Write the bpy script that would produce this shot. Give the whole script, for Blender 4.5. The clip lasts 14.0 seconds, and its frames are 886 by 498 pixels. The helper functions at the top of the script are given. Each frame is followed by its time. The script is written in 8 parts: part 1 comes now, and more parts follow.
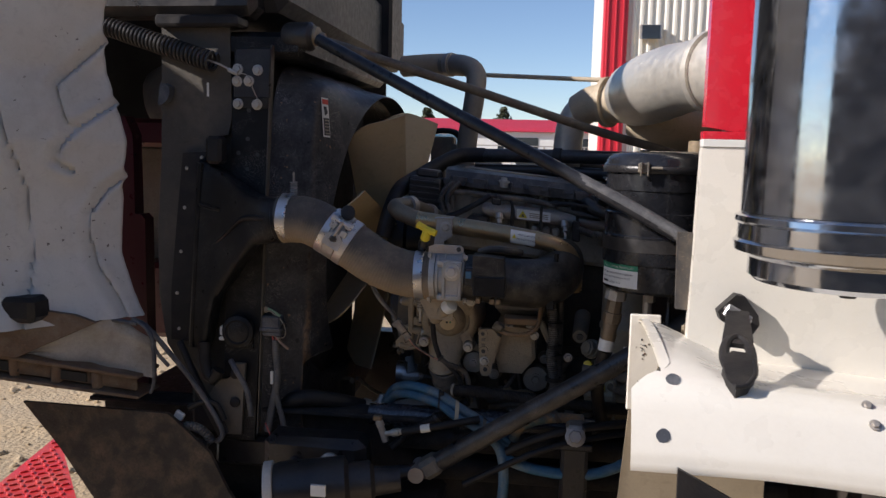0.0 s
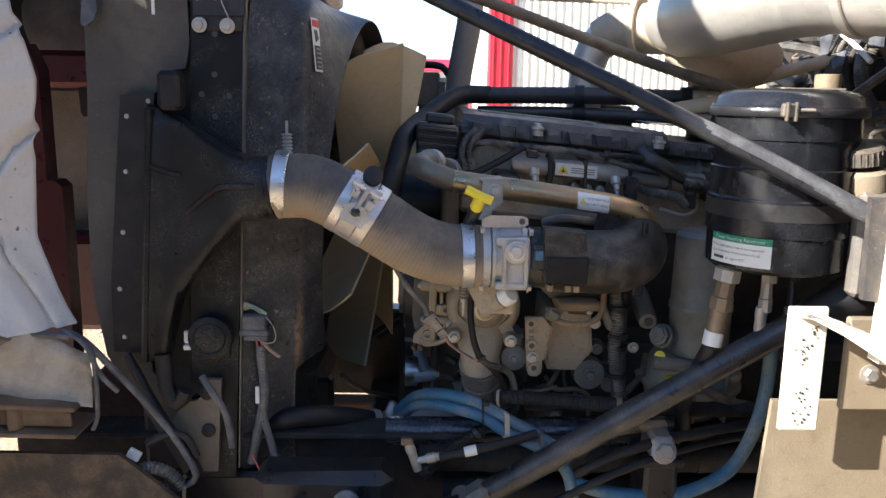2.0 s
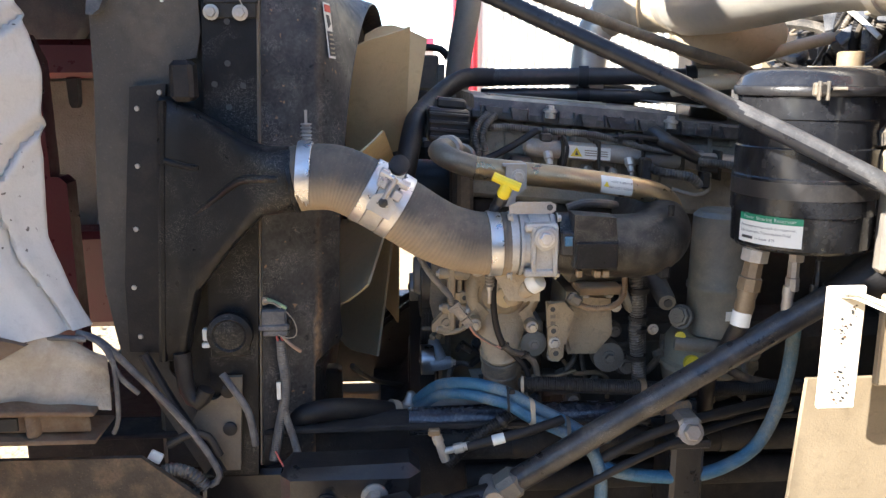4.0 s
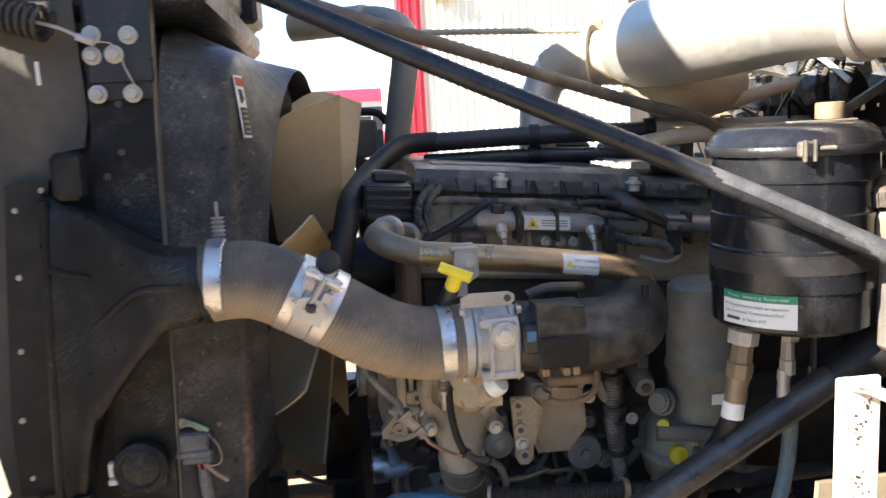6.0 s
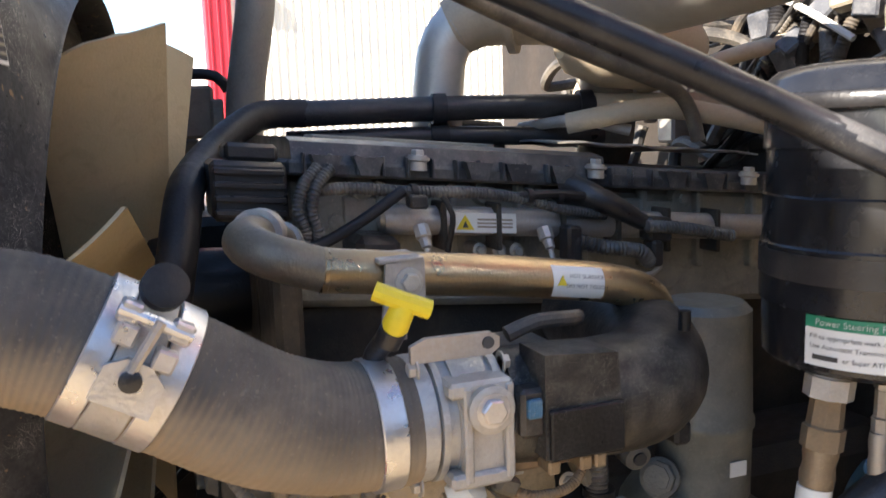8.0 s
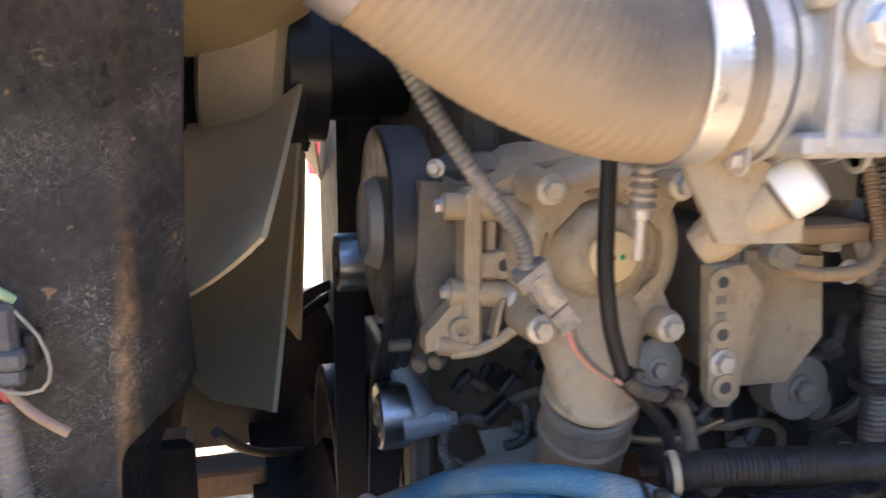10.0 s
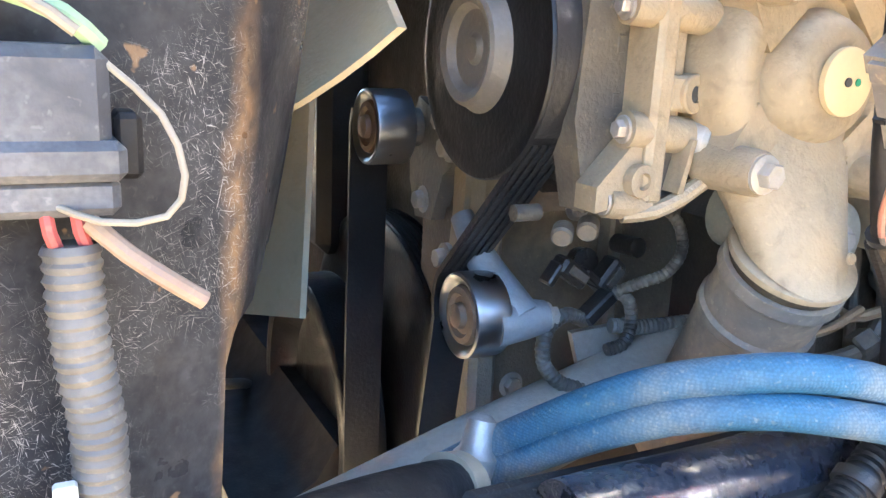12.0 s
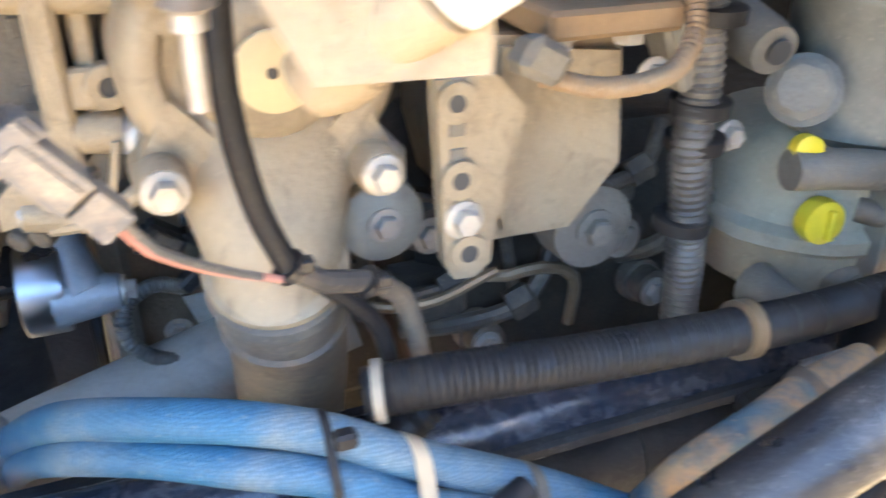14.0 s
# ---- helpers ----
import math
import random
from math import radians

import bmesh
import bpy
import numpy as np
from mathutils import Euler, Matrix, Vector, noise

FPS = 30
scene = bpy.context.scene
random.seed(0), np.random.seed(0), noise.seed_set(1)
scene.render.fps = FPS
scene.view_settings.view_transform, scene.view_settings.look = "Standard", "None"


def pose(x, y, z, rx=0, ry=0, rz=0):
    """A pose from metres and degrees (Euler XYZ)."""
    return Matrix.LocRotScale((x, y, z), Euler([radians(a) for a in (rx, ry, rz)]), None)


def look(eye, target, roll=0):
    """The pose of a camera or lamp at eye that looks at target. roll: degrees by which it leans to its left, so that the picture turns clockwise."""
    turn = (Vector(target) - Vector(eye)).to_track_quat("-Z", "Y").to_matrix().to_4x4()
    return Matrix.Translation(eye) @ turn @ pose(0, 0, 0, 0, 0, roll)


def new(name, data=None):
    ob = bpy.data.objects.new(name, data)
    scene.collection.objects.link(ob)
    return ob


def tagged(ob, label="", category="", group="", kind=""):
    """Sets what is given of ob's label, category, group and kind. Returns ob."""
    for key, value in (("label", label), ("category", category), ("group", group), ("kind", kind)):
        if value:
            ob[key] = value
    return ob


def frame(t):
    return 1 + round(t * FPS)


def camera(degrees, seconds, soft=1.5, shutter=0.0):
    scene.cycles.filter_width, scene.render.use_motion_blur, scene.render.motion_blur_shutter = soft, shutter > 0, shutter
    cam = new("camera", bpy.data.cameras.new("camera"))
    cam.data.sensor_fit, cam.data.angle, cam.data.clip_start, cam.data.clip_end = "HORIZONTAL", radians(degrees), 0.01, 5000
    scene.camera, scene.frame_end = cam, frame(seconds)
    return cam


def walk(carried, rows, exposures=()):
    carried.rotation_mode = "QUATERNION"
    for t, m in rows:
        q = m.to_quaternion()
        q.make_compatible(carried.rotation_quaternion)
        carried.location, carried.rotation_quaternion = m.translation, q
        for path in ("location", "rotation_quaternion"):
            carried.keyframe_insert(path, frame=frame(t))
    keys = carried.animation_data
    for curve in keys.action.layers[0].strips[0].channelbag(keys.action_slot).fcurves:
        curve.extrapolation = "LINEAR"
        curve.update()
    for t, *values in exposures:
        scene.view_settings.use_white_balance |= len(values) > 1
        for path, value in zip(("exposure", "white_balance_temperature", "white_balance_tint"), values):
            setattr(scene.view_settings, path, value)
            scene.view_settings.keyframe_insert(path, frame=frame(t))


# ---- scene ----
cam = camera(57.0, 14.0, soft=1.4, shutter=0.35)
PATH = [
    (0, (0.293, 0.197, 1.678), (0.029, 2.165, 1.438), 1.4),
    (0.5, (0.171, 0.319, 1.669), (-0.004, 2.296, 1.418), 1.4),
    (1, (-0.02, 0.41, 1.694), (-0.048, 2.393, 1.433), 0.5),
    (1.5, (-0.108, 0.528, 1.679), (-0.057, 2.498, 1.338), 0.5),
    (2, (-0.099, 0.664, 1.669), (-0.048, 2.628, 1.293), 1.0),
    (2.5, (-0.115, 0.703, 1.66), (-0.056, 2.66, 1.253), 0.6),
    (2.7, (-0.129, 0.703, 1.672), (-0.059, 2.655, 1.24), 0.2),
    (4.8, (-0.257, 0.693, 1.68), (-0.074, 2.644, 1.282), -0.3),
    (5, (-0.266, 0.698, 1.681), (-0.069, 2.651, 1.298), -0.6),
    (5.5, (-0.253, 0.756, 1.699), (-0.015, 2.711, 1.349), -1.7),
    (6, (-0.162, 0.905, 1.721), (0.08, 2.864, 1.403), -3.1),
    (6.5, (-0.097, 1.069, 1.707), (0.21, 3.02, 1.397), -3.2),
    (7, (-0.136, 1.23, 1.694), (0.416, 3.125, 1.369), -2.7),
    (7.2, (-0.166, 1.293, 1.711), (0.496, 3.153, 1.393), -2.6),
    (9.3, (-0.208, 1.56, 1.41), (0.465, 3.425, 1.147), -1.2),
    (9.5, (-0.212, 1.585, 1.393), (0.397, 3.465, 1.082), -0.8),
    (10, (-0.272, 1.68, 1.363), (0.229, 3.58, 0.99), 0.2),
    (10.5, (-0.35, 1.779, 1.311), (0.302, 3.626, 0.908), 0.9),
    (11, (-0.398, 1.856, 1.279), (0.41, 3.631, 0.834), 0.6),
    (11.5, (-0.422, 1.908, 1.248), (0.431, 3.655, 0.779), 2.1),
    (12, (-0.424, 1.929, 1.244), (0.459, 3.655, 0.754), 2.8),
    (12.5, (-0.414, 1.931, 1.246), (0.431, 3.663, 0.713), 2.6),
    (13, (-0.323, 1.916, 1.245), (0.411, 3.674, 0.638), 1.5),
    (13.5, (-0.182, 1.906, 1.297), (0.489, 3.605, 0.482), 0.5),
    (14, (-0.045, 1.871, 1.345), (0.629, 3.509, 0.415), 0.3),
]
EXPOSURES = [(0, 0.3, 6150, 16), (1.0, 0.7, 6100, 13), (1.5, 1.1, 6050, 11), (2.0, 1.75, 6050, 11), (2.5, 2.35, 6100, 10), (5.0, 2.26, 6300, 10), (7.0, 2.07, 6450, 10),
             (9.5, 2.57, 6700, 16), (10.0, 3.1, 6350, 14), (10.5, 3.57, 6250, 11), (11.0, 4.1, 6200, 9), (12.5, 4.54, 6200, 8), (13.0, 4.54, 6200, 8), (14.0, 4.24, 6350, 8)]
walk(cam, [(t, look(eye, target, roll)) for t, eye, target, roll in PATH], EXPOSURES)

# ---- daylight: low sun from the truck's front, clear sky ----
SUN_TRAVEL = Vector((0.75, 0.32, -0.50)).normalized()
sun_elevation = math.asin(-SUN_TRAVEL.z)
sun_azimuth = math.atan2(-SUN_TRAVEL.x, -SUN_TRAVEL.y)
world = bpy.data.worlds.new("sky")
world.use_nodes = True
scene.world = world
sky = world.node_tree.nodes.new("ShaderNodeTexSky")
sky.sky_type = "NISHITA"
sky.sun_disc = False
sky.sun_elevation = sun_elevation
sky.sun_rotation = sun_azimuth
sky.dust_density = 0.0
sky.altitude = 1500
sky.ozone_density = 2.0
background = world.node_tree.nodes["Background"]
background.inputs["Strength"].default_value = 0.10
world.node_tree.links.new(sky.outputs["Color"], background.inputs["Color"])
sun_data = bpy.data.lights.new("sun", "SUN")
sun_data.energy = 5.0
sun_data.angle = radians(0.53)
sun_data.color = (1.0, 0.92, 0.80)
sun = new("sun", sun_data)
sun.matrix_world = look((-20, -12, 14), Vector((-20, -12, 14)) + SUN_TRAVEL)


# ---- materials ----
def surface(name, base, rough=0.6, metal=0.0, vary=0.25, size=0.25, dust=None, dusty=0.0, dust_size=0.12,
            scratch=0.0, scratch_colour=(0.45, 0.42, 0.37), bump=0.15, grain=0.004, coat=0.0, speck=0.0, weave=0.0, spec=0.5, film=0.0, crease=0.0, under=0.0):
    """A worn surface: base colour that varies at two scales, patches of dust, fine scratches, specks and grain."""
    m = bpy.data.materials.new(name)
    m.use_nodes = True
    nt = m.node_tree
    nodes, links = nt.nodes, nt.links
    bsdf = nodes["Principled BSDF"]
    where = nodes.new("ShaderNodeTexCoord").outputs["Object"]

    def noise_at(metres, detail=4.0, distortion=0.0, offset=0.0):
        n = nodes.new("ShaderNodeTexNoise")
        n.inputs["Scale"].default_value = 1.0 / metres
        n.inputs["Detail"].default_value = detail
        n.inputs["Distortion"].default_value = distortion
        if offset:
            move = nodes.new("ShaderNodeMapping")
            move.inputs["Location"].default_value = (offset, offset * 0.7, -offset)
            links.new(where, move.inputs["Vector"])
            links.new(move.outputs["Vector"], n.inputs["Vector"])
        else:
            links.new(where, n.inputs["Vector"])
        return n.outputs["Fac"]

    def remap(value, low, high, to_low=0.0, to_high=1.0):
        r = nodes.new("ShaderNodeMapRange")
        for key, v in (("From Min", low), ("From Max", high), ("To Min", to_low), ("To Max", to_high)):
            r.inputs[key].default_value = v
        links.new(value, r.inputs["Value"])
        return r.outputs["Result"]

    def math_node(operation, a, b):
        n = nodes.new("ShaderNodeMath")
        n.operation = operation
        for k, v in ((0, a), (1, b)):
            if isinstance(v, (int, float)):
                n.inputs[k].default_value = v
            else:
                links.new(v, n.inputs[k])
        return n.outputs[0]

    def blend(fac, a, b, mode="MIX"):
        n = nodes.new("ShaderNodeMix")
        n.data_type, n.blend_type = "RGBA", mode
        for socket, v in ((n.inputs[0], fac), (n.inputs[6], a), (n.inputs[7], b)):
            if isinstance(v, tuple):
                socket.default_value = (*v, 1.0)
            elif isinstance(v, (int, float)):
                socket.default_value = v
            else:
                links.new(v, socket)
        return n.outputs[2]

    dark = tuple(c * (1 - vary) for c in base)
    light = tuple(min(1.0, c * (1 + vary)) for c in base)
    big = remap(noise_at(size, 3.0), 0.3, 0.7)
    fine = remap(noise_at(size * 0.09, 5.0, offset=3.1), 0.3, 0.7)
    tiny = remap(noise_at(0.0045, 3.0, offset=9.3), 0.32, 0.68)
    mixed = math_node("ADD", math_node("MULTIPLY", big, 0.45), math_node("MULTIPLY", fine, 0.35))
    colour = blend(math_node("ADD", mixed, math_node("MULTIPLY", tiny, 0.20)), dark, light)
    rough_value = remap(fine, 0.0, 1.0, max(0.03, rough - 0.1), min(1.0, rough + 0.1))
    metal_value = None
    if dust:
        cover = math_node("MULTIPLY", remap(noise_at(dust_size, 6.0, 0.4, 7.7), 0.42, 0.68),
                          remap(noise_at(dust_size * 0.1, 4.0, 0.0, 1.3), 0.3, 0.6, 0.45, 1.0))
        cover = remap(cover, 0.0, 1.0, dusty * 0.12, dusty)
        colour = blend(cover, colour, dust)
        # loose flecks of dust and small dark grime spots
        fleck = math_node("MULTIPLY", remap(noise_at(0.0038, 2.0, 0.3, 12.7), 0.63, 0.72), min(0.30, dusty * 0.4))
        colour = blend(fleck, colour, tuple(min(1.0, c * 1.25) for c in dust))
        grime = math_node("MULTIPLY", remap(noise_at(0.024, 6.0, 1.2, 17.1), 0.54, 0.74), min(0.4, dusty * 0.45))
        colour = blend(grime, colour, tuple(c * 0.35 for c in base))
        rough_value = math_node("ADD", math_node("MULTIPLY", cover, 0.85 - rough), rough_value)
        if metal:
            metal_value = math_node("MULTIPLY", math_node("SUBTRACT", 1.0, cover), metal)
    if under:
        # sandy tone on the faces that look down, painting in light off the ground
        facing_z = nodes.new("ShaderNodeSeparateXYZ")
        links.new(nodes.new("ShaderNodeNewGeometry").outputs["Normal"], facing_z.inputs[0])
        underside_mask = remap(math_node("ADD", facing_z.outputs[2], math_node("MULTIPLY", noise_at(0.03, 4.0, 0.0, 61.0), 0.5)), -0.55, 0.45, 1.0, 0.0)
        colour = blend(math_node("MULTIPLY", underside_mask, under), colour, dust)
    if film:
        # pale mottled dust film
        patch = math_node("MULTIPLY", remap(noise_at(0.007, 7.0, 0.3, 23.0), 0.36, 0.72), remap(noise_at(0.06, 5.0, 0.0, 31.0), 0.34, 0.64, 0.45, 1.0))
        colour = blend(math_node("MULTIPLY", patch, film), colour, (0.24, 0.245, 0.26))
    if crease:
        # tan dirt caught along the moulded fold, with ragged ends
        axes = nodes.new("ShaderNodeSeparateXYZ")
        links.new(where, axes.inputs[0])
        line = math_node("SUBTRACT", axes.outputs[0], math_node("MULTIPLY", math_node("SUBTRACT", axes.outputs[2], 1.2), 0.040))
        wavy = math_node("ADD", line, math_node("MULTIPLY", math_node("SUBTRACT", noise_at(0.05, 4.0, 0.0, 41.0), 0.5), 0.016))
        near = remap(math_node("ABSOLUTE", math_node("ADD", wavy, 0.347), 0.0), 0.0, 0.009, 1.0, 0.0)
        low = remap(math_node("ADD", axes.outputs[2], math_node("MULTIPLY", noise_at(0.06, 3.0, 0.0, 43.0), 0.12)), 1.26, 1.36, 1.0, 0.12)
        dirt = math_node("MULTIPLY", math_node("MULTIPLY", near, low), remap(noise_at(0.010, 5.0, 0.0, 47.0), 0.35, 0.6, 0.3, 1.0))
        spots = math_node("MULTIPLY", remap(noise_at(0.014, 3.0, 0.0, 53.0), 0.68, 0.72), 0.8)
        colour = blend(math_node("MULTIPLY", math_node("MAXIMUM", dirt, spots), crease), colour, (0.36, 0.22, 0.11))
    if scratch:
        lines = None
        for turn_y, length, across, seed in ((20, 0.010, 0.0005, 1.0), (-48, 0.008, 0.0004, 5.0), (76, 0.009, 0.0004, 9.0), (-12, 0.006, 0.0005, 14.0), (-75, 0.007, 0.0004, 21.0)):
            move = nodes.new("ShaderNodeMapping")
            move.inputs["Rotation"].default_value = (0.0, radians(turn_y), 0.0)
            turned = nodes.new("ShaderNodeMapping")
            turned.inputs["Location"].default_value = (seed, seed, seed)
            turned.inputs["Scale"].default_value = (1 / length, 1 / length, 1 / across)
            links.new(where, move.inputs["Vector"])
            links.new(move.outputs["Vector"], turned.inputs["Vector"])
            streak = nodes.new("ShaderNodeTexNoise")
            streak.inputs["Scale"].default_value = 1.0
            streak.inputs["Detail"].default_value = 1.5
            streak.inputs["Distortion"].default_value = 0.9
            links.new(turned.outputs["Vector"], streak.inputs["Vector"])
            mark = remap(streak.outputs["Fac"], 0.66, 0.73)
            lines = mark if lines is None else math_node("MAXIMUM", lines, mark)
        lines = math_node("MULTIPLY", lines, remap(noise_at(0.07, 4.0, 0.0, 2.0), 0.47, 0.66))
        colour = blend(math_node("MULTIPLY", lines, scratch), colour, scratch_colour)
    if speck:
        cells = nodes.new("ShaderNodeTexVoronoi")
        cells.inputs["Scale"].default_value = 42.0
        links.new(where, cells.inputs["Vector"])
        ragged = math_node("ADD", cells.outputs["Distance"], math_node("MULTIPLY", math_node("SUBTRACT", noise_at(0.006, 3.0, 0.0, 6.0), 0.45), 0.9))
        dots = remap(ragged, 0.06, 0.13, 1.0, 0.0)
        dots = math_node("MULTIPLY", dots, remap(noise_at(0.11, 2.0, 0.0, 4.0), 0.47, 0.55))
        colour = blend(math_node("MULTIPLY", dots, speck), colour, (0.08, 0.06, 0.05))
    knots = None
    if weave:
        # small diamond knots of a braid, with shade painted into the gaps between them
        cell = nodes.new("ShaderNodeTexVoronoi")
        cell.inputs["Scale"].default_value = 1.0 / weave
        cell.inputs["Randomness"].default_value = 0.35
        links.new(where, cell.inputs["Vector"])
        knots = remap(cell.outputs["Distance"], 0.15, 0.60, 1.0, 0.0)
        colour = blend(remap(knots, 0.0, 0.5, 0.30, 0.0), colour, tuple(c * 0.35 for c in base))
    links.new(colour, bsdf.inputs["Base Color"])
    links.new(rough_value, bsdf.inputs["Roughness"])
    if metal_value is not None:
        links.new(metal_value, bsdf.inputs["Metallic"])
    else:
        bsdf.inputs["Metallic"].default_value = metal
    bsdf.inputs["Specular IOR Level"].default_value = spec
    bsdf.inputs["Coat Weight"].default_value = coat
    bsdf.inputs["Coat Roughness"].default_value = 0.12
    if bump:
        b = nodes.new("ShaderNodeBump")
        b.inputs["Strength"].default_value = bump
        b.inputs["Distance"].default_value = grain
        height = math_node("ADD", noise_at(grain, 3.0), math_node("MULTIPLY", big, 0.6))
        if weave:
            height = math_node("ADD", height, math_node("MULTIPLY", knots, 1.4))
        links.new(height, b.inputs["Height"])
        links.new(b.outputs["Normal"], bsdf.inputs["Normal"])
    return m


SAND = (0.42, 0.32, 0.20)
SHROUD_PLASTIC = surface("shroud_plastic", (0.017, 0.019, 0.024), 0.34, dust=(0.30, 0.28, 0.25), dusty=0.12, dust_size=0.05, spec=0.25, film=0.13, crease=0.75, scratch=0.8, scratch_colour=(0.56, 0.54, 0.50), bump=0.08)
BLACK_PLASTIC = surface("black_plastic", (0.008, 0.0085, 0.010), 0.45, spec=0.22, dust=(0.20, 0.17, 0.14), dusty=0.04, dust_size=0.10, scratch=0.6, scratch_colour=(0.42, 0.40, 0.36))
HORN_PLASTIC = surface("duct_plastic", (0.008, 0.0085, 0.010), 0.36, spec=0.24, dust=(0.18, 0.16, 0.14), dusty=0.035, dust_size=0.2, scratch=0.35)
PIPE_PLASTIC = surface("pipe_plastic", (0.010, 0.0105, 0.012), 0.38, dust=(0.30, 0.26, 0.20), dusty=0.20, dust_size=0.03, scratch=0.4, spec=0.35)
BAFFLE = surface("baffle_rubber", (0.050, 0.047, 0.042), 0.7, dust=(0.20, 0.165, 0.12), dusty=0.4, dust_size=0.2, scratch=0.15)
BLACK_PAINT = surface("black_paint", (0.012, 0.0125, 0.015), 0.34, dust=(0.22, 0.18, 0.14), dusty=0.16, scratch=0.15)
DEEP_BLACK = surface("near_black", (0.012, 0.012, 0.012), 0.7, dust=(0.12, 0.10, 0.07), dusty=0.3)
RUBBER = surface("black_rubber", (0.011, 0.011, 0.013), 0.5, spec=0.3, dust=(0.25, 0.21, 0.16), dusty=0.08, dust_size=0.06)
# dark brown base stands in for missing shade on the firewall
FIREWALL_MAT = surface("firewall_dark", (0.020, 0.017, 0.015), 0.8, dust=(0.10, 0.07, 0.05), dusty=0.3, dust_size=0.2, bump=0.3)
RAIL_BLACK = surface("rail_black", (0.010, 0.010, 0.012), 0.9, dust=(0.10, 0.085, 0.07), dusty=0.25, dust_size=0.06, scratch=0.2)
RUBBER_GREY = surface("dusty_rubber", (0.035, 0.035, 0.038), 0.62, dust=SAND, dusty=0.42, dust_size=0.08)
PLUG_DARK = surface("dusty_plug", (0.045, 0.050, 0.062), 0.45, dust=(0.36, 0.35, 0.34), dusty=0.35, dust_size=0.03)
CONDUIT = surface("split_conduit", (0.028, 0.028, 0.030), 0.45, dust=(0.38, 0.33, 0.26), dusty=0.45, dust_size=0.05)
PALE_CONDUIT = surface("pale_conduit", (0.10, 0.098, 0.096), 0.55, dust=(0.32, 0.28, 0.22), dusty=0.5, dust_size=0.05)
SLEEVE = surface("charge_air_sleeve", (0.045, 0.042, 0.040), 0.6, dust=(0.36, 0.28, 0.19), dusty=0.4, dust_size=0.16, scratch=0.15, bump=0.12, grain=0.0025, under=0.8)
STEEL = surface("bright_steel", (0.62, 0.62, 0.63), 0.28, 0.9, dust=SAND, dusty=0.3, dust_size=0.05, vary=0.1)
DULL_STEEL = surface("dull_steel", (0.42, 0.40, 0.38), 0.42, 0.7, dust=SAND, dusty=0.5, dust_size=0.06)
ZINC = surface("zinc_bolt", (0.50, 0.48, 0.44), 0.45, 0.6, dust=SAND, dusty=0.5, dust_size=0.02)
CAST = surface("cast_aluminium", (0.31, 0.255, 0.18), 0.48, 0.25, dust=(0.41, 0.315, 0.195), dusty=0.85, dust_size=0.12, bump=0.3)
CAST_DARK = surface("cast_dark", (0.16, 0.15, 0.13), 0.6, 0.2, dust=(0.32, 0.26, 0.18), dusty=0.5, dust_size=0.1, bump=0.3)
# shade put into the casting's colour; also serves plain dark metal
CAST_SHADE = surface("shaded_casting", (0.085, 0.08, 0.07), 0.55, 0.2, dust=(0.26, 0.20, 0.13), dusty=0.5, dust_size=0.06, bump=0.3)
VALVE_CAST = surface("valve_casting", (0.42, 0.42, 0.41), 0.42, 0.5, dust=(0.46, 0.37, 0.25), dusty=0.5, dust_size=0.1, bump=0.3)
ENGINE_GREY = surface("engine_paint", (0.21, 0.205, 0.18), 0.55, 0.1, dust=(0.46, 0.40, 0.29), dusty=0.8, dust_size=0.14, bump=0.3)
COVER_PLASTIC = surface("cover_plastic", (0.022, 0.023, 0.028), 0.38, dust=(0.36, 0.33, 0.28), dusty=0.36, dust_size=0.04)
# block tone lowered for the shade that the head above should give
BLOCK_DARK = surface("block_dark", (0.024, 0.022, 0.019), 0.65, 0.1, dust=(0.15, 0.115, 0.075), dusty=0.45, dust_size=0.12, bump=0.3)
TAN_PLASTIC = surface("fan_plastic", (0.50, 0.39, 0.22), 0.45, dust=(0.46, 0.38, 0.26), dusty=0.4, dust_size=0.2, vary=0.12)
HOT_STEEL = surface("heat_tinted_steel", (0.42, 0.31, 0.18), 0.32, 0.9, dust=(0.30, 0.23, 0.14), dusty=0.16, dust_size=0.03, vary=0.2)
YELLOW = surface("yellow_plastic", (0.72, 0.56, 0.02), 0.45, vary=0.1, dust=SAND, dusty=0.2)
BLUE_HOSE = surface("blue_hose", (0.011, 0.120, 0.235), 0.55, dust=(0.33, 0.31, 0.24), dusty=0.68, dust_size=0.09, vary=0.25, bump=0.25, grain=0.002, weave=0.0022)
BROWN_METAL = surface("bronze_fitting", (0.22, 0.16, 0.10), 0.45, 0.5, dust=SAND, dusty=0.4)
WHITE_PAINT = surface("cream_paint", (0.80, 0.76, 0.67), 0.3, vary=0.04, size=0.6, dust=(0.55, 0.45, 0.32), dusty=0.10, coat=0.3, bump=0.03)
WHITE_WORN = surface("worn_white_paint", (0.76, 0.72, 0.63), 0.4, vary=0.06, dust=(0.36, 0.25, 0.15), dusty=0.22, dust_size=0.06, bump=0.06, speck=0.8)
HOOD_WHITE = surface("hood_inner_white", (0.58, 0.56, 0.52), 0.55, vary=0.08, size=0.5, dust=(0.30, 0.26, 0.20), dusty=0.35, dust_size=0.3, bump=0.1, speck=0.9)
RED_PAINT = surface("red_paint", (0.62, 0.012, 0.03), 0.25, vary=0.06, coat=0.5, bump=0.02)
DARK_RED = surface("dark_red_paint", (0.060, 0.004, 0.014), 0.35, vary=0.1, coat=0.2, dust=(0.12, 0.07, 0.06), dusty=0.08)
CHROME = surface("chrome", (0.56, 0.565, 0.58), 0.08, 1.0, vary=0.05, dust=(0.45, 0.45, 0.45), dusty=0.05, dust_size=0.05, scratch=0.7, bump=0.0)
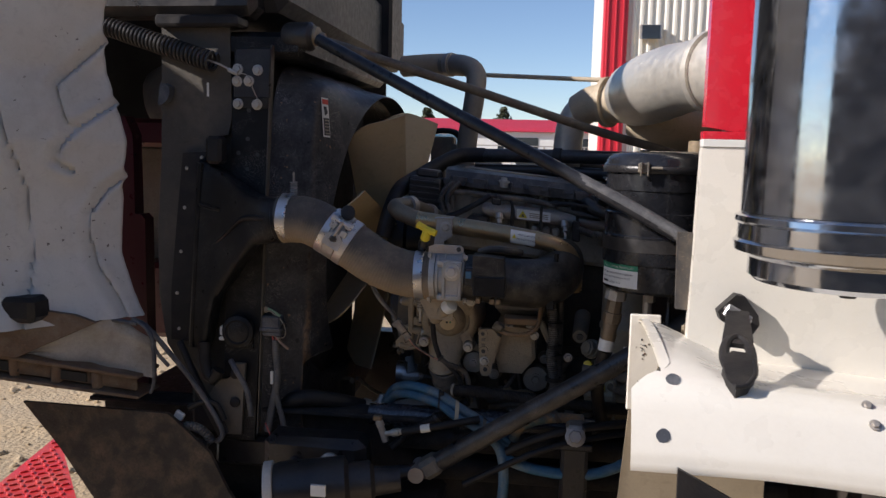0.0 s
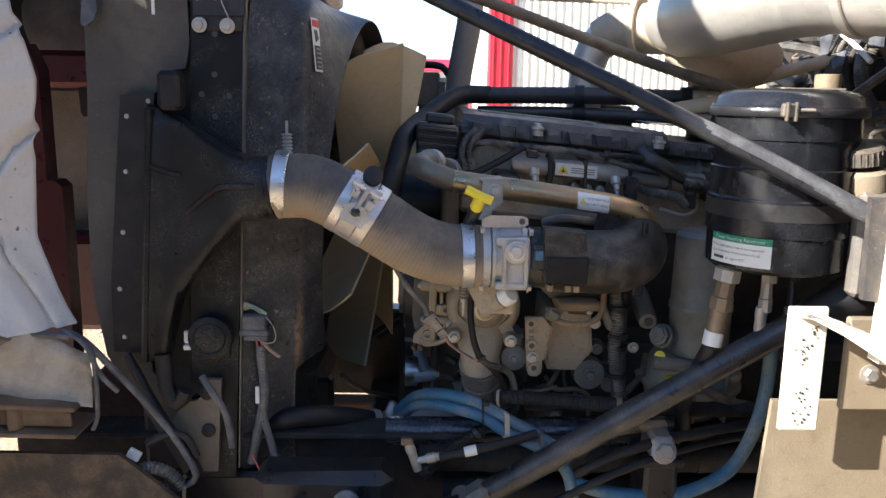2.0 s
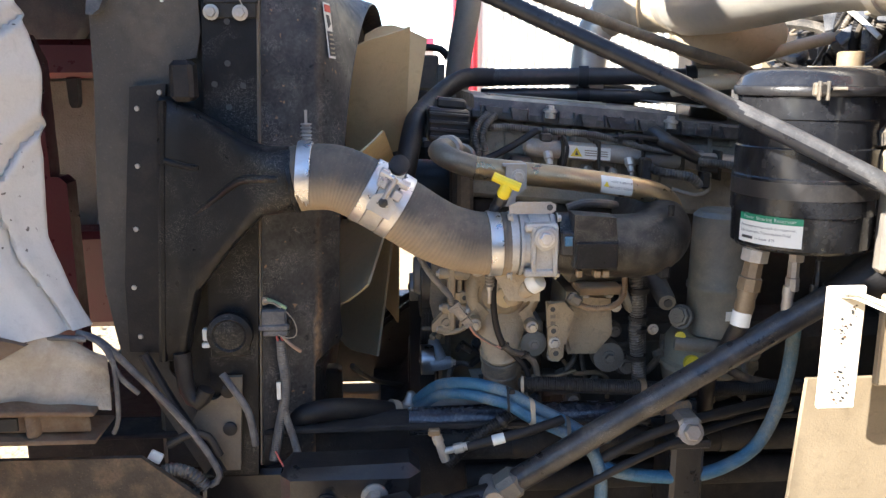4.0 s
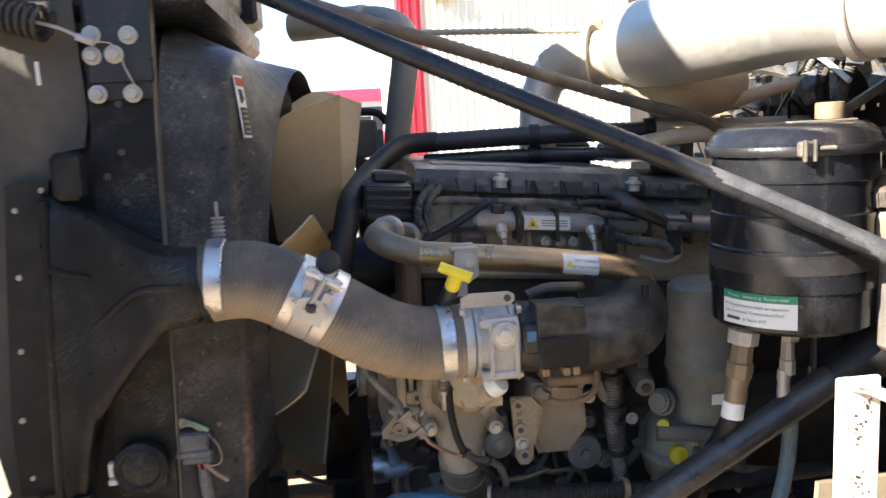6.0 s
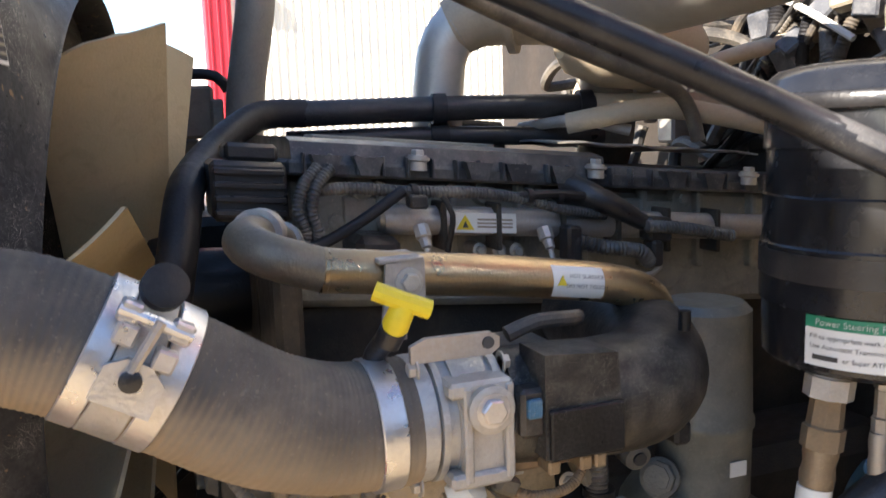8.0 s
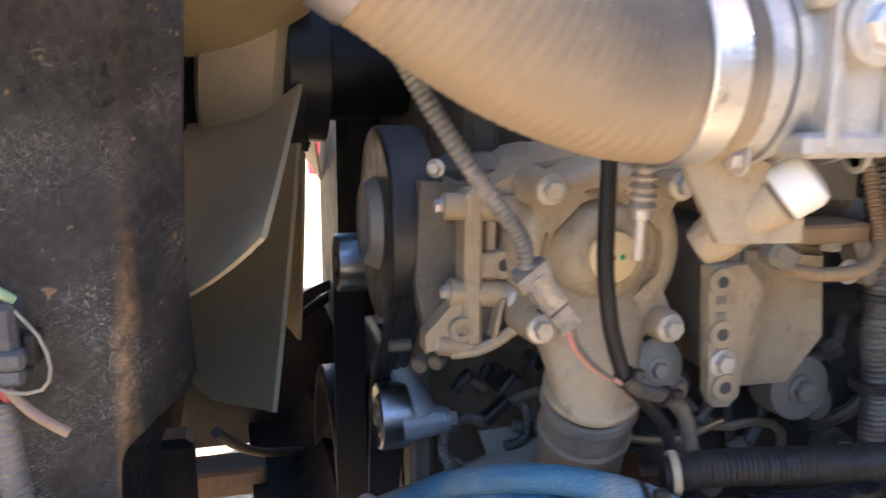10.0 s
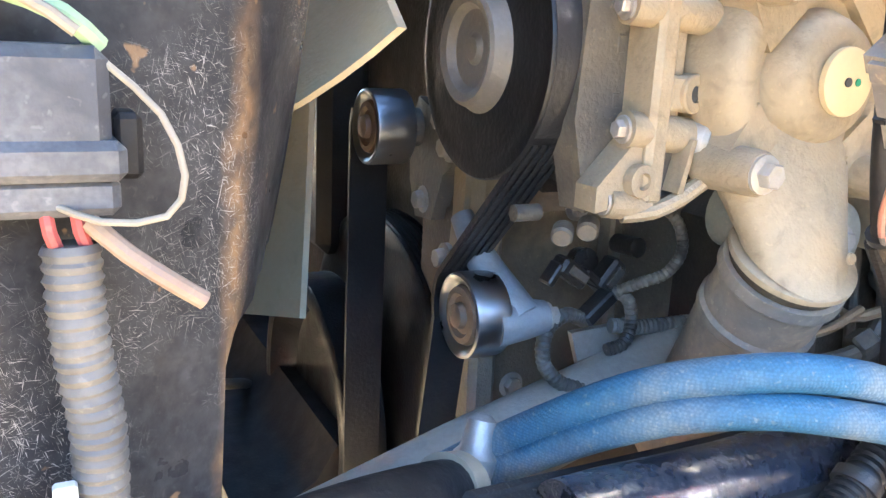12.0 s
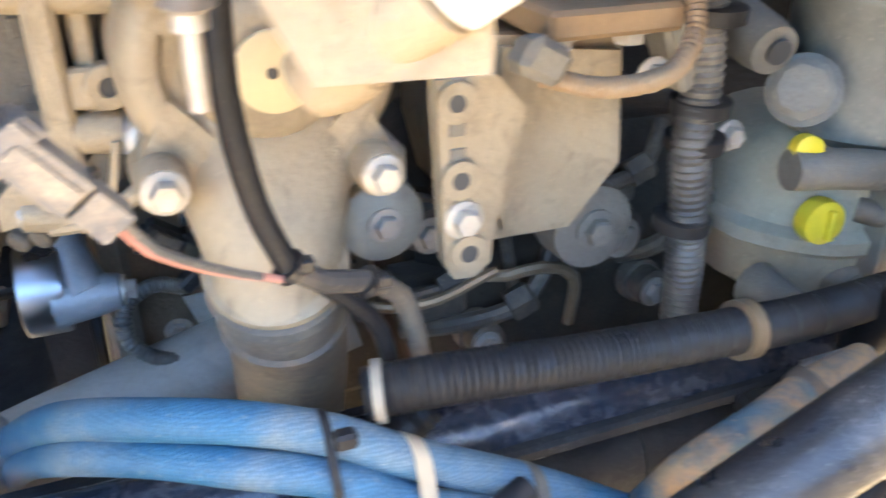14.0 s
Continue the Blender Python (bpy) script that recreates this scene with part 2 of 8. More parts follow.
ROD_PAINT = surface("rod_paint", (0.011, 0.012, 0.016), 0.33, dust=(0.36, 0.36, 0.36), dusty=0.05, dust_size=0.03, scratch=0.15, spec=0.35, bump=0.05)
INTAKE_STEEL = surface("aluminised_tube", (0.66, 0.63, 0.57), 0.36, 0.65, vary=0.1, dust=(0.5, 0.44, 0.34), dusty=0.3, dust_size=0.2, bump=0.04)
TAN_DUCT = surface("dusty_tan_duct", (0.46, 0.38, 0.27), 0.6, 0.1, vary=0.15, dust=(0.45, 0.36, 0.24), dusty=0.5)
LABEL_WHITE = surface("label_paper", (0.72, 0.72, 0.68), 0.5, vary=0.04, bump=0.0, dust=SAND, dusty=0.12)
LABEL_GREEN = surface("label_green", (0.02, 0.22, 0.12), 0.5, vary=0.05, bump=0.0)
LABEL_RED = surface("label_red", (0.55, 0.06, 0.04), 0.5, vary=0.05, bump=0.0)
INK = surface("label_ink", (0.05, 0.05, 0.05), 0.6, bump=0.0)
TAN_PLATE = surface("primer_plate", (0.25, 0.20, 0.135), 0.6, vary=0.1, dust=(0.34, 0.275, 0.185), dusty=0.5, dust_size=0.1)
BRACKET_BROWN = surface("dusty_bracket", (0.12, 0.105, 0.085), 0.65, 0.1, vary=0.15, dust=(0.26, 0.21, 0.15), dusty=0.55, dust_size=0.12)
GRIMY_WHITE = surface("grimy_white", (0.44, 0.41, 0.36), 0.5, vary=0.2, size=0.1, dust=(0.20, 0.16, 0.11), dusty=0.6, dust_size=0.12, bump=0.3)
RUST = surface("rusty_steel", (0.14, 0.085, 0.05), 0.8, 0.1, vary=0.4, size=0.08, dust=(0.24, 0.20, 0.15), dusty=0.6, dust_size=0.06)
WIRE_RED = surface("red_wire", (0.40, 0.06, 0.06), 0.5, dust=SAND, dusty=0.3)
WIRE_GREY = surface("pale_wire", (0.27, 0.24, 0.19), 0.6, dust=SAND, dusty=0.4)
TREAD_RED = surface("red_tread_plate", (0.60, 0.028, 0.035), 0.4, vary=0.12, dust=(0.42, 0.25, 0.18), dusty=0.3)
DIRT = surface("packed_dirt", (0.42, 0.31, 0.18), 0.95, vary=0.3, size=2.0, dust=(0.40, 0.33, 0.23), dusty=0.6, dust_size=0.6, bump=0.6, grain=0.03)
SIDING = surface("beige_siding", (0.74, 0.70, 0.61), 0.5, vary=0.05, size=2.0, bump=0.0)
TRIM_RED = surface("red_trim", (0.55, 0.02, 0.035), 0.45, vary=0.06, size=1.0, bump=0.0)
GLASS_DARK = surface("dark_glass", (0.03, 0.035, 0.04), 0.08, vary=0.1, bump=0.0)
TRAILER_WHITE = surface("far_white_paint", (0.72, 0.71, 0.68), 0.5, vary=0.08, size=1.0, bump=0.0)
LEAF = surface("dry_leaves", (0.05, 0.06, 0.03), 0.8, vary=0.4, size=0.3, bump=0.0)


# ---- geometry ----
class Shape:
    """Vertices and faces that grow piece by piece into one mesh."""

    def __init__(self):
        self.v, self.f = [], []

    def add(self, verts, faces):
        n = len(self.v)
        self.v += [tuple(p) for p in verts]
        self.f += [tuple(i + n for i in f) for f in faces]
        return self

    def box(self, x0, x1, y0, y1, z0, z1, bevel=0.003, turn=None):
        """An upright box with chamfered edges; turn: a matrix applied round its centre."""
        c = Vector(((x0 + x1) / 2, (y0 + y1) / 2, (z0 + z1) / 2))
        h = [abs(x1 - x0) / 2, abs(y1 - y0) / 2, abs(z1 - z0) / 2]
        b = min(bevel, min(h) * 0.45)
        verts, index = [], {}
        for sx in (-1, 1):
            for sy in (-1, 1):
                for sz in (-1, 1):
                    for k in range(3):
                        p = [sx * h[0], sy * h[1], sz * h[2]]
                        for a in range(3):
                            if a != k:
                                p[a] -= math.copysign(b, p[a])
                        index[sx, sy, sz, k] = len(verts)
                        verts.append(Vector(p))
        faces = []
        for k in range(3):
            a, d = (k + 1) % 3, (k + 2) % 3
            for s in (-1, 1):
                ring = []
                for sa, sd in ((-1, -1), (1, -1), (1, 1), (-1, 1)):
                    q = [0, 0, 0]
                    q[k], q[a], q[d] = s, sa, sd
                    ring.append(index[(*q, k)])
                faces.append(ring if s > 0 else ring[::-1])
            for sa in (-1, 1):
                for sd in (-1, 1):
                    q0, q1 = [0, 0, 0], [0, 0, 0]
                    q0[k], q1[k] = -1, 1
                    for q in (q0, q1):
                        q[a], q[d] = sa, sd
                    ring = [index[(*q0, a)], index[(*q1, a)], index[(*q1, d)], index[(*q0, d)]]
                    faces.append(ring if sa * sd > 0 else ring[::-1])
        for sx in (-1, 1):
            for sy in (-1, 1):
                for sz in (-1, 1):
                    ring = [index[sx, sy, sz, k] for k in range(3)]
                    faces.append(ring if sx * sy * sz > 0 else ring[::-1])
        if turn:
            verts = [turn @ v for v in verts]
        return self.add([v + c for v in verts], faces)

    def sweep(self, points, radius, sides=14, step=0.012, caps=True, smooth=True, bore=0.0):
        """A tube through points; radius: a number or a function of the metres along it and of the whole length."""
        pts = [Vector(p) for p in points]
        line = []
        if smooth and len(pts) > 2:
            ext = [pts[0] * 2 - pts[1], *pts, pts[-1] * 2 - pts[-2]]
            for i in range(1, len(ext) - 2):
                a, b, c, d = ext[i - 1:i + 3]
                n = max(2, int((c - b).length / step))
                for k in range(n):
                    t = k / n
                    line.append(0.5 * (2 * b + (c - a) * t + (2 * a - 5 * b + 4 * c - d) * t * t + (3 * b - a - 3 * c + d) * t ** 3))
            line.append(pts[-1])
        else:
            for b, c in zip(pts, pts[1:]):
                n = max(1, int((c - b).length / step)) if callable(radius) else 1
                line += [b.lerp(c, k / n) for k in range(n)]
            line.append(pts[-1])
        total = sum((b - a).length for a, b in zip(line, line[1:]))
        tangent = (line[1] - line[0]).normalized()
        side = tangent.cross(Vector((0.31, 0.17, 0.93))).normalized()
        rings, done, verts = len(line), 0.0, []
        for i, p in enumerate(line):
            t = (line[min(i + 1, rings - 1)] - line[max(i - 1, 0)]).normalized()
            side = (side - t * side.dot(t)).normalized()
            up = t.cross(side)
            if i:
                done += (p - line[i - 1]).length
            r = radius(done, total) if callable(radius) else radius
            verts += [p + (side * math.cos(a) + up * math.sin(a)) * r for a in (2 * math.pi * k / sides for k in range(sides))]
        faces = [(i * sides + k, i * sides + (k + 1) % sides, (i + 1) * sides + (k + 1) % sides, (i + 1) * sides + k)
                 for i in range(rings - 1) for k in range(sides)]
        if caps:
            faces += [tuple(range(sides))[::-1], tuple((rings - 1) * sides + k for k in range(sides))]
        return self.add(verts, faces)

    def lathe(self, origin, axis, profile, sides=32, squash=None):
        """A turned body: profile rows of (distance along the axis, radius), from its first end to its last."""
        axis = Vector(axis).normalized()
        side = axis.cross(Vector((0.12, 0.33, 0.94)) if abs(axis.z) < 0.9 else Vector((0, 1, 0))).normalized()
        up = axis.cross(side)
        o, verts = Vector(origin), []
        for d, r in profile:
            verts += [o + axis * d + (side * math.cos(a) + up * math.sin(a)) * max(r, 1e-5) for a in (2 * math.pi * k / sides for k in range(sides))]
        n = len(profile)
        faces = [(i * sides + k, i * sides + (k + 1) % sides, (i + 1) * sides + (k + 1) % sides, (i + 1) * sides + k)
                 for i in range(n - 1) for k in range(sides)]
        faces += [tuple(range(sides))[::-1], tuple((n - 1) * sides + k for k in range(sides))]
        return self.add(verts, faces)

    def bolt(self, at, axis, r=0.008, h=0.007, washer=True):
        """A hexagon head on its washer flange."""
        if washer:
            self.lathe(at, axis, [(0, r * 1.45), (h * 0.22, r * 1.45), (h * 0.3, r * 1.1)], 14)
        self.lathe(at, axis, [(0, r), (h * 0.85, r), (h, r * 0.86)], 6)
        return self

    def prism(self, outline, lift, depth, origin=(0, 0, 0), axes=((1, 0, 0), (0, 0, 1), (0, 1, 0))):
        """An outline of (a, b) pairs, extruded from lift to lift + depth along the third axis."""
        ax, bx, nx = (Vector(a) for a in axes)
        o, n = Vector(origin), len(outline)
        verts = [o + ax * a + bx * b + nx * d for d in (lift, lift + depth) for a, b in outline]
        faces = [tuple(range(n)), tuple(range(2 * n - 1, n - 1, -1))]
        faces += [(k, n + k, n + (k + 1) % n, (k + 1) % n) for k in range(n)]
        return self.add(verts, faces)

    def sheet(self, rows, thick=0.0, along=None):
        """A grid of points as a surface, with a thickness along a vector."""
        n, m = len(rows), len(rows[0])
        verts = [Vector(p) for row in rows for p in row]
        faces = [(i * m + j, i * m + j + 1, (i + 1) * m + j + 1, (i + 1) * m + j) for i in range(n - 1) for j in range(m - 1)]
        if not thick:
            return self.add(verts, faces)
        k = len(verts)
        back = [v + Vector(along) * thick for v in verts]
        rim = [(0, j) for j in range(m)] + [(i, m - 1) for i in range(1, n)] + [(n - 1, j) for j in range(m - 2, -1, -1)] + [(i, 0) for i in range(n - 2, 0, -1)]
        rim = [i * m + j for i, j in rim]
        faces += [tuple(a + k for a in f[::-1]) for f in faces]
        faces += [(rim[i], rim[i - 1], rim[i - 1] + k, rim[i] + k) for i in range(len(rim))]
        return self.add(verts + back, faces)


def mesh_of(name, shape, material, sharp=35):
    me = bpy.data.meshes.new(name)
    me.from_pydata(shape.v, [], shape.f)
    bm = bmesh.new()
    bm.from_mesh(me)
    bmesh.ops.recalc_face_normals(bm, faces=bm.faces)
    bm.to_mesh(me)
    bm.free()
    me.polygons.foreach_set("use_smooth", [True] * len(me.polygons))
    me.set_sharp_from_angle(angle=radians(sharp))
    me.materials.append(material)
    return me


def thing(name, at, label, category, group="", kind=""):
    """An Empty at the thing's base, under which its parts hang."""
    ob = new(name)
    ob.empty_display_size = 0.05
    ob.location = at
    return tagged(ob, label, category, group, kind)


def part(name, shape, material, parent, label="", sharp=35):
    ob = new(name, mesh_of(name, shape, material, sharp))
    ob.parent = parent
    if parent.data is None:
        ob.matrix_parent_inverse = Matrix.Translation(-Vector(parent.location))
    return tagged(ob, label)


def solid(name, shape, material, label, category, group="", kind="", sharp=35):
    """A thing that is one plain mesh."""
    return tagged(new(name, mesh_of(name, shape, material, sharp)), label, category, group, kind)


def tube(points, r, sides=14, **more):
    return Shape().sweep(points, r, sides, **more)


def ribbed(r, depth=0.12, pitch=0.006):
    """The radius of a corrugated tube."""
    return lambda s, whole: r * (1 - depth * (0.5 + 0.5 * math.cos(2 * math.pi * s / pitch)))


def rod(a, b, r, sides=14):
    return Shape().sweep([a, b], r, sides, smooth=False)


def rough_up(shape, amount, metres, seed=0.0):
    """Small dents and waves in a form."""
    shape.v = [tuple(Vector(p) + noise.noise_vector(Vector(p) / metres + Vector((seed, seed, seed))) * amount) for p in shape.v]
    return shape


# ---- ground and distance ----
def ground_height(x, y):
    return 0.02 * noise.noise((x * 0.7, y * 0.7, 0.0)) if abs(x) < 12 and abs(y) < 14 else 0.0


edges = [-900, -300, -100, -40, -20] + [-12 + 0.75 * k for k in range(33)] + [20, 40, 100, 300, 900]
solid("ground", Shape().sheet([[(x, y, ground_height(x, y)) for x in edges] for y in edges]), DIRT,
      "dry packed tan dirt yard", "ground", kind="structure")
pebbles = Shape()
for k in range(420):
    x, y = random.uniform(-4.5, -1.6), random.uniform(2.6, 6.5)
    r = random.uniform(0.008, 0.035)
    pebbles.lathe((x, y, ground_height(x, y) - r * 0.4), (random.uniform(-0.4, 0.4), random.uniform(-0.4, 0.4), 1),
                  [(0, r * 0.8), (r * 0.5, r), (r * 0.9, r * 0.6)], 6)
solid("gravel", pebbles, DIRT, "loose stones scattered on the dirt", "gravel", kind="stuff")

# unseen wall, added to cut low sky light and darken reflections
solid("wall_south", Shape().box(-7.0, 9.0, -5.4, -5.2, 0.0, 3.5, 0.01), surface("dark_grey_wall", (0.11, 0.11, 0.115), 0.7, vary=0.15, size=1.5, bump=0.0),
      "plain dark grey wall, unseen, added to cut sky light", "wall", kind="structure")

# workshop building with ribbed siding
BY = 16.0
building = thing("workshop_building", (8.0, BY + 3, 0), "beige ribbed metal workshop with red corner trim", "building")
part("wall", Shape().box(1.2, 18, BY + 0.05, BY + 8, 0, 7.5, 0.02), SIDING, building)
panel = Shape()
for k in range(6):
    panel.prism([(k * 0.15, 0), (k * 0.15 + 0.03, -0.03), (k * 0.15 + 0.07, -0.03), (k * 0.15 + 0.10, 0)], 0, 7.5,
                axes=((1, 0, 0), (0, 1, 0), (0, 0, 1)))
panel_mesh = mesh_of("siding_panel", panel, SIDING)
for k in range(17):
    ob = new("siding_panel", panel_mesh)
    ob.parent = building
    ob.matrix_parent_inverse = Matrix.Translation(-building.location)
    ob.location = (1.58 + 0.9 * k, BY + 0.046, 0)
part("corner_trim", Shape().box(1.08, 1.52, BY - 0.06, BY + 0.4, 0, 7.6, 0.02), TRIM_RED, building)
for k in range(3):
    part("trim_rib", Shape().box(1.14 + 0.14 * k, 1.17 + 0.14 * k, BY - 0.085, BY - 0.055, 0, 7.6, 0.006), TRIM_RED, building)
lamp = thing("wall_lamp", (1.93, BY - 0.1, 3.9), "dark bronze wall pack lamp on the siding", "wall lamp")
part("housing", Shape().prism([(-0.22, 3.78), (0.0, 3.84), (0.0, 4.05), (-0.16, 4.05)], 1.74, 0.38,
     (0, BY, 0), ((0, 1, 0), (0, 0, 1), (1, 0, 0))), DULL_STEEL, lamp)
part("lens", Shape().prism([(-0.225, 3.80), (-0.222, 3.79), (-0.165, 4.03), (-0.17, 4.04)], 1.77, 0.32,
     (0, BY, 0), ((0, 1, 0), (0, 0, 1), (1, 0, 0))), GLASS_DARK, lamp)


# far things across the yard
def pickup(x, y, colour, label):
    car = thing("pickup_truck", (x, y, 0), label, "truck")
    part("body", Shape().prism([(-2.5, 0.45), (2.5, 0.45), (2.55, 1.0), (1.2, 1.1), (0.7, 1.72), (-0.9, 1.75), (-1.1, 1.12), (-2.5, 1.1)], -0.9, 1.8,
         (x, y, 0)), colour, car)
    for side in (-0.91, 0.9):
        part("window", Shape().prism([(0.95, 1.14), (0.6, 1.62), (-0.75, 1.65), (-0.85, 1.14)], side, 0.012, (x, y, 0)), GLASS_DARK, car)
    for wx in (-1.6, 1.6):
        for wy in (-0.95, 0.72):
            part("wheel", Shape().lathe((x + wx, y + wy, 0.4), (0, 1, 0), [(0, 0.3), (0.02, 0.4), (0.2, 0.4), (0.23, 0.3)], 18), RUBBER, car)
    return car


pickup(-1.6, 19, TRAILER_WHITE, "white pickup parked across the yard")
pickup(2.2, 24, TRIM_RED, "red pickup parked across the yard")
fence = thing("yard_fence", (-8, 40, 0), "pale chain-link yard fence far off", "fence")
for k in range(24):
    part("post", Shape().box(-25 + 1.9 * k, -24.92 + 1.9 * k, 40, 40.08, 0, 2.0, 0.01), DULL_STEEL, fence)
for z in (0.15, 1.0, 1.95):
    part("rail", Shape().box(-25, 19, 40.02, 40.06, z, z + 0.05, 0.01), DULL_STEEL, fence)
shed = thing("far_shed", (-6, 70, 0), "long low white shed with a red band", "building")
part("wall", Shape().box(-30, 14, 70, 80, 0, 3.4, 0.05), TRAILER_WHITE, shed)
part("roof", Shape().prism([(-0.4, 3.4), (10.4, 3.4), (5, 4.6)], -30.5, 45, (0, 70, 0), ((0, 1, 0), (0, 0, 1), (1, 0, 0))), TRIM_RED, shed)
for k in range(7):
    part("door", Shape().box(-27 + 5.6 * k, -23.6 + 5.6 * k, 69.94, 70.02, 0.1, 2.9, 0.02), GLASS_DARK, shed)
container = thing("far_container", (-9, 52, 0), "blue-green storage container behind the fence", "container")
part("body", Shape().box(-13, -5, 52, 54.4, 0.0, 2.7, 0.05), BLUE_HOSE, container)
for k in range(3):
    tree = thing("tree", (-5.5 - 9 * k, 90 + 4 * k, 0), "dark bushy tree on the skyline", "tree", "skyline trees")
    tx, ty = -5.5 - 9 * k, 90 + 4 * k
    part("trunk", tube([(tx, ty, 0), (tx + 0.2, ty, 2.2), (tx + 0.1, ty, 4.2)], lambda s, w: 0.28 - 0.2 * s / w, 8, step=0.5), RUST, tree)
    crown = Shape()
    for j in range(420):
        a, u = random.uniform(0, 6.28), random.random()
        h = random.uniform(1.6, 6.4)
        rr = (1.9 - abs(h - 3.6) * 0.55) * math.sqrt(u) * (0.8 + 0.3 * math.sin(a * 3 + k))
        p = Vector((tx + rr * math.cos(a), ty + rr * math.sin(a), h))
        d = Vector((random.uniform(-1, 1), random.uniform(-1, 1), random.uniform(-1, 1))).normalized() * 0.32
        e = d.cross(Vector((random.uniform(-1, 1), random.uniform(-1, 1), random.uniform(-1, 1)))).normalized() * 0.2
        crown.add([p - d, p + e, p + d, p - e], [(0, 1, 2, 3)])
    part("crown", crown, LEAF, tree)

# red tread plate step in front of the truck
step_plate = thing("tread_plate_ramp", (-1.75, 2.75, 0), "red diamond tread plate deck beside the truck", "ramp")
part("deck", Shape().prism([(-1.66, 3.16), (-1.12, 2.45), (-0.98, 2.05), (-1.35, 1.60), (-1.46, 2.05)], 0.44, 0.055,
     axes=((1, 0, 0), (0, 1, 0), (0, 0, 1))), TREAD_RED, step_plate)
part("skirt", Shape().box(-1.40, -1.10, 1.85, 2.42, 0, 0.44, 0.01), TREAD_RED, step_plate)
lug = Shape()
for i in range(24):
    for j in range(40):
        x, y = -1.72 + 0.034 * i, 1.70 + 0.036 * j
        left_edge = -1.46 - 0.18 * (y - 2.05) if y > 2.05 else -1.46 + 0.245 * (2.05 - y)
        right_edge = -1.12 - 0.76 * (y - 2.45) if y > 2.45 else -1.12 + 0.35 * (2.45 - y)
        if left_edge + 0.02 < x < right_edge - 0.02:
            lug.box(x - 0.013, x + 0.013, y - 0.0045, y + 0.0045, 0.494, 0.501, 0.003, pose(0, 0, 0, 0, 0, 45 if (i + j) % 2 else -45))
tagged(part("tread_pattern", lug, TREAD_RED, step_plate), kind="stuff")

# ---- cab: cowl, fender, air cleaner ----
cab = thing("truck_cab", (1.4, 2.6, 0.5), "white truck cab cowl with a red upper band", "truck cab")
part("cowl_side", Shape().prism([(0.553, 1.30), (1.9, 1.10), (1.9, 1.695), (0.560, 1.695)], 1.76, 0.03, axes=((1, 0, 0), (0, 0, 1), (0, 1, 0))),
     WHITE_PAINT, cab)
cowl = Shape()
for a, b in ((0, 1), ):
    ring = [(0.762 + 0.115 * math.cos(t), 1.835 + 0.115 * math.sin(t)) for t in (2 * math.pi * k / 40 for k in range(40))]
    outer = []
    for k in range(40):
        t = 2 * math.pi * k / 40
        c, s = math.cos(t), math.sin(t)
        reach = min((0.562 - 0.762) / c if c < -1e-6 else 9, (1.9 - 0.762) / c if c > 1e-6 else 9,
                    (1.725 - 1.835) / s if s < -1e-6 else 9, (2.9 - 1.835) / s if s > 1e-6 else 9)
        reach = max(reach, 0.12) if c > -0.99 else reach
        outer.append((0.762 + reach * c, 1.835 + reach * s))
    rows = [[(p[0], y, p[1]) for p in loop + loop[:1]] for y, loop in ((1.76, outer), (1.76, ring), (1.79, ring), (1.79, outer))]
    cowl.sheet(rows + rows[:1])
part("red_band", cowl, RED_PAINT, cab)
part("pinstripe", Shape().box(0.560, 1.9, 1.757, 1.79, 1.696, 1.710, 0.001), LABEL_WHITE, cab)
part("pinstripe", Shape().box(0.560, 1.9, 1.758, 1.79, 1.7105, 1.7245, 0.001), RED_PAINT, cab)
part("seal_strip", Shape().prism([(0.528, 1.535), (0.556, 1.535), (0.556, 1.385), (0.532, 1.388)], 1.782, 0.012), RUBBER_GREY, cab, "grey rubber edge seal")
part("firewall", Shape().box(0.98, 1.02, 1.80, 4.0, 0.7, 2.6, 0.005), FIREWALL_MAT, cab)
part("cab_shell", Shape().box(1.03, 2.9, 1.80, 4.05, 0.9, 3.1, 0.05), WHITE_PAINT, cab)


def fender_profile(u):
    """Across the fender, from its inner lip (0) over the crown to its outer rim (1): y and z."""
    pts = [(1.84, 1.352), (1.80, 1.362), (1.70, 1.364), (1.60, 1.36), (1.52, 1.353), (1.47, 1.340), (1.435, 1.31), (1.412, 1.26), (1.402, 1.235), (1.400, 1.215)]
    k = min(int(u * (len(pts) - 1)), len(pts) - 2)
    f = u * (len(pts) - 1) - k
    return pts[k][0] * (1 - f) + pts[k + 1][0] * f, pts[k][1] * (1 - f) + pts[k + 1][1] * f


fender = thing("fender", (1.0, 1.5, 1.0), "cream front fender with chipped edge on the cab", "fender")
rows = []
for i in range(33):
    y, z = fender_profile(i / 32)
    row = []
    for j in range(16):
        x = 0.452 + 1.4 * (j / 15) ** 1.6
        if j == 0:
            x = 0.487 if y > 1.50 else 0.423 + 0.064 * max(0.0, (y - 1.45) / 0.05)
        row.append((x, y, z - 0.10 * max(0, x - 0.6) ** 1.3 - min(0.062, max(0, 0.42 * (x - 0.49))) * min(1, max(0, (y - 1.42) / 0.2))))
    rows.append(row)
part("skin", Shape().sheet(rows, 0.008, (0, 0.35, -0.94)), WHITE_PAINT, fender, sharp=50)
part("inner_flange", Shape().box(0.455, 0.515, 1.838, 1.848, 1.165, 1.362, 0.003), WHITE_WORN, fender, "white flange with chipped dark paint")
part("mud_skirt", Shape().prism([(0.49, 1.222), (0.60, 1.165), (1.7, 0.95), (1.7, 0.5), (0.50, 0.5)], 1.386, 0.008), RUBBER, fender, "black rubber skirt")
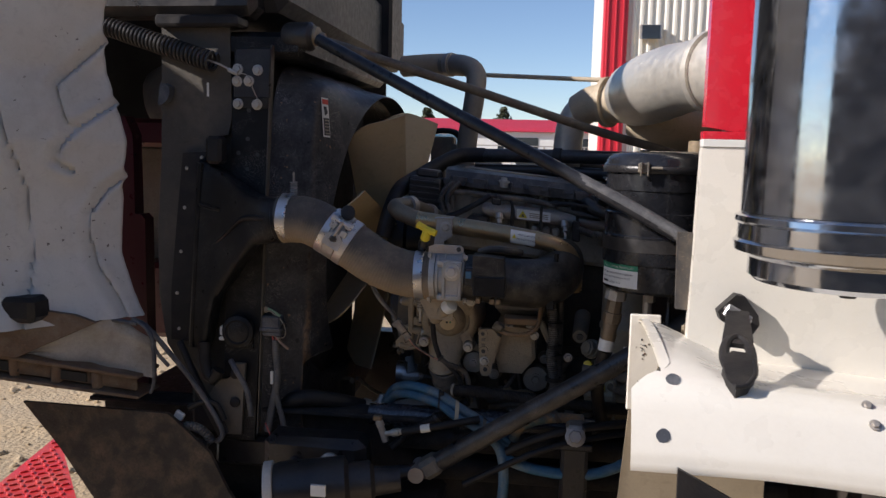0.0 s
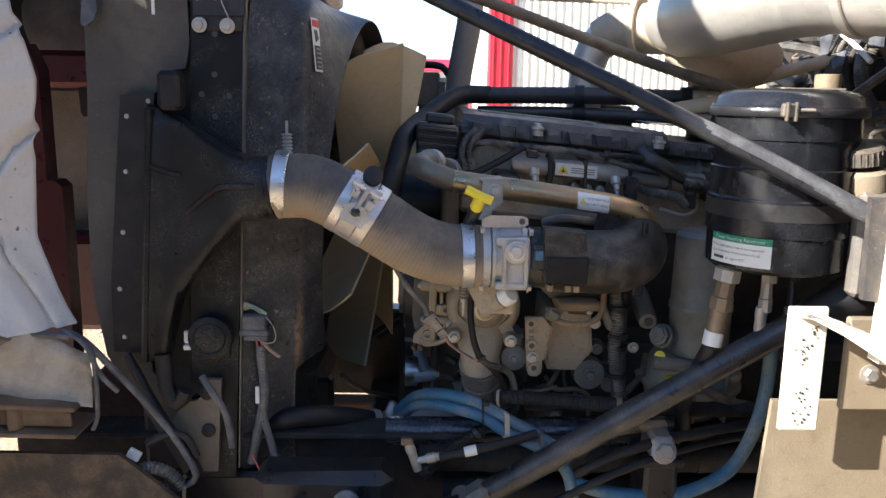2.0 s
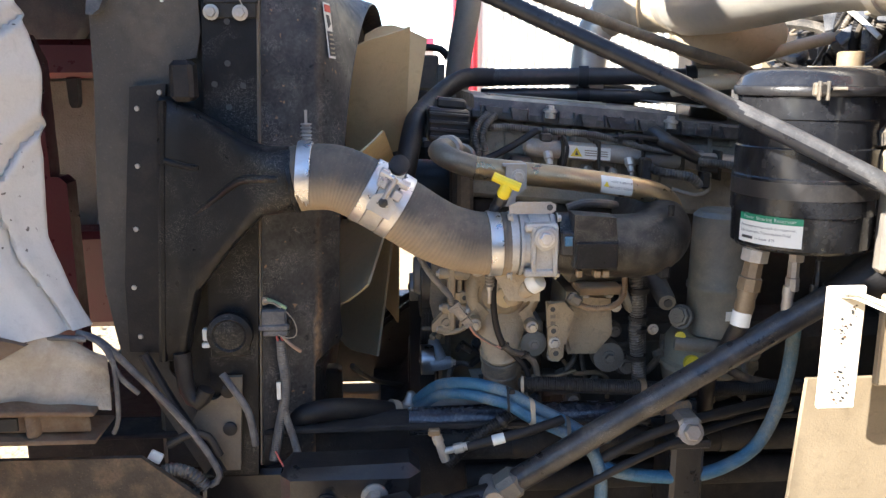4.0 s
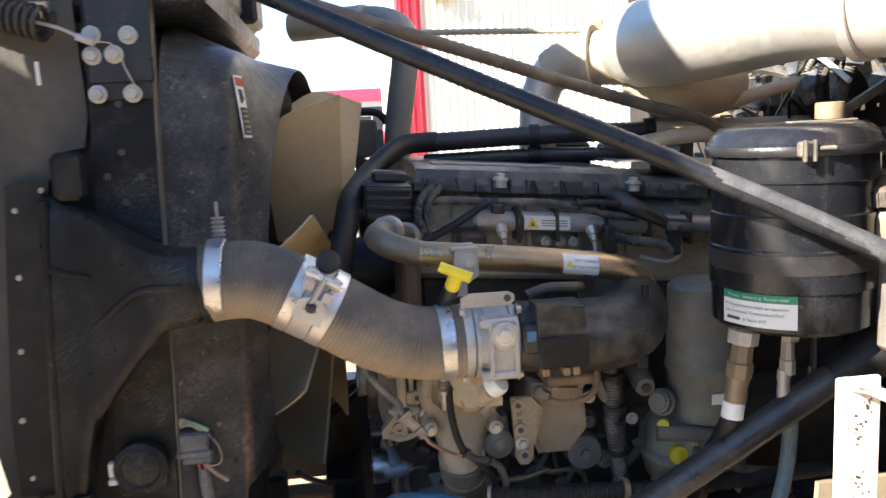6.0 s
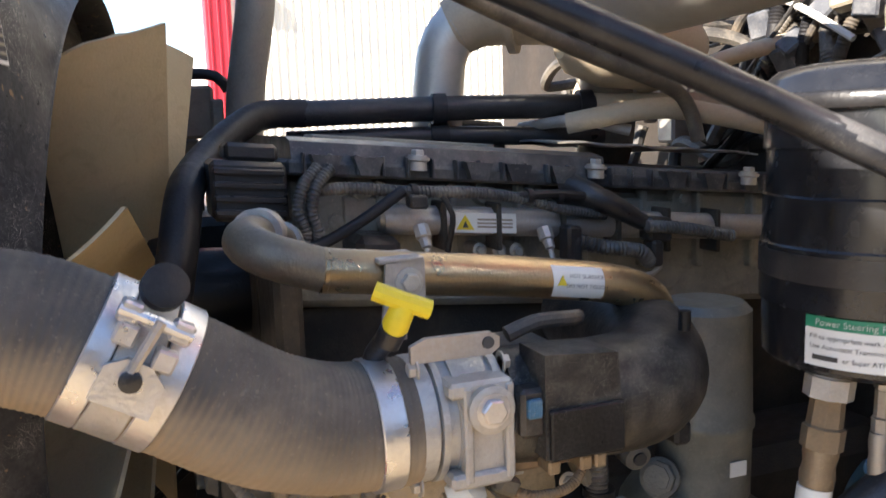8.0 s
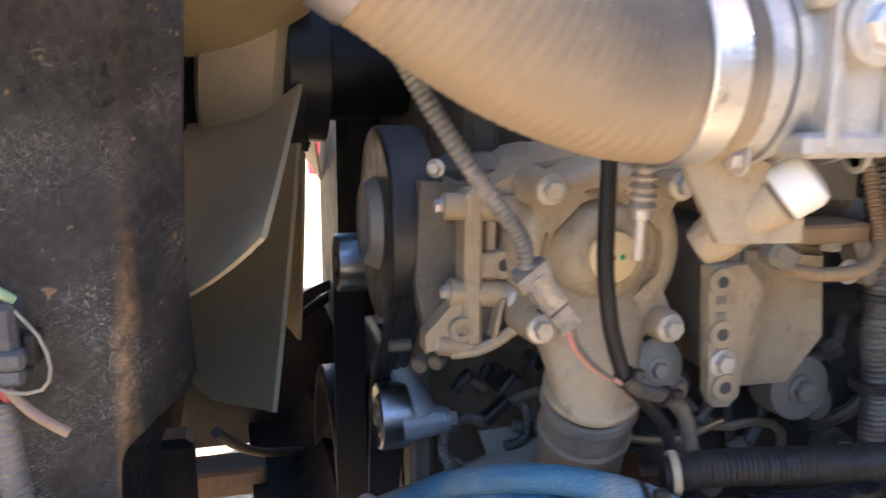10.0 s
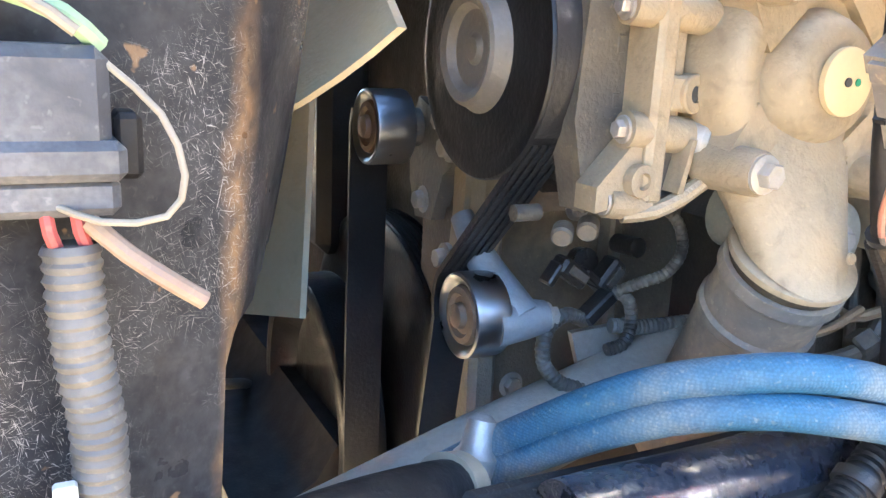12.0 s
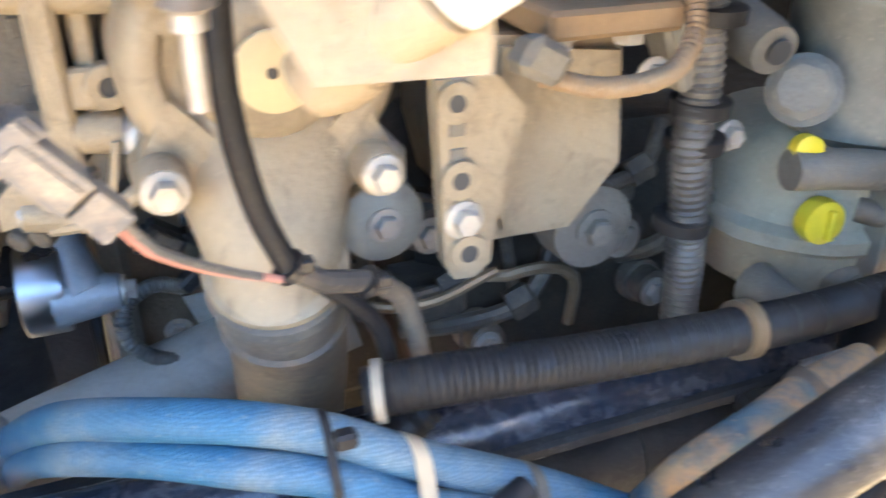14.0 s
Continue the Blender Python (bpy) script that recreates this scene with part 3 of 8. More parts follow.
for x, y, z in ((0.7728, 1.4648, 1.3115), (0.7745, 1.4339, 1.2922)):
    part("bolt", Shape().bolt((x, y, z), (0, -0.75, 0.65), 0.0055, 0.006).lathe((x, y, z), (0, -0.75, 0.65), [(-0.004, 0.0085), (0.0015, 0.0085)], 14), DULL_STEEL, fender)
# two dark smudges on the paint, drawn as thin ragged discs
for x, y, z, d in ((0.487, 1.464, 1.3349, (0, -0.65, 0.76)), (0.470, 1.4125, 1.2612, (0, -0.91, 0.42))):
    part("slot", rough_up(Shape().lathe((x, y, z), d, [(-0.004, 0.011), (0.0005, 0.011)], 11), 0.0015, 0.012), PLUG_DARK, fender)
chips = random.Random(5)
for k in range(46):
    lean_in = chips.random()
    x = 0.470 + 0.026 * lean_in + chips.uniform(-0.004, 0.012) * (1 if k < 26 else 0.4)
    z = 1.280 + 0.055 * lean_in + chips.uniform(-0.012, 0.012) if k < 26 else chips.uniform(1.172, 1.235)
    size = chips.choice((0.0009, 0.0012, 0.0016, 0.0022))
    part("paint_chip", rough_up(Shape().lathe((x, 1.8374, z), (0, -1, 0), [(-0.001, size), (0.0004, size * 0.9)], 6), 0.0009, 0.003, k), INK if k % 3 else RUST, fender)
splash = thing("splash_panel", (0.6, 1.95, 0.7), "tan primed inner splash panel behind the fender", "panel")
part("panel", Shape().prism([(0.43, 0.60), (0.47, 1.19), (0.75, 1.19), (0.75, 0.60)], 1.90, 0.01), TAN_PLATE, splash)
part("return", Shape().box(0.56, 0.75, 1.86, 1.875, 1.19, 1.34, 0.003), TAN_PLATE, splash)
part("bolt", Shape().bolt((0.60, 1.86, 1.25), (0, -1, 0), 0.011, 0.01), DULL_STEEL, splash)

latch = thing("hood_latch", (0.61, 1.73, 1.33), "black rubber hood latch hanging from the cowl", "latch")
part("base", Shape().prism([(0.601, 1.396), (0.606, 1.380), (0.650, 1.352), (0.665, 1.354), (0.676, 1.372), (0.674, 1.390), (0.648, 1.425), (0.632, 1.428)], 1.733, 0.027), RUBBER, latch)
part("hook", Shape().box(0.604, 0.652, 1.690, 1.70, 1.385, 1.408, 0.003, pose(0, 0, 0, 0, 28, 0)).bolt((0.645, 1.690, 1.390), (0, -1, 0), 0.005, 0.005).box(0.61, 0.645, 1.69, 1.735, 1.392, 1.400, 0.003, pose(0, 0, 0, 0, 28, 0)), STEEL, latch, "bright steel hook")
down = Vector((-0.046, -0.250, -0.080)).normalized()
across = (Vector((1, 0, 0)) - down * down.x).normalized()
facing = across.cross(down).normalized()
top = Vector((0.626, 1.69, 1.402))


def on_strap(points, lift, thick):
    return Shape().prism([(x, 1.18 * z) for x, z in points], lift, thick, top, (across, down, facing))


part("strap", on_strap([(-0.019, -0.004), (0.019, -0.004), (0.021, 0.03), (0.025, 0.085), (0.013, 0.098), (-0.013, 0.098), (-0.025, 0.085), (-0.020, 0.03)], -0.004, 0.009), RUBBER, latch)
loop = [top + down * (0.1475 - 0.057 * math.cos(a)) + across * (0.0215 * math.sin(a)) for a in (2 * math.pi * k / 28 for k in range(29))]
part("loop", Shape().sweep(loop, 0.0085, 10), RUBBER, latch)
part("grip", on_strap([(-0.010, 0.130), (0.012, 0.130), (0.024, 0.150), (0.025, 0.180), (0.014, 0.210), (-0.004, 0.222), (-0.018, 0.205), (-0.024, 0.170), (-0.020, 0.145)], -0.011, 0.022), RUBBER, latch)
part("grip_rim", Shape().sweep([top + down * 0.177 + across * 0.024 - facing * 0.012, top + down * 0.218 + across * 0.024 - facing * 0.012, top + down * 0.254 + across * 0.010 - facing * 0.012, top + down * 0.260 - across * 0.006 - facing * 0.012], 0.004, 8), RUBBER, latch)

AC = Vector((0.749, 1.515, 0))
cleaner = thing("air_cleaner", (AC.x, AC.y, 1.5), "scratched chrome cylindrical air cleaner on the cowl", "air cleaner")
part("can", Shape().lathe((AC.x, AC.y, 1.592), (0, 0, 1), [(0, 0.160), (0.004, 0.165), (0.9, 0.165)], 72), CHROME, cleaner)
part("band", Shape().lathe((AC.x, AC.y, 1.532), (0, 0, 1), [(0, 0.160), (0.004, 0.171), (0.018, 0.173), (0.022, 0.168), (0.045, 0.168), (0.05, 0.173), (0.058, 0.172), (0.062, 0.164)], 72), CHROME, cleaner)
part("lower_ring", Shape().lathe((AC.x, AC.y, 1.490), (0, 0, 1), [(0, 0.10), (0.0, 0.140), (0.008, 0.149), (0.035, 0.149), (0.044, 0.158)], 72), CHROME, cleaner)
part("drain", Shape().lathe((AC.x, AC.y, 1.467), (0, 0, 1), [(0, 0.012), (0.026, 0.022)], 12), RUBBER, cleaner)
part("outlet", tube([(0.755, 1.62, 1.835), (0.757, 1.84, 1.835)], 0.088, 32, smooth=False), TAN_DUCT, cleaner)

# intake tube over the engine
intake = thing("intake_tube", (0.6, 2.3, 1.75), "bright aluminised intake tube over the engine", "intake tube")
part("tube", tube([(0.757, 1.80, 1.840), (0.72, 1.92, 1.850), (0.635, 2.06, 1.860), (0.58, 2.25, 1.862), (0.545, 2.50, 1.858), (0.52, 2.66, 1.855)], lambda s, w: 0.092 - 0.012 * math.exp(-((s / w - 0.42) / 0.16) ** 2) + 0.004 * math.exp(-((s / w - 0.85) / 0.12) ** 2), 40), INTAKE_STEEL, intake)
part("weld_bead", Shape().sweep([(0.633, 2.055, 1.860), (0.625, 2.068, 1.860)], 0.0905, 40, smooth=False), INTAKE_STEEL, intake)
part("end_dome", Shape().lathe((0.535, 2.56, 1.856), (-0.15, 1, 0.01), [(0, 0.092), (0.10, 0.091), (0.15, 0.085), (0.185, 0.072)], 40), INTAKE_STEEL, intake)
part("elbow", Shape().sweep([(0.53, 2.74, 1.840), (0.46, 2.79, 1.838), (0.40, 2.83, 1.832), (0.360, 2.855, 1.812)], lambda s, w: 0.070 - 0.018 * s / w, 32), TAN_DUCT, intake, "dusty tan rubber elbow")
part("down_pipe", tube([(0.372, 2.848, 1.822), (0.345, 2.86, 1.785), (0.332, 2.87, 1.72), (0.325, 2.88, 1.55)], 0.046, 28), INTAKE_STEEL, intake)
part("collar", Shape().lathe((0.448, 2.80, 1.838), (-0.80, 0.55, -0.03), [(-0.007, 0.060), (-0.007, 0.077), (0.007, 0.077), (0.007, 0.060)], 36), TAN_DUCT, intake)
for c, d, r in (((0.478, 2.778, 1.84), (-0.80, 0.58, 0), 0.064), ((0.366, 2.85, 1.815), (-0.75, 0.35, -0.5), 0.051)):
    part("clamp", Shape().lathe(c, d, [(-0.008, r - 0.003), (-0.008, r), (0.008, r), (0.008, r - 0.003)], 32), DULL_STEEL, intake)
part("clamp_screw", Shape().box(0.353, 0.373, 2.83, 2.845, 1.862, 1.872, 0.002), STEEL, intake)

turbo = thing("turbo_housing", (0.66, 2.80, 1.6), "dusty brown turbo housing under the intake tube", "turbocharger")
part("scroll", Shape().lathe((0.50, 2.72, 1.775), (1, -0.1, -0.05), [(0, 0.03), (0.02, 0.055), (0.08, 0.075), (0.18, 0.078), (0.24, 0.06), (0.27, 0.03)], 32), TAN_DUCT, turbo)
part("outlet", tube([(0.62, 2.76, 1.72), (0.64, 2.80, 1.60), (0.66, 2.90, 1.50)], 0.05, 20), CAST_DARK, turbo)

# ---- hood, tilted forward ----
hood = thing("truck_hood", (-1.3, 3.0, 1.0), "white fibreglass truck hood tilted forward, dirty inside", "hood")


LINER = surface("hood_liner", (0.020, 0.022, 0.027), 0.55, vary=0.3, dust=(0.10, 0.10, 0.105), dusty=0.3, dust_size=0.2)


def hood_edge(z):
    """How far back the near side reaches at a height."""
    pts = [(1.24, -0.735), (1.30, -0.765), (1.40, -0.80), (1.55, -0.80), (1.68, -0.785), (1.75, -0.80), (1.85, -0.83), (2.0, -0.82), (2.3, -0.70), (2.6, -0.62), (3.1, -0.55)]
    for (z0, x0), (z1, x1) in zip(pts, pts[1:]):
        if z <= z1:
            return x0 + (x1 - x0) * (z - z0) / (z1 - z0)
    return pts[-1][1]


# pressed folds of the inner skin, as lines of (x, z)
FOLDS = [[(-0.80, 1.96), (-0.87, 1.866), (-0.904, 1.817), (-0.897, 1.766), (-0.875, 1.71)],
         [(-0.79, 1.80), (-0.866, 1.708), (-0.892, 1.661), (-0.901, 1.628), (-0.875, 1.608)],
         [(-0.77, 1.62), (-0.827, 1.558), (-0.855, 1.498), (-0.856, 1.456), (-0.836, 1.37), (-0.765, 1.24)],
         [(-0.98, 1.75), (-0.962, 1.667), (-0.946, 1.57), (-0.939, 1.425), (-0.926, 1.24)],
         [(-1.08, 2.2), (-1.05, 1.9), (-1.10, 1.6), (-1.06, 1.3)]]


def fold_distance(x, z):
    best = 9.0
    for line in FOLDS:
        for (x0, z0), (x1, z1) in zip(line, line[1:]):
            dx, dz = (x1 - x0) * 1.55, z1 - z0
            px, pz = (x - x0) * 1.55, z - z0
            s = max(0.0, min(1.0, (px * dx + pz * dz) / (dx * dx + dz * dz)))
            best = min(best, math.hypot(px - s * dx, pz - s * dz))
    return best


# near side: its out-of-view reach is sized to shade the engine bay
rows = []
for i in range(171):
    z = 1.24 + 1.49 * i / 170
    row = []
    for j in range(91):
        u = 1.45 * (j / 90) ** 1.3
        x = hood_edge(z) - 0.62 * u
        y = 2.13 + 0.02 * math.sin(z * 5) - 0.74 * u
        d = fold_distance(x, z)
        y += 0.014 * noise.noise((x * 4, z * 4, 1.0)) + 0.003 * noise.noise((x * 25, z * 25, 4.0))
        y += 0.018 * math.exp(-(d / 0.0065) ** 2) - 0.008 * math.exp(-((d - 0.018) / 0.012) ** 2)
        row.append((x, y, z))
    rows.append(row)
part("near_side", Shape().sheet(rows, 0.008, (0, 1, 0)), HOOD_WHITE, hood, "white inner side skin with dark specks", sharp=60)
rows = [[(-0.5 - 1.6 * j / 9, 3.98 + 0.02 * math.sin(j), 1.15 + 1.45 * i / 9) for j in range(10)] for i in range(10)]
part("far_side", Shape().sheet(rows, 0.008, (0, 1, 0)), LINER, hood, "dark far side of the hood")
rows = []
for i in range(12):
    y = 2.12 + 1.86 * i / 11
    arch = 0.14 * math.sin(math.pi * i / 11)
    rows.append([(-0.45 - 0.10 * k - 0.012 * k * k, y, 2.34 + arch + 0.10 * math.sin(k / 2.2) - 0.022 * max(0, k - 5) ** 1.6) for k in range(11)])
part("top_skin", Shape().sheet(rows, 0.01, (0, 0, 1)), LINER, hood, "dark hood liner", sharp=60)
# hidden panel, added to keep the sun off the baffle and radiator side
part("sun_block_panel", Shape().box(-2.06, -2.0, 0.85, 3.95, 1.12, 2.75, 0.01), LINER, hood, "dark hood liner")
part("cross_bow", Shape().box(-0.62, -0.40, 2.25, 3.9, 2.02, 2.26, 0.03), LINER, hood, "black inner cross bow")
part("inner_bow", Shape().box(-1.0, -0.66, 2.22, 3.9, 2.08, 2.34, 0.04), LINER, hood)
part("side_brace", rough_up(Shape().box(-1.25, -0.46, 2.20, 2.30, 2.00, 2.13, 0.03), 0.008, 0.12), BLACK_PAINT, hood)
part("brace_pad", rough_up(Shape().box(-0.72, -0.50, 2.18, 2.26, 1.972, 2.00, 0.01), 0.004, 0.06), RUBBER, hood)
part("bow_end", Shape().box(-0.44, -0.36, 3.4, 3.62, 2.02, 2.5, 0.012), RUBBER, hood)


def cheek_top(x):
    return 1.245 + 0.42 * (x + 0.79) if x < -0.79 else 1.245 - 0.9 * (x + 0.79)


rows = []
for j in range(41):
    x = -0.715 - 0.30 * j / 40
    low = 1.088 - 0.40 * (x + 0.742)
    high = max(low + 0.004, cheek_top(x))
    rows.append([(x, 2.10 + 0.75 * (x + 0.76) + 0.016 * noise.noise((x * 22, (low + (high - low) * i / 16) * 7, 2.0)) + 0.010 * noise.noise((x * 9, i * 0.2, 5.0)), low + (high - low) * i / 16) for i in range(17)])
part("cheek", Shape().sheet(rows, 0.005, (0, 1, 0)), GRIMY_WHITE, hood, "grimy crumpled lower cheek of the hood", sharp=60)
ledge = Shape().prism([(-1.30, 1.40), (-0.84, 1.262), (-0.805, 1.240), (-0.944, 1.172), (-1.30, 1.29)], 2.055, 0.012)
ledge.v = [(x, y + 0.75 * (x + 0.76), z) for x, y, z in ledge.v]
part("grimy_ledge", rough_up(ledge, 0.006, 0.05), RUST, hood, "dirt-caked brown inner ledge")
rail = Shape().box(-1.45, -0.735, 2.07, 2.19, 1.085, 1.094, 0.002).box(-1.45, -0.745, 2.09, 2.10, 1.045, 1.09, 0.002).box(-1.45, -0.735, 2.07, 2.19, 1.032, 1.04, 0.002)
for k in range(9):
    rail.box(-1.40 + 0.072 * k, -1.385 + 0.072 * k, 2.075, 2.095, 1.04, 1.088, 0.003)
rail.v = [(x, y + 0.75 * (x + 0.76), z - 0.36 * (x + 0.742)) for x, y, z in rail.v]
part("lower_channel", rough_up(rail, 0.007, 0.045), RUST, hood, "rusty lower channel")
for x in (-0.86, -0.98, -1.10):
    slot = Shape().prism([(x - 0.035, 1.052), (x + 0.025, 1.054), (x + 0.025, 1.076), (x - 0.035, 1.074)], 2.082, 0.006)
    slot.v = [(px, py + 0.75 * (px + 0.76), pz - 0.36 * (px + 0.742)) for px, py, pz in slot.v]
    part("slot", slot, DEEP_BLACK, hood)
part("bumper_stop", rough_up(Shape().box(-0.975, -0.885, 1.90, 1.975, 1.255, 1.315, 0.012), 0.006, 0.05), RUBBER, hood, "black rubber stop")
part("mud_flap", Shape().prism([(-1.06, 1.0), (-0.965, 0.89), (-0.86, 0.74), (-0.78, 0.55), (-0.30, 0.55), (-0.5, 0.80), (-0.55, 0.90), (-0.66, 0.995)], 2.10, 0.012), surface("muddy_rubber", (0.022, 0.019, 0.016), 0.75, dust=(0.17, 0.12, 0.075), dusty=0.7, dust_size=0.06, bump=0.4, grain=0.006), hood, "black rubber flap")
strut = thing("hood_spring", (-0.85, 2.2, 1.9), "coiled black hood counterbalance spring", "spring")
coil = []
a0, b0 = Vector((-0.90, 2.235, 1.985)), Vector((-0.560, 2.175, 1.882))
axis = (b0 - a0).normalized()
s1 = axis.cross(Vector((0, 1, 0))).normalized()
s2 = axis.cross(s1)
for k in range(30 * 12 + 1):
    a = 2 * math.pi * k / 12
    coil.append(a0.lerp(b0, k / 360) + (s1 * math.cos(a) + s2 * math.sin(a)) * 0.0225)
part("coil", Shape().sweep(coil, 0.0044, 7, smooth=False), BLACK_PAINT, strut)
part("cable", tube([b0 - axis * 0.03, b0 + axis * 0.02, (-0.515, 2.172, 1.862), (-0.498, 2.170, 1.855)], 0.0028, 8), DULL_STEEL, strut)
part("crimp", Shape().sweep([(-0.520, 2.172, 1.864), (-0.496, 2.170, 1.854)], 0.0058, 10, smooth=False), ZINC, strut)
part("cable_loop", tube([(-0.497, 2.170, 1.855), (-0.475, 2.168, 1.853), (-0.463, 2.170, 1.840), (-0.460, 2.176, 1.820), (-0.449, 2.186, 1.790)], 0.0012, 6), DULL_STEEL, strut)

# purple-red truck parked beyond, seen past the radiator
other = thing("parked_truck", (-2.2, 4.6, 0.3), "dark red equipment frame beyond the hood", "truck")
part("cross_tube", Shape().box(-1.9, -0.86, 2.95, 3.07, 1.665, 1.765, 0.015), DARK_RED, other)
part("post", Shape().prism([(-0.99, 1.75), (-0.875, 1.75), (-0.853, 1.70), (-0.851, 1.483), (-0.835, 1.483), (-0.822, 1.47), (-0.821, 1.0), (-0.99, 1.0)], 2.31, 0.05), DARK_RED, other)
part("deck", Shape().box(-1.40, -0.80, 3.04, 3.19, 0.95, 1.235, 0.02), DARK_RED, other)
PANEL_GREY = surface("weathered_grey_panel", (0.20, 0.195, 0.19), 0.75, vary=0.25, size=0.05, dust=(0.20, 0.18, 0.16), dusty=0.4, dust_size=0.04, bump=0.5, grain=0.006)
part("grey_panel", Shape().box(-1.9, -0.76, 3.20, 3.22, 1.0, 1.66, 0.01), PANEL_GREY, other, "weathered grey panel")
part("tube_clip", Shape().prism([(-1.045, 1.665), (-1.015, 1.665), (-1.018, 1.60), (-1.024, 1.588), (-1.036, 1.588), (-1.042, 1.60)], 2.96, 0.03), RUBBER, other, "black clip under the tube")

bucket = thing("headlight_bucket", (-1.21, 3.27, 1.86), "grey textured back of a headlight bucket", "headlight")
part("shell", rough_up(Shape().lathe((-1.205, 3.36, 1.860), (0, -1, 0), [(-0.01, 0.142), (0.03, 0.142), (0.06, 0.137), (0.095, 0.118), (0.115, 0.085), (0.122, 0.04), (0.123, 0.0)], 28), 0.012, 0.06), surface("crinkled_grey_plastic", (0.105, 0.115, 0.13), 0.55, vary=0.2, dust=(0.30, 0.29, 0.27), dusty=0.3, dust_size=0.04, scratch=0.4, bump=0.4, grain=0.004), bucket)
part("bracket", rough_up(Shape().prism([(-1.065, 1.97), (-1.03, 1.95), (-1.035, 1.80), (-1.075, 1.755), (-1.12, 1.752), (-1.075, 1.83), (-1.062, 1.90)], 3.30, 0.03), 0.004, 0.03), DEEP_BLACK, bucket)

# ---- radiator, shroud, fan ----
radiator = thing("radiator", (-0.5, 2.6, 0.85), "black radiator package with dusty side plates", "radiator")
LEANX = 0.040  # metres of lean per metre of height


def lean(shape):
    """The radiator package leans a little to the front towards its foot."""
    shape.v = [(x + LEANX * (z - 1.5), y, z) for x, y, z in shape.v]
    return shape


side = Shape().prism([(-0.535, 0.90), (-0.445, 0.90), (-0.437, 1.93), (-0.535, 1.93)], 2.205, 0.02)
part("side_plate", lean(side), BLACK_PLASTIC, radiator)
part("core", Shape().box(-0.66, -0.45, 2.235, 3.19, 0.9, 1.90, 0.01), DEEP_BLACK, radiator)
part("seam_strip", lean(Shape().box(-0.4405, -0.4365, 2.2035, 2.225, 0.92, 1.93, 0.001)), CAST_SHADE, radiator)
part("top_tank", lean(Shape().box(-0.62, -0.36, 2.22, 3.2, 1.90, 1.965, 0.02)), BLACK_PLASTIC, radiator)
part("foot", lean(Shape().box(-0.56, -0.38, 2.22, 2.32, 0.82, 0.90, 0.01)), BLACK_PAINT, radiator)
for z0, z1 in ((1.735, 1.88), ):
    part("mount_plate", lean(Shape().box(-0.530, -0.436, 2.196, 2.207, z0 + 0.062, z1 + 0.04, 0.004)), BLACK_PAINT, radiator)
    part("mount_pad", lean(Shape().box(-0.524, -0.440, 2.199, 2.207, 1.772, 1.842, 0.003)), DEEP_BLACK, radiator)
for dx, dz in ((-0.511, 1.782), (-0.461, 1.781), (-0.513, 1.838), (-0.482, 1.839), (-0.511, 1.868), (-0.459, 1.866)):
    part("bolt", Shape().bolt((dx + 0.005, 2.196, dz), (0, -1, 0), 0.0095, 0.011), ZINC, radiator)
for dx, dz in ((-0.481, 1.767), (-0.484, 1.695), (-0.509, 1.659), (-0.459, 1.656), (-0.486, 1.619)):
    part("hole", Shape().lathe((dx, 2.204, dz), (0, -1, 0), [(-0.002, 0.0055), (0.0012, 0.0055)], 10), INK, radiator)

shroud = thing("fan_shroud", (-0.36, 2.9, 0.85), "black plastic fan shroud with dust and scratches", "fan shroud")
FY, FZ, FR = 2.727, 1.398, 0.44


def shroud_row(a, u):
    """From the radiator's rim (u 0) over the crease (u 0.55) to the ring (u 1), at the angle a."""
    c, s = math.cos(a), math.sin(a)
    half_y, half_z = 0.507, 0.505 if s > 0 else 0.62
    p = 7.0
    reach = (abs(c / half_y) ** p + abs(s / half_z) ** p) ** (-1 / p)
    side_u, ring_u = min(1.0, u / 0.55), max(0.0, (u - 0.55) / 0.45)
    rim = reach * (1 - 0.088 * side_u)
    r = rim + (FR - rim) * ring_u ** 1.3
    y, z = FY + r * c, FZ + r * s
    x_side = -0.437 + 0.099 * side_u + LEANX * (z - 1.5)
    # the ring stands square to the fan; below the fan its lip is cut away
    lip = -0.255 + 0.062 * (z - 1.4) + 0.102 * (y - FY)
    lip -= min(0.085, 3.0 * max(0.0, 1.115 - z))
    return x_side + (lip - x_side) * ring_u, y, z


steps = 160
rows = [[shroud_row(2 * math.pi * k / steps, i / 24) for k in range(steps + 1)] for i in range(25)]
part("funnel", Shape().sheet(rows), SHROUD_PLASTIC, shroud, sharp=40)
ring = [[(x + d, FY + (y - FY) * q, FZ + (z - FZ) * q) for x, y, z in rows[-1]] for d, q in ((0, 1.0), (0.002, 0.994), (-0.05, 0.992))]
part("ring_lip", Shape().sheet(ring), SHROUD_PLASTIC, shroud)
sticker = thing("fan_warning_sticker", (-0.325, 2.24, 1.7), "red and white fan warning sticker on the shroud", "sticker")
SA, SU = radians(139.0), 0.72


def shroud_point(a, u):
    x, y, z = shroud_row(a, u)
    return Vector((x, y, z))


so = shroud_point(SA, SU)
s_up = (shroud_point(SA - 0.05, SU) - shroud_point(SA + 0.05, SU)).normalized()
s_side = (shroud_point(SA, SU + 0.05) - shroud_point(SA, SU - 0.05)).normalized()
s_out = s_side.cross(s_up).normalized()
s_up = (Vector((0, 0, 1)) - s_out * s_out.z).normalized()
s_up = (s_up + s_side * 0.07).normalized()
s_side = s_up.cross(s_out)
so = so - s_side * 0.010 + s_up * 0.003


def on_shroud(x0, x1, z0, z1, lift):
    return Shape().prism([(x0, z0), (x1, z0), (x1, z1), (x0, z1)], lift, 0.0012, so, (s_side, s_up, s_out))


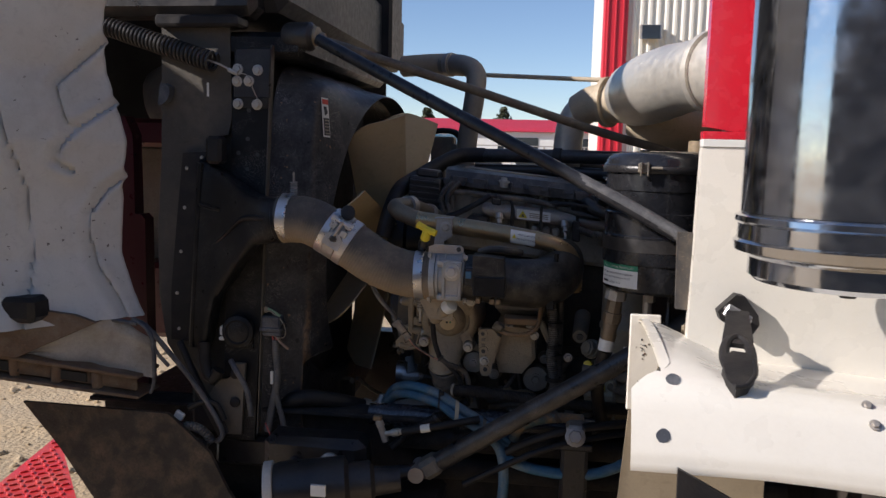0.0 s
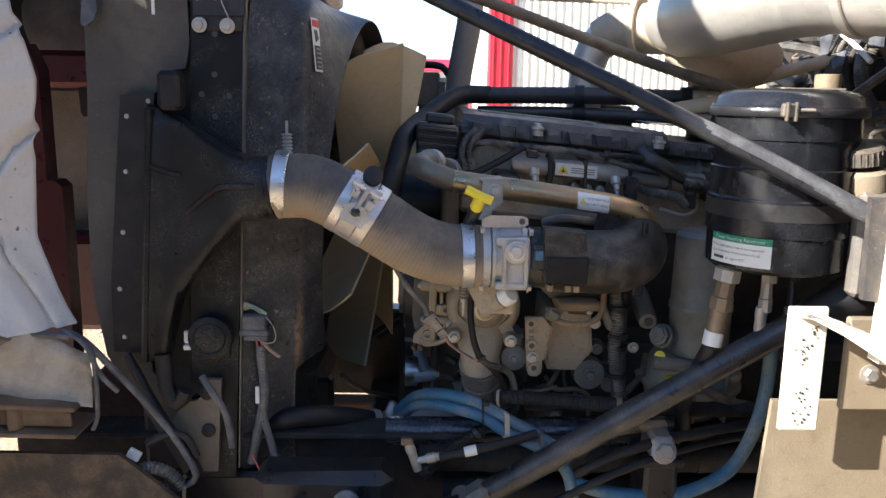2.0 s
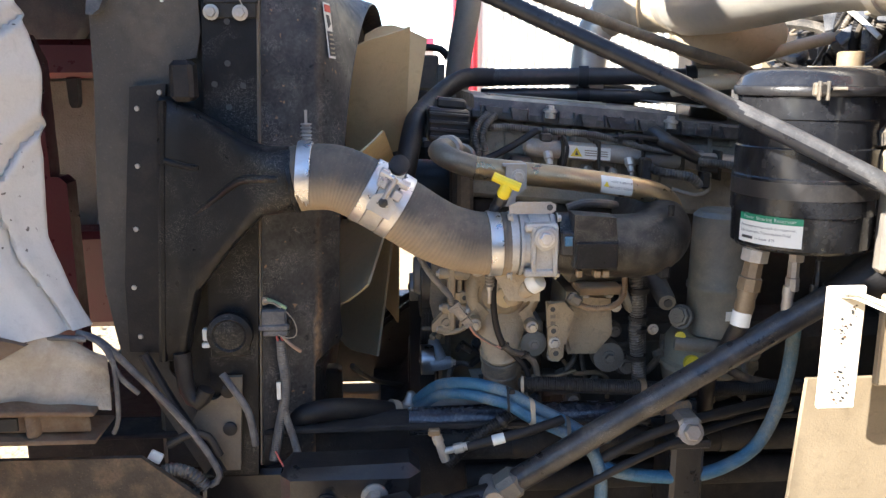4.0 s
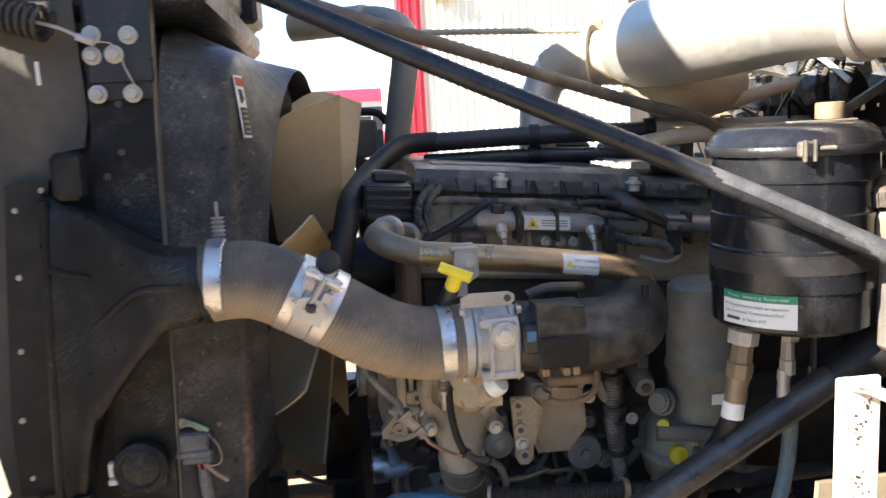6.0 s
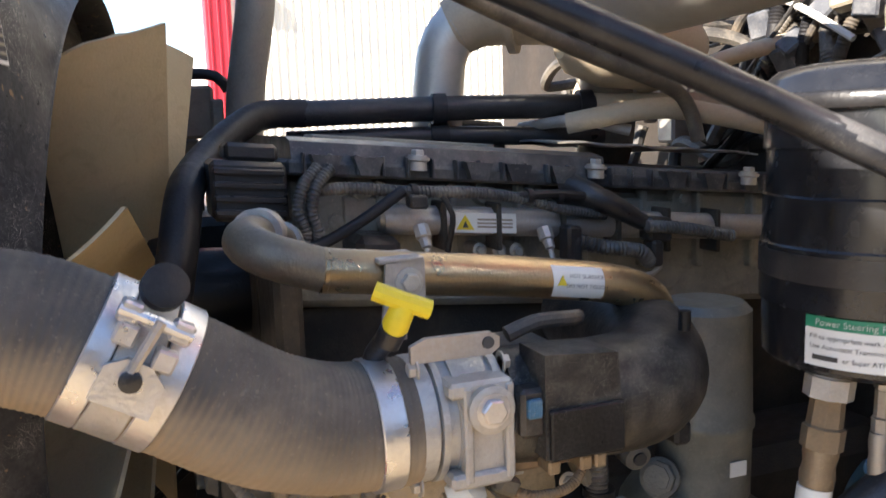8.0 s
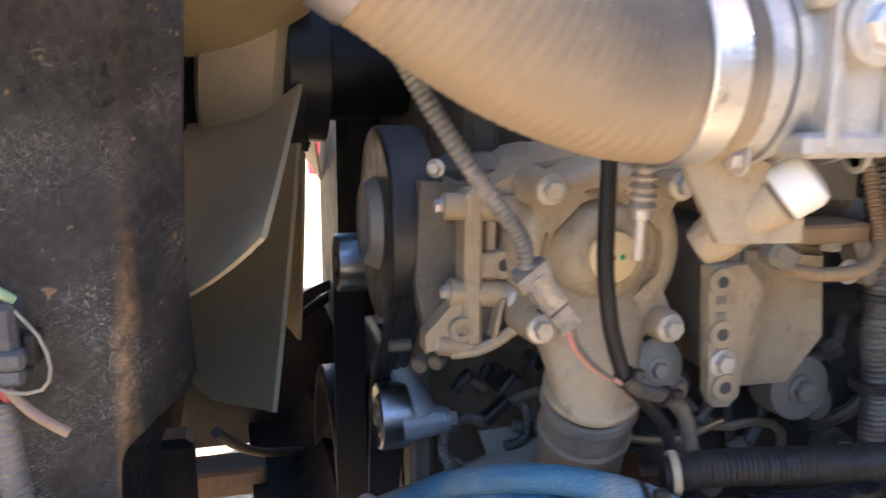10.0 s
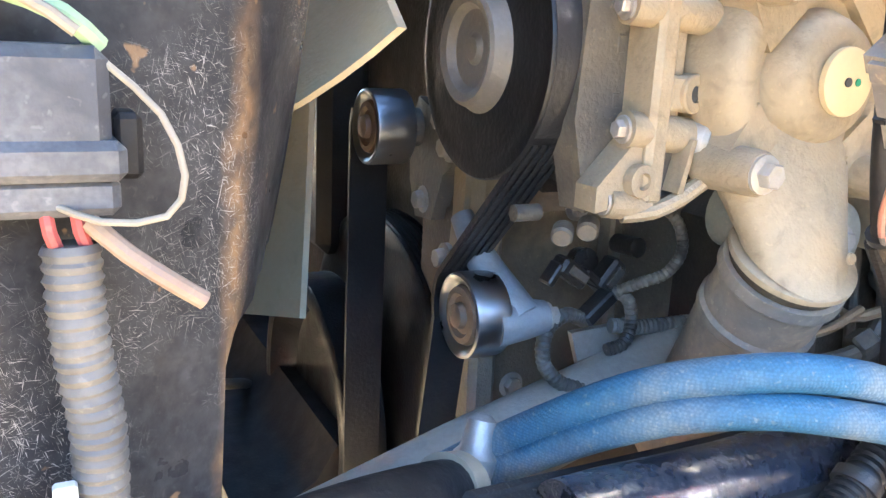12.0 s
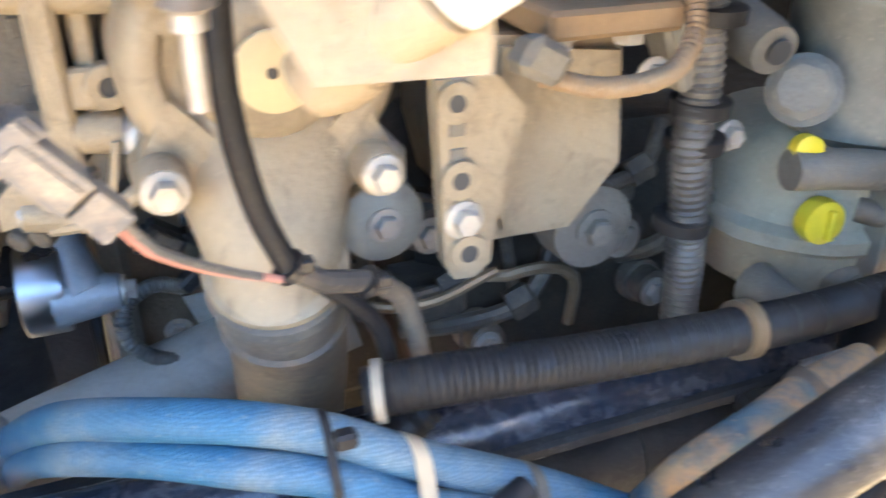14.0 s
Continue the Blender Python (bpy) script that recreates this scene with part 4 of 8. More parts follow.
part("sheet", on_shroud(-0.014, 0.014, -0.054, 0.049, 0.0015), LABEL_WHITE, sticker)
part("red_header", on_shroud(-0.012, 0.012, 0.032, 0.045, 0.0028), LABEL_RED, sticker)
part("pictogram", Shape().prism([(-0.004, 0.002), (0.008, 0.010), (0.003, 0.026), (-0.008, 0.026)], 0.0028, 0.0012, so, (s_side, s_up, s_out)), INK, sticker)
part("black_panel", on_shroud(-0.011, 0.011, -0.050, -0.004, 0.0028), INK, sticker)
for k in range(5):
    part("text_bar", on_shroud(-0.008, 0.008, -0.046 + 0.0085 * k, -0.043 + 0.0085 * k, 0.0041), WIRE_GREY, sticker)

FX = -0.233
fan = thing("cooling_fan", (FX, FY, FZ), "tan plastic engine cooling fan behind the shroud", "fan")
part("hub", Shape().lathe((FX - 0.055, FY, FZ), (1, 0, 0), [(0, 0.09), (0.01, 0.115), (0.09, 0.115), (0.10, 0.10)], 40), TAN_PLASTIC, fan)
part("clutch", Shape().lathe((FX + 0.04, FY, FZ), (1, 0, 0), [(0, 0.10), (0.03, 0.10), (0.04, 0.06), (0.09, 0.05)], 32), DEEP_BLACK, fan)
fan.rotation_euler = (0, radians(6), radians(-10))
blade = Shape()
rows = []
for i in range(11):
    v = i / 10
    r = 0.10 + 0.310 * v
    row = []
    for j in range(9):
        u = j / 8 - 0.5
        chord = 0.140 + 0.038 * v
        pitch = radians(62 - 13 * v)
        t = chord * u
        hollow = 0.012 * (1 - 4 * u * u)
        tip = r - 0.055 * max(0.0, v - 0.5) * 2 * max(0.0, -2 * u - 0.1) ** 2
        row.append((math.sin(pitch) * t + hollow * math.cos(pitch), t * math.cos(pitch) - hollow * math.sin(pitch), tip))
    rows.append(row)
blade.sheet(rows, 0.005, (1, 0, 0))
blade_mesh = mesh_of("blade", blade, TAN_PLASTIC, 40)
for k in range(8):
    ob = new("blade", blade_mesh)
    ob.parent = fan
    ob.location, ob.rotation_euler = (0, 0, 0), (radians(28 + 45 * k), 0, 0)

baffle = thing("radiator_baffle", (-0.65, 2.2, 0.9), "grey rubber side baffle beside the radiator", "baffle")
part("panel", Shape().prism([(-0.716, 1.99), (-0.535, 1.99), (-0.53, 1.75), (-0.54, 1.705), (-0.572, 1.70), (-0.585, 1.60), (-0.63, 1.12), (-0.585, 1.06), (-0.585, 1.0),
     (-0.545, 0.93), (-0.575, 0.90), (-0.66, 1.06), (-0.715, 1.15), (-0.735, 1.28), (-0.735, 1.45), (-0.722, 1.65)], 2.215, 0.006), BAFFLE, baffle)
part("rubber_strip", Shape().prism([(-0.655, 1.655), (-0.592, 1.660), (-0.600, 1.60), (-0.636, 1.162), (-0.694, 1.165), (-0.692, 1.30), (-0.672, 1.5)], 2.196, 0.016), RUBBER, baffle, "black rubber sealing strip")
for x, z in ((-0.604, 1.645), (-0.645, 1.617), (-0.652, 1.515), (-0.608, 1.53), (-0.664, 1.40), (-0.676, 1.29), (-0.63, 1.24), (-0.672, 1.195)):
    part("rivet", Shape().lathe((x, 2.196, z), (0, -1, 0), [(0, 0.005), (0.003, 0.004)], 10), ZINC, baffle)
part("side_tab", rough_up(Shape().prism([(-0.711, 1.83), (-0.697, 1.83), (-0.685, 1.822), (-0.685, 1.802), (-0.692, 1.786), (-0.706, 1.778), (-0.716, 1.778)], 2.190, 0.022), 0.003, 0.03), PLUG_DARK, baffle, "grey plastic side tab")
part("white_mark", Shape().box(-0.596, -0.590, 2.212, 2.2145, 1.80, 1.835, 0.0005), LABEL_WHITE, baffle)
bracket = thing("radiator_bracket", (-0.53, 2.2, 0.9), "dusty brown steel mounting bracket with two bolts", "bracket")
part("plate", Shape().prism([(-0.60, 1.0), (-0.575, 1.045), (-0.555, 1.065), (-0.535, 1.07), (-0.518, 1.085), (-0.515, 1.112), (-0.488, 1.112), (-0.500, 0.92), (-0.545, 0.92)], 2.188, 0.012), BRACKET_BROWN, bracket)
for z in (1.085, 1.008):
    part("bolt", Shape().lathe((-0.515, 2.188, z), (0, -1, 0), [(0, 0.0135), (0.005, 0.0135), (0.007, 0.010)], 18), RUBBER, bracket)
part("arm", tube([(-0.665, 2.18, 1.165), (-0.61, 2.17, 1.06), (-0.55, 2.165, 0.965), (-0.53, 2.16, 0.93)], 0.010, 10), RUBBER, bracket)

duct = thing("charge_air_duct", (-0.5, 2.15, 1.15), "black moulded charge-air cooler end tank", "duct")
# funnel from the tall rim to the round spigot
TOP = ((-0.605, 1.640), (-0.585, 1.634), (-0.53, 1.607), (-0.488, 1.585), (-0.44, 1.562), (-0.41, 1.555), (-0.36, 1.556))
FOOT = ((-0.605, 1.150), (-0.567, 1.152), (-0.556, 1.215), (-0.542, 1.285), (-0.482, 1.367), (-0.438, 1.417), (-0.415, 1.440), (-0.36, 1.446))


def along(table, x):
    """A height read off a table of (x, z)."""
    for (x0, z0), (x1, z1) in zip(table, table[1:]):
        if x <= x1:
            return z0 + (z1 - z0) * (x - x0) / (x1 - x0)
    return table[-1][1]


rows = []
for i in range(49):
    u = i / 48
    base_x = -0.605 + 0.242 * u
    w = u * u * (3 - 2 * u)
    zt, zb = along(TOP, base_x), along(FOOT, base_x)
    cz, hz = (zt + zb) / 2, (zt - zb) / 2
    p = 7 - 5 * max(0.0, (u - 0.55) / 0.45)
    row = []
    for k in range(49):
        a = 2 * math.pi * k / 48
        c, s = math.cos(a), math.sin(a)
        reach = (abs(c) ** p + abs(s) ** p) ** (-1 / p)
        z = cz + hz * s * reach
        row.append((base_x + 0.06 * (1 - u) * (z - 1.55), 2.198 - 0.096 * w + (0.034 + 0.021 * w) * c * reach, z))
    rows.append(row)
part("funnel", Shape().sheet(rows), HORN_PLASTIC, duct, sharp=50)
part("rib", tube([(-0.545, 2.150, 1.433), (-0.505, 2.122, 1.463), (-0.470, 2.094, 1.490), (-0.447, 2.077, 1.503), (-0.41, 2.058, 1.507), (-0.385, 2.054, 1.507)], 0.0065, 10), HORN_PLASTIC, duct)
part("rib", tube([(-0.595, 2.164, 1.528), (-0.565, 2.156, 1.520), (-0.530, 2.140, 1.517)], 0.006, 8), HORN_PLASTIC, duct)
part("edge_bead", tube([(-0.594, 2.166, 1.632), (-0.606, 2.168, 1.45), (-0.616, 2.168, 1.30), (-0.626, 2.170, 1.155)], 0.008, 8), HORN_PLASTIC, duct)
part("upper_tab", Shape().box(-0.575, -0.535, 2.15, 2.20, 1.63, 1.70, 0.008), RUBBER, duct)
part("lower_elbow", tube([(-0.592, 2.17, 1.17), (-0.585, 2.165, 1.10), (-0.565, 2.16, 1.075), (-0.548, 2.16, 1.10)], 0.016, 12), RUBBER, duct)

# charge-air hose with its clamps
HOSE = [(-0.361, 2.102, 1.5005), (-0.345, 2.102, 1.503), (-0.30, 2.101, 1.503), (-0.262, 2.101, 1.490), (-0.218, 2.101, 1.466), (-0.175, 2.102, 1.440), (-0.14, 2.104, 1.417), (-0.105, 2.108, 1.398), (-0.06, 2.114, 1.383), (-0.02, 2.117, 1.379), (0.01, 2.118, 1.378)]
hose = thing("charge_air_hose", (-0.2, 2.05, 1.4), "dusty grey reinforced charge-air hose with steel clamps", "hose")


part("outlet_collar", Shape().lathe((-0.392, 2.102, 1.496), (1, 0, 0.14), [(0, 0.050), (0.006, 0.0535), (0.022, 0.0545), (0.024, 0.0575), (0.030, 0.0575), (0.032, 0.0545), (0.045, 0.054)], 56), HORN_PLASTIC, duct)


def sleeve_radius(s, whole):
    return 0.0562 + 0.0004 * math.sin(s * 31.0) + 0.0003 * math.sin(2 * math.pi * s / 0.0066)


part("front_sleeve", Shape().sweep(HOSE[:5], sleeve_radius, 48, 0.0013), SLEEVE, hose)
part("rear_sleeve", Shape().sweep(HOSE[4:], sleeve_radius, 48, 0.0013), SLEEVE, hose)


def band(at, axis, r, w, material, name="clamp_band"):
    return part(name, Shape().lathe(at, axis, [(-w / 2, r - 0.002), (-w / 2, r), (-w / 2 + 0.001, r + 0.001), (w / 2 - 0.001, r + 0.001), (w / 2, r), (w / 2, r - 0.002)], 56), material, hose, "bright steel clamp band")


band((-0.346, 2.102, 1.507), (1, 0, -0.06), 0.0580, 0.024, STEEL)
band((-0.238, 2.101, 1.479), (0.86, 0, -0.50), 0.0580, 0.019, STEEL)
band((-0.216, 2.101, 1.466), (0.86, 0, -0.51), 0.0575, 0.030, VALVE_CAST, "coupling_band")
band((-0.193, 2.102, 1.452), (0.85, 0.01, -0.52), 0.0580, 0.021, STEEL)
band((-0.018, 2.117, 1.379), (1, 0.03, 0.02), 0.0580, 0.022, STEEL)
cv = Vector((0.86, 0.0, -0.50))
cn = Vector((0.50, 0.0, 0.86))
cc = Vector((-0.216, 2.040, 1.468))
lug = Shape()
for d, e in ((-0.018, 0.045), (0.020, 0.045), (-0.014, 0.030), (0.018, 0.022)):
    p = cc + cv * d + cn * e
    lug.box(p.x - 0.008, p.x + 0.008, p.y - 0.004, p.y + 0.012, p.z - 0.008, p.z + 0.008, 0.002, pose(0, 0, 0, 0, 30, 0))
p0, p1 = cc + cv * -0.026 + cn * 0.045, cc + cv * 0.028 + cn * 0.045
lug.sweep([p0, p1], 0.005, 10, smooth=False)
part("coupling_lug", lug, STEEL, hose, "bright steel coupling lugs")
part("coupling_plate", Shape().prism([(-0.022, -0.016), (0.022, -0.016), (0.022, 0.010), (0.009, 0.020), (-0.009, 0.020), (-0.022, 0.010)], -0.004, 0.008, (-0.215, 2.041, 1.462), (cv, cn, (0, 1, 0))), STEEL, hose)
part("coupling_pin", Shape().lathe((-0.213, 2.042, 1.468), (0, -1, 0), [(0, 0.008), (0.009, 0.008), (0.010, 0.006)], 16), BLACK_PAINT, hose)
part("coupling_bar", Shape().sweep([cc + cn * 0.004 + Vector((0, -0.004, 0)), cc + cn * 0.046 + Vector((0.004, -0.004, 0))], 0.004, 8, smooth=False), DULL_STEEL, hose)
part("coupling_washer", Shape().lathe((-0.186, 2.070, 1.524), (0.2, -0.9, 0.4), [(0, 0.017), (0.012, 0.017), (0.014, 0.012)], 20), RUBBER, hose)

pin = thing("spring_bolt", (-0.345, 2.185, 1.56), "small coil spring on a threaded stud", "spring")
part("coil", Shape().sweep([(-0.345, 2.15, 1.555), (-0.345, 2.15, 1.592)], ribbed(0.0105, 0.35, 0.0065), 14, 0.0012, smooth=False), DULL_STEEL, pin)
part("stud", rod((-0.345, 2.15, 1.545), (-0.345, 2.15, 1.615), 0.0028, 8), DULL_STEEL, pin)


# ---- engine ----
def slope(shape):
    """The engine sits inclined, lower towards the cab."""
    shape.v = [(x, y, z - 0.09 * (x - 0.2)) for x, y, z in shape.v]
    return shape


engine = thing("engine", (0.4, 2.8, 0.6), "dusty dark diesel engine with a ribbed cam cover", "engine")
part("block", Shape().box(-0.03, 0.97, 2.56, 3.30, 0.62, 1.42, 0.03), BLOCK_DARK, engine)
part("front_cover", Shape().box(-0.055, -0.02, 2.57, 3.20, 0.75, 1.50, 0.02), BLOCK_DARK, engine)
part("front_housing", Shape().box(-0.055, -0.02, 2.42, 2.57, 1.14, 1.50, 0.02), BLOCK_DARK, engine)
# gear case coloured near black to stand in for shadow behind the fan
part("gear_case", Shape().box(-0.118, -0.05, 2.86, 3.12, 0.98, 1.50, 0.015), surface("shadow_black", (0.006, 0.006, 0.006), 0.6, dust=(0.06, 0.05, 0.04), dusty=0.2), engine)
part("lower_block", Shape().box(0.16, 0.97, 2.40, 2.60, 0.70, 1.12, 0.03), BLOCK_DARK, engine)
part("head", slope(Shape().box(-0.02, 0.95, 2.53, 3.15, 1.38, 1.565, 0.012)), ENGINE_GREY, engine)
for k in range(9):
    part("head_rib", slope(Shape().box(0.105 * k, 0.012 + 0.105 * k, 2.515, 2.535, 1.44, 1.56, 0.003)), ENGINE_GREY, engine)
part("cover_lip", slope(Shape().box(-0.02, 0.93, 2.488, 3.0, 1.562, 1.582, 0.004)), COVER_PLASTIC, engine)
part("cam_cover", slope(Shape().prism([(2.492, 1.582), (2.50, 1.606), (2.53, 1.612), (2.95, 1.615), (2.99, 1.60), (2.99, 1.582)], -0.012, 0.46, axes=((0, 1, 0), (0, 0, 1), (1, 0, 0)))), COVER_PLASTIC, engine)
part("rear_cover", slope(Shape().prism([(2.495, 1.58), (2.505, 1.594), (2.95, 1.60), (2.97, 1.58)], 0.455, 0.46, axes=((0, 1, 0), (0, 0, 1), (1, 0, 0)))), COVER_PLASTIC, engine)
for k in range(26):
    part("cover_rib", slope(Shape().box(0.0345 * k, 0.0345 * k + 0.004, 2.478, 2.492, 1.566, 1.592, 0.001)), COVER_PLASTIC, engine)
for x in (0.154, 0.425, 0.70):
    part("cover_bolt", slope(Shape().lathe((x, 2.482, 1.575), (0, 0, 1), [(0, 0.012), (0.012, 0.012), (0.014, 0.016), (0.018, 0.016)], 14).bolt((x, 2.482, 1.593), (0, 0, 1), 0.009, 0.010)), ZINC, engine)
for x in (0.03, 0.085, 0.24, 0.30, 0.37, 0.56, 0.63):
    part("cover_lug", slope(Shape().prism([(x - 0.020, 1.590), (x + 0.020, 1.590), (x + 0.012, 1.566), (x - 0.012, 1.566)], 2.474, 0.02)), COVER_PLASTIC, engine)
for x in (0.085, 0.265, 0.345, 0.60):
    part("head_boss", slope(Shape().lathe((x, 2.53, 1.548), (0, -1, 0), [(0, 0.02), (0.012, 0.016), (0.014, 0.010)], 14).bolt((x, 2.516, 1.548), (0, -1, 0), 0.008, 0.008)), ENGINE_GREY, engine)
part("head_panel", slope(Shape().box(0.06, 0.17, 2.522, 2.531, 1.455, 1.535, 0.004)), ENGINE_GREY, engine)
part("head_panel", slope(Shape().box(0.47, 0.60, 2.518, 2.531, 1.47, 1.545, 0.006)), ENGINE_GREY, engine)
part("panel_bolt", slope(Shape().box(0.50, 0.516, 2.508, 2.52, 1.515, 1.531, 0.002)), DULL_STEEL, engine)
part("cover_plate", slope(Shape().box(0.03, 0.30, 2.56, 2.62, 1.611, 1.617, 0.002)), ENGINE_GREY, engine, "pale metal strip on the cover")
part("breather_box", slope(Shape().box(0.34, 0.46, 2.86, 2.98, 1.60, 1.665, 0.008)), BLOCK_DARK, engine)
part("heat_shield", slope(Shape().sheet([[(0.44 + 0.05 * i, 2.62 + 0.10 * j, 1.625 + 0.004 * ((i + j) % 2)) for j in range(5)] for i in range(9)], 0.003, (0, 0, 1))), DULL_STEEL, engine)
for k in range(5):
    x = 0.05 + 0.18 * k
    part("core_plug", slope(Shape().lathe((x, 2.53, 1.50), (0, -1, 0), [(0, 0.011), (0.004, 0.011), (0.005, 0.008)], 16)), ENGINE_GREY, engine)
# control module at the front of the head
module = Shape().box(-0.115, -0.022, 2.47, 2.56, 1.502, 1.578, 0.006)
for k in range(4):
    module.box(-0.112, -0.025, 2.462, 2.472, 1.510 + 0.017 * k, 1.518 + 0.017 * k, 0.002)
part("control_module", slope(module), BLACK_PAINT, engine)
part("module_cap", slope(Shape().box(-0.095, -0.03, 2.48, 2.55, 1.578, 1.60, 0.005)), BLACK_PAINT, engine)

# fuel rail and injector lines
rail = thing("fuel_rail", (0.3, 2.47, 1.47), "steel common fuel rail with injector lines", "fuel rail")
part("rail", slope(Shape().sweep([(0.10, 2.482, 1.498), (0.75, 2.482, 1.498)], 0.0200, 24, smooth=False)), DULL_STEEL, rail)
part("end_cap", slope(Shape().lathe((0.095, 2.478, 1.498), (1, 0, 0), [(0, 0.010), (0.004, 0.013), (0.03, 0.013)], 16)), ZINC, rail)
for k, x in enumerate((0.145, 0.225, 0.325, 0.415, 0.50, 0.59)):
    if k in (0, 2, 4):
        part("line_nut", slope(Shape().lathe((x, 2.455, 1.492), (0.1, -0.5, -0.9), [(0, 0.011), (0.016, 0.011), (0.018, 0.008), (0.03, 0.007)], 8)), ZINC, rail)
        part("injector_line", slope(tube([(x + 0.003, 2.44, 1.465), (x + 0.002, 2.435, 1.44), (x - 0.02, 2.45, 1.425), (x - 0.06, 2.49, 1.43)], 0.004, 8)), ZINC, rail)
    part("rail_clip", slope(Shape().box(x - 0.004 + 0.035, x + 0.004 + 0.035, 2.458, 2.50, 1.46, 1.525, 0.003)), BLOCK_DARK, rail)
for x in (0.245, 0.275, 0.302):
    part("bolt", slope(Shape().lathe((x, 2.500, 1.456), (0, -1, 0), [(-0.03, 0.011), (0.006, 0.011), (0.007, 0.009)], 16).bolt((x, 2.493, 1.456), (0, -1, 0), 0.007, 0.007, False)), ZINC, rail)
tag_plate = thing("rail_warning_label", (0.24, 2.458, 1.49), "white warning label with a yellow triangle", "label")
part("sheet", slope(Shape().box(0.193, 0.286, 2.4600, 2.4612, 1.484, 1.511, 0.0003)), LABEL_WHITE, tag_plate)
part("triangle", slope(Shape().prism([(0.197, 1.488), (0.223, 1.488), (0.210, 1.508)], 2.4588, 0.001)), YELLOW, tag_plate)
part("pictogram", slope(Shape().prism([(0.206, 1.491), (0.214, 1.491), (0.210, 1.500)], 2.4580, 0.0007)), INK, tag_plate)
for k in range(3):
    part("text_bar", slope(Shape().box(0.228, 0.280, 2.4590, 2.4600, 1.491 + 0.005 * k, 1.4935 + 0.005 * k, 0.0002)), WIRE_GREY, tag_plate)
rail.location += Vector((0, 0, 0.011))
tag_plate.location += Vector((0, 0, 0.011))
part("pump_block", slope(Shape().box(0.055, 0.115, 2.44, 2.53, 1.435, 1.49, 0.01)), BLACK_PAINT, rail)

# wiring on the head
loom = thing("wiring_loom", (0.2, 2.45, 1.5), "black corrugated wiring loom along the engine", "wiring")
part("main_loom", slope(Shape().sweep([(0.01, 2.46, 1.545), (0.06, 2.455, 1.55), (0.13, 2.45, 1.548), (0.22, 2.447, 1.55), (0.30, 2.45, 1.542), (0.36, 2.45, 1.53), (0.42, 2.45, 1.525)], ribbed(0.0085, 0.14, 0.005), 10, 0.0017)), CONDUIT, loom)
part("cross_loom", slope(tube([(0.12, 2.445, 1.55), (0.07, 2.44, 1.515), (0.02, 2.44, 1.485), (-0.03, 2.43, 1.465)], 0.0075, 10)), RUBBER, loom)
for dx in (0.0, 0.016):
    part("front_coil", slope(Shape().sweep([(0.015 + dx, 2.46, 1.575), (-0.008 + dx, 2.445, 1.55), (-0.016 + dx, 2.44, 1.52), (-0.008 + dx, 2.445, 1.49), (-0.025 + dx, 2.45, 1.455)], ribbed(0.0085, 0.2, 0.005), 10, 0.0017)), CONDUIT, loom)
part("rear_loom", slope(Shape().sweep([(0.36, 2.43, 1.49), (0.40, 2.415, 1.482), (0.45, 2.41, 1.478), (0.475, 2.42, 1.46)], ribbed(0.0115, 0.2, 0.006), 12, 0.002)), CONDUIT, loom)
part("rear_loom", slope(Shape().sweep([(0.47, 2.42, 1.512), (0.53, 2.42, 1.51), (0.62, 2.42, 1.50)], ribbed(0.010, 0.2, 0.006), 12, 0.002)), CONDUIT, loom)
part("branch", slope(tube([(0.27, 2.45, 1.545), (0.34, 2.445, 1.552), (0.42, 2.45, 1.548)], 0.0065, 8)), RUBBER, loom)
part("branch", slope(tube([(0.17, 2.45, 1.55), (0.185, 2.44, 1.52), (0.18, 2.45, 1.47)], 0.004, 8)), RUBBER, loom)
for x in (0.135, 0.30, 0.345):
    part("tie", slope(Shape().lathe((x, 2.449, 1.548), (1, 0, 0), [(-0.004, 0.011), (0.004, 0.011)], 14)), RUBBER, loom)
part("pressure_sensor", slope(Shape().sweep([(0.385, 2.49, 1.558), (0.40, 2.455, 1.55), (0.435, 2.44, 1.535), (0.475, 2.435, 1.515)], lambda s, w: 0.024 - 0.012 * s / w, 14)), BLACK_PAINT, loom)
part("connector", slope(Shape().box(0.475, 0.515, 2.42, 2.45, 1.49, 1.525, 0.004).box(0.478, 0.497, 2.415, 2.445, 1.455, 1.492, 0.004)), BLACK_PAINT, loom)
part("connector", slope(Shape().box(0.345, 0.368, 2.42, 2.45, 1.455, 1.51, 0.004)), BLACK_PAINT, loom)
part("connector", slope(Shape().box(0.125, 0.15, 2.432, 2.455, 1.527, 1.545, 0.003)), BLACK_PAINT, loom)

# exhaust gas pipe
egr = thing("egr_pipe", (0.1, 2.2, 1.4), "heat-tinted steel exhaust gas pipe with a bracket", "pipe")
EGR = [(0.0, 2.50, 1.47), (-0.045, 2.41, 1.505), (-0.080, 2.32, 1.528), (-0.105, 2.25, 1.532), (-0.088, 2.207, 1.522), (-0.04, 2.20, 1.505), (0.04, 2.20, 1.495), (0.13, 2.20, 1.484), (0.22, 2.20, 1.471), (0.275, 2.20, 1.461), (0.318, 2.205, 1.445), (0.342, 2.215, 1.418), (0.350, 2.23, 1.375), (0.350, 2.24, 1.34)]
part("front_bend", tube(EGR[:6], 0.0215, 28), surface("sooty_steel", (0.17, 0.145, 0.11), 0.45, 0.6, vary=0.35, dust=(0.30, 0.24, 0.16), dusty=0.5, dust_size=0.08), egr, "sooty dusty front bend")
part("pipe", tube(EGR[5:], 0.0215, 28), HOT_STEEL, egr)
part("heat_ring", Shape().lathe((-0.04, 2.20, 1.505), (1, 0, -0.13), [(-0.003, 0.0214), (-0.002, 0.0222), (0.002, 0.0222), (0.003, 0.0214)], 28), HOT_STEEL, egr)
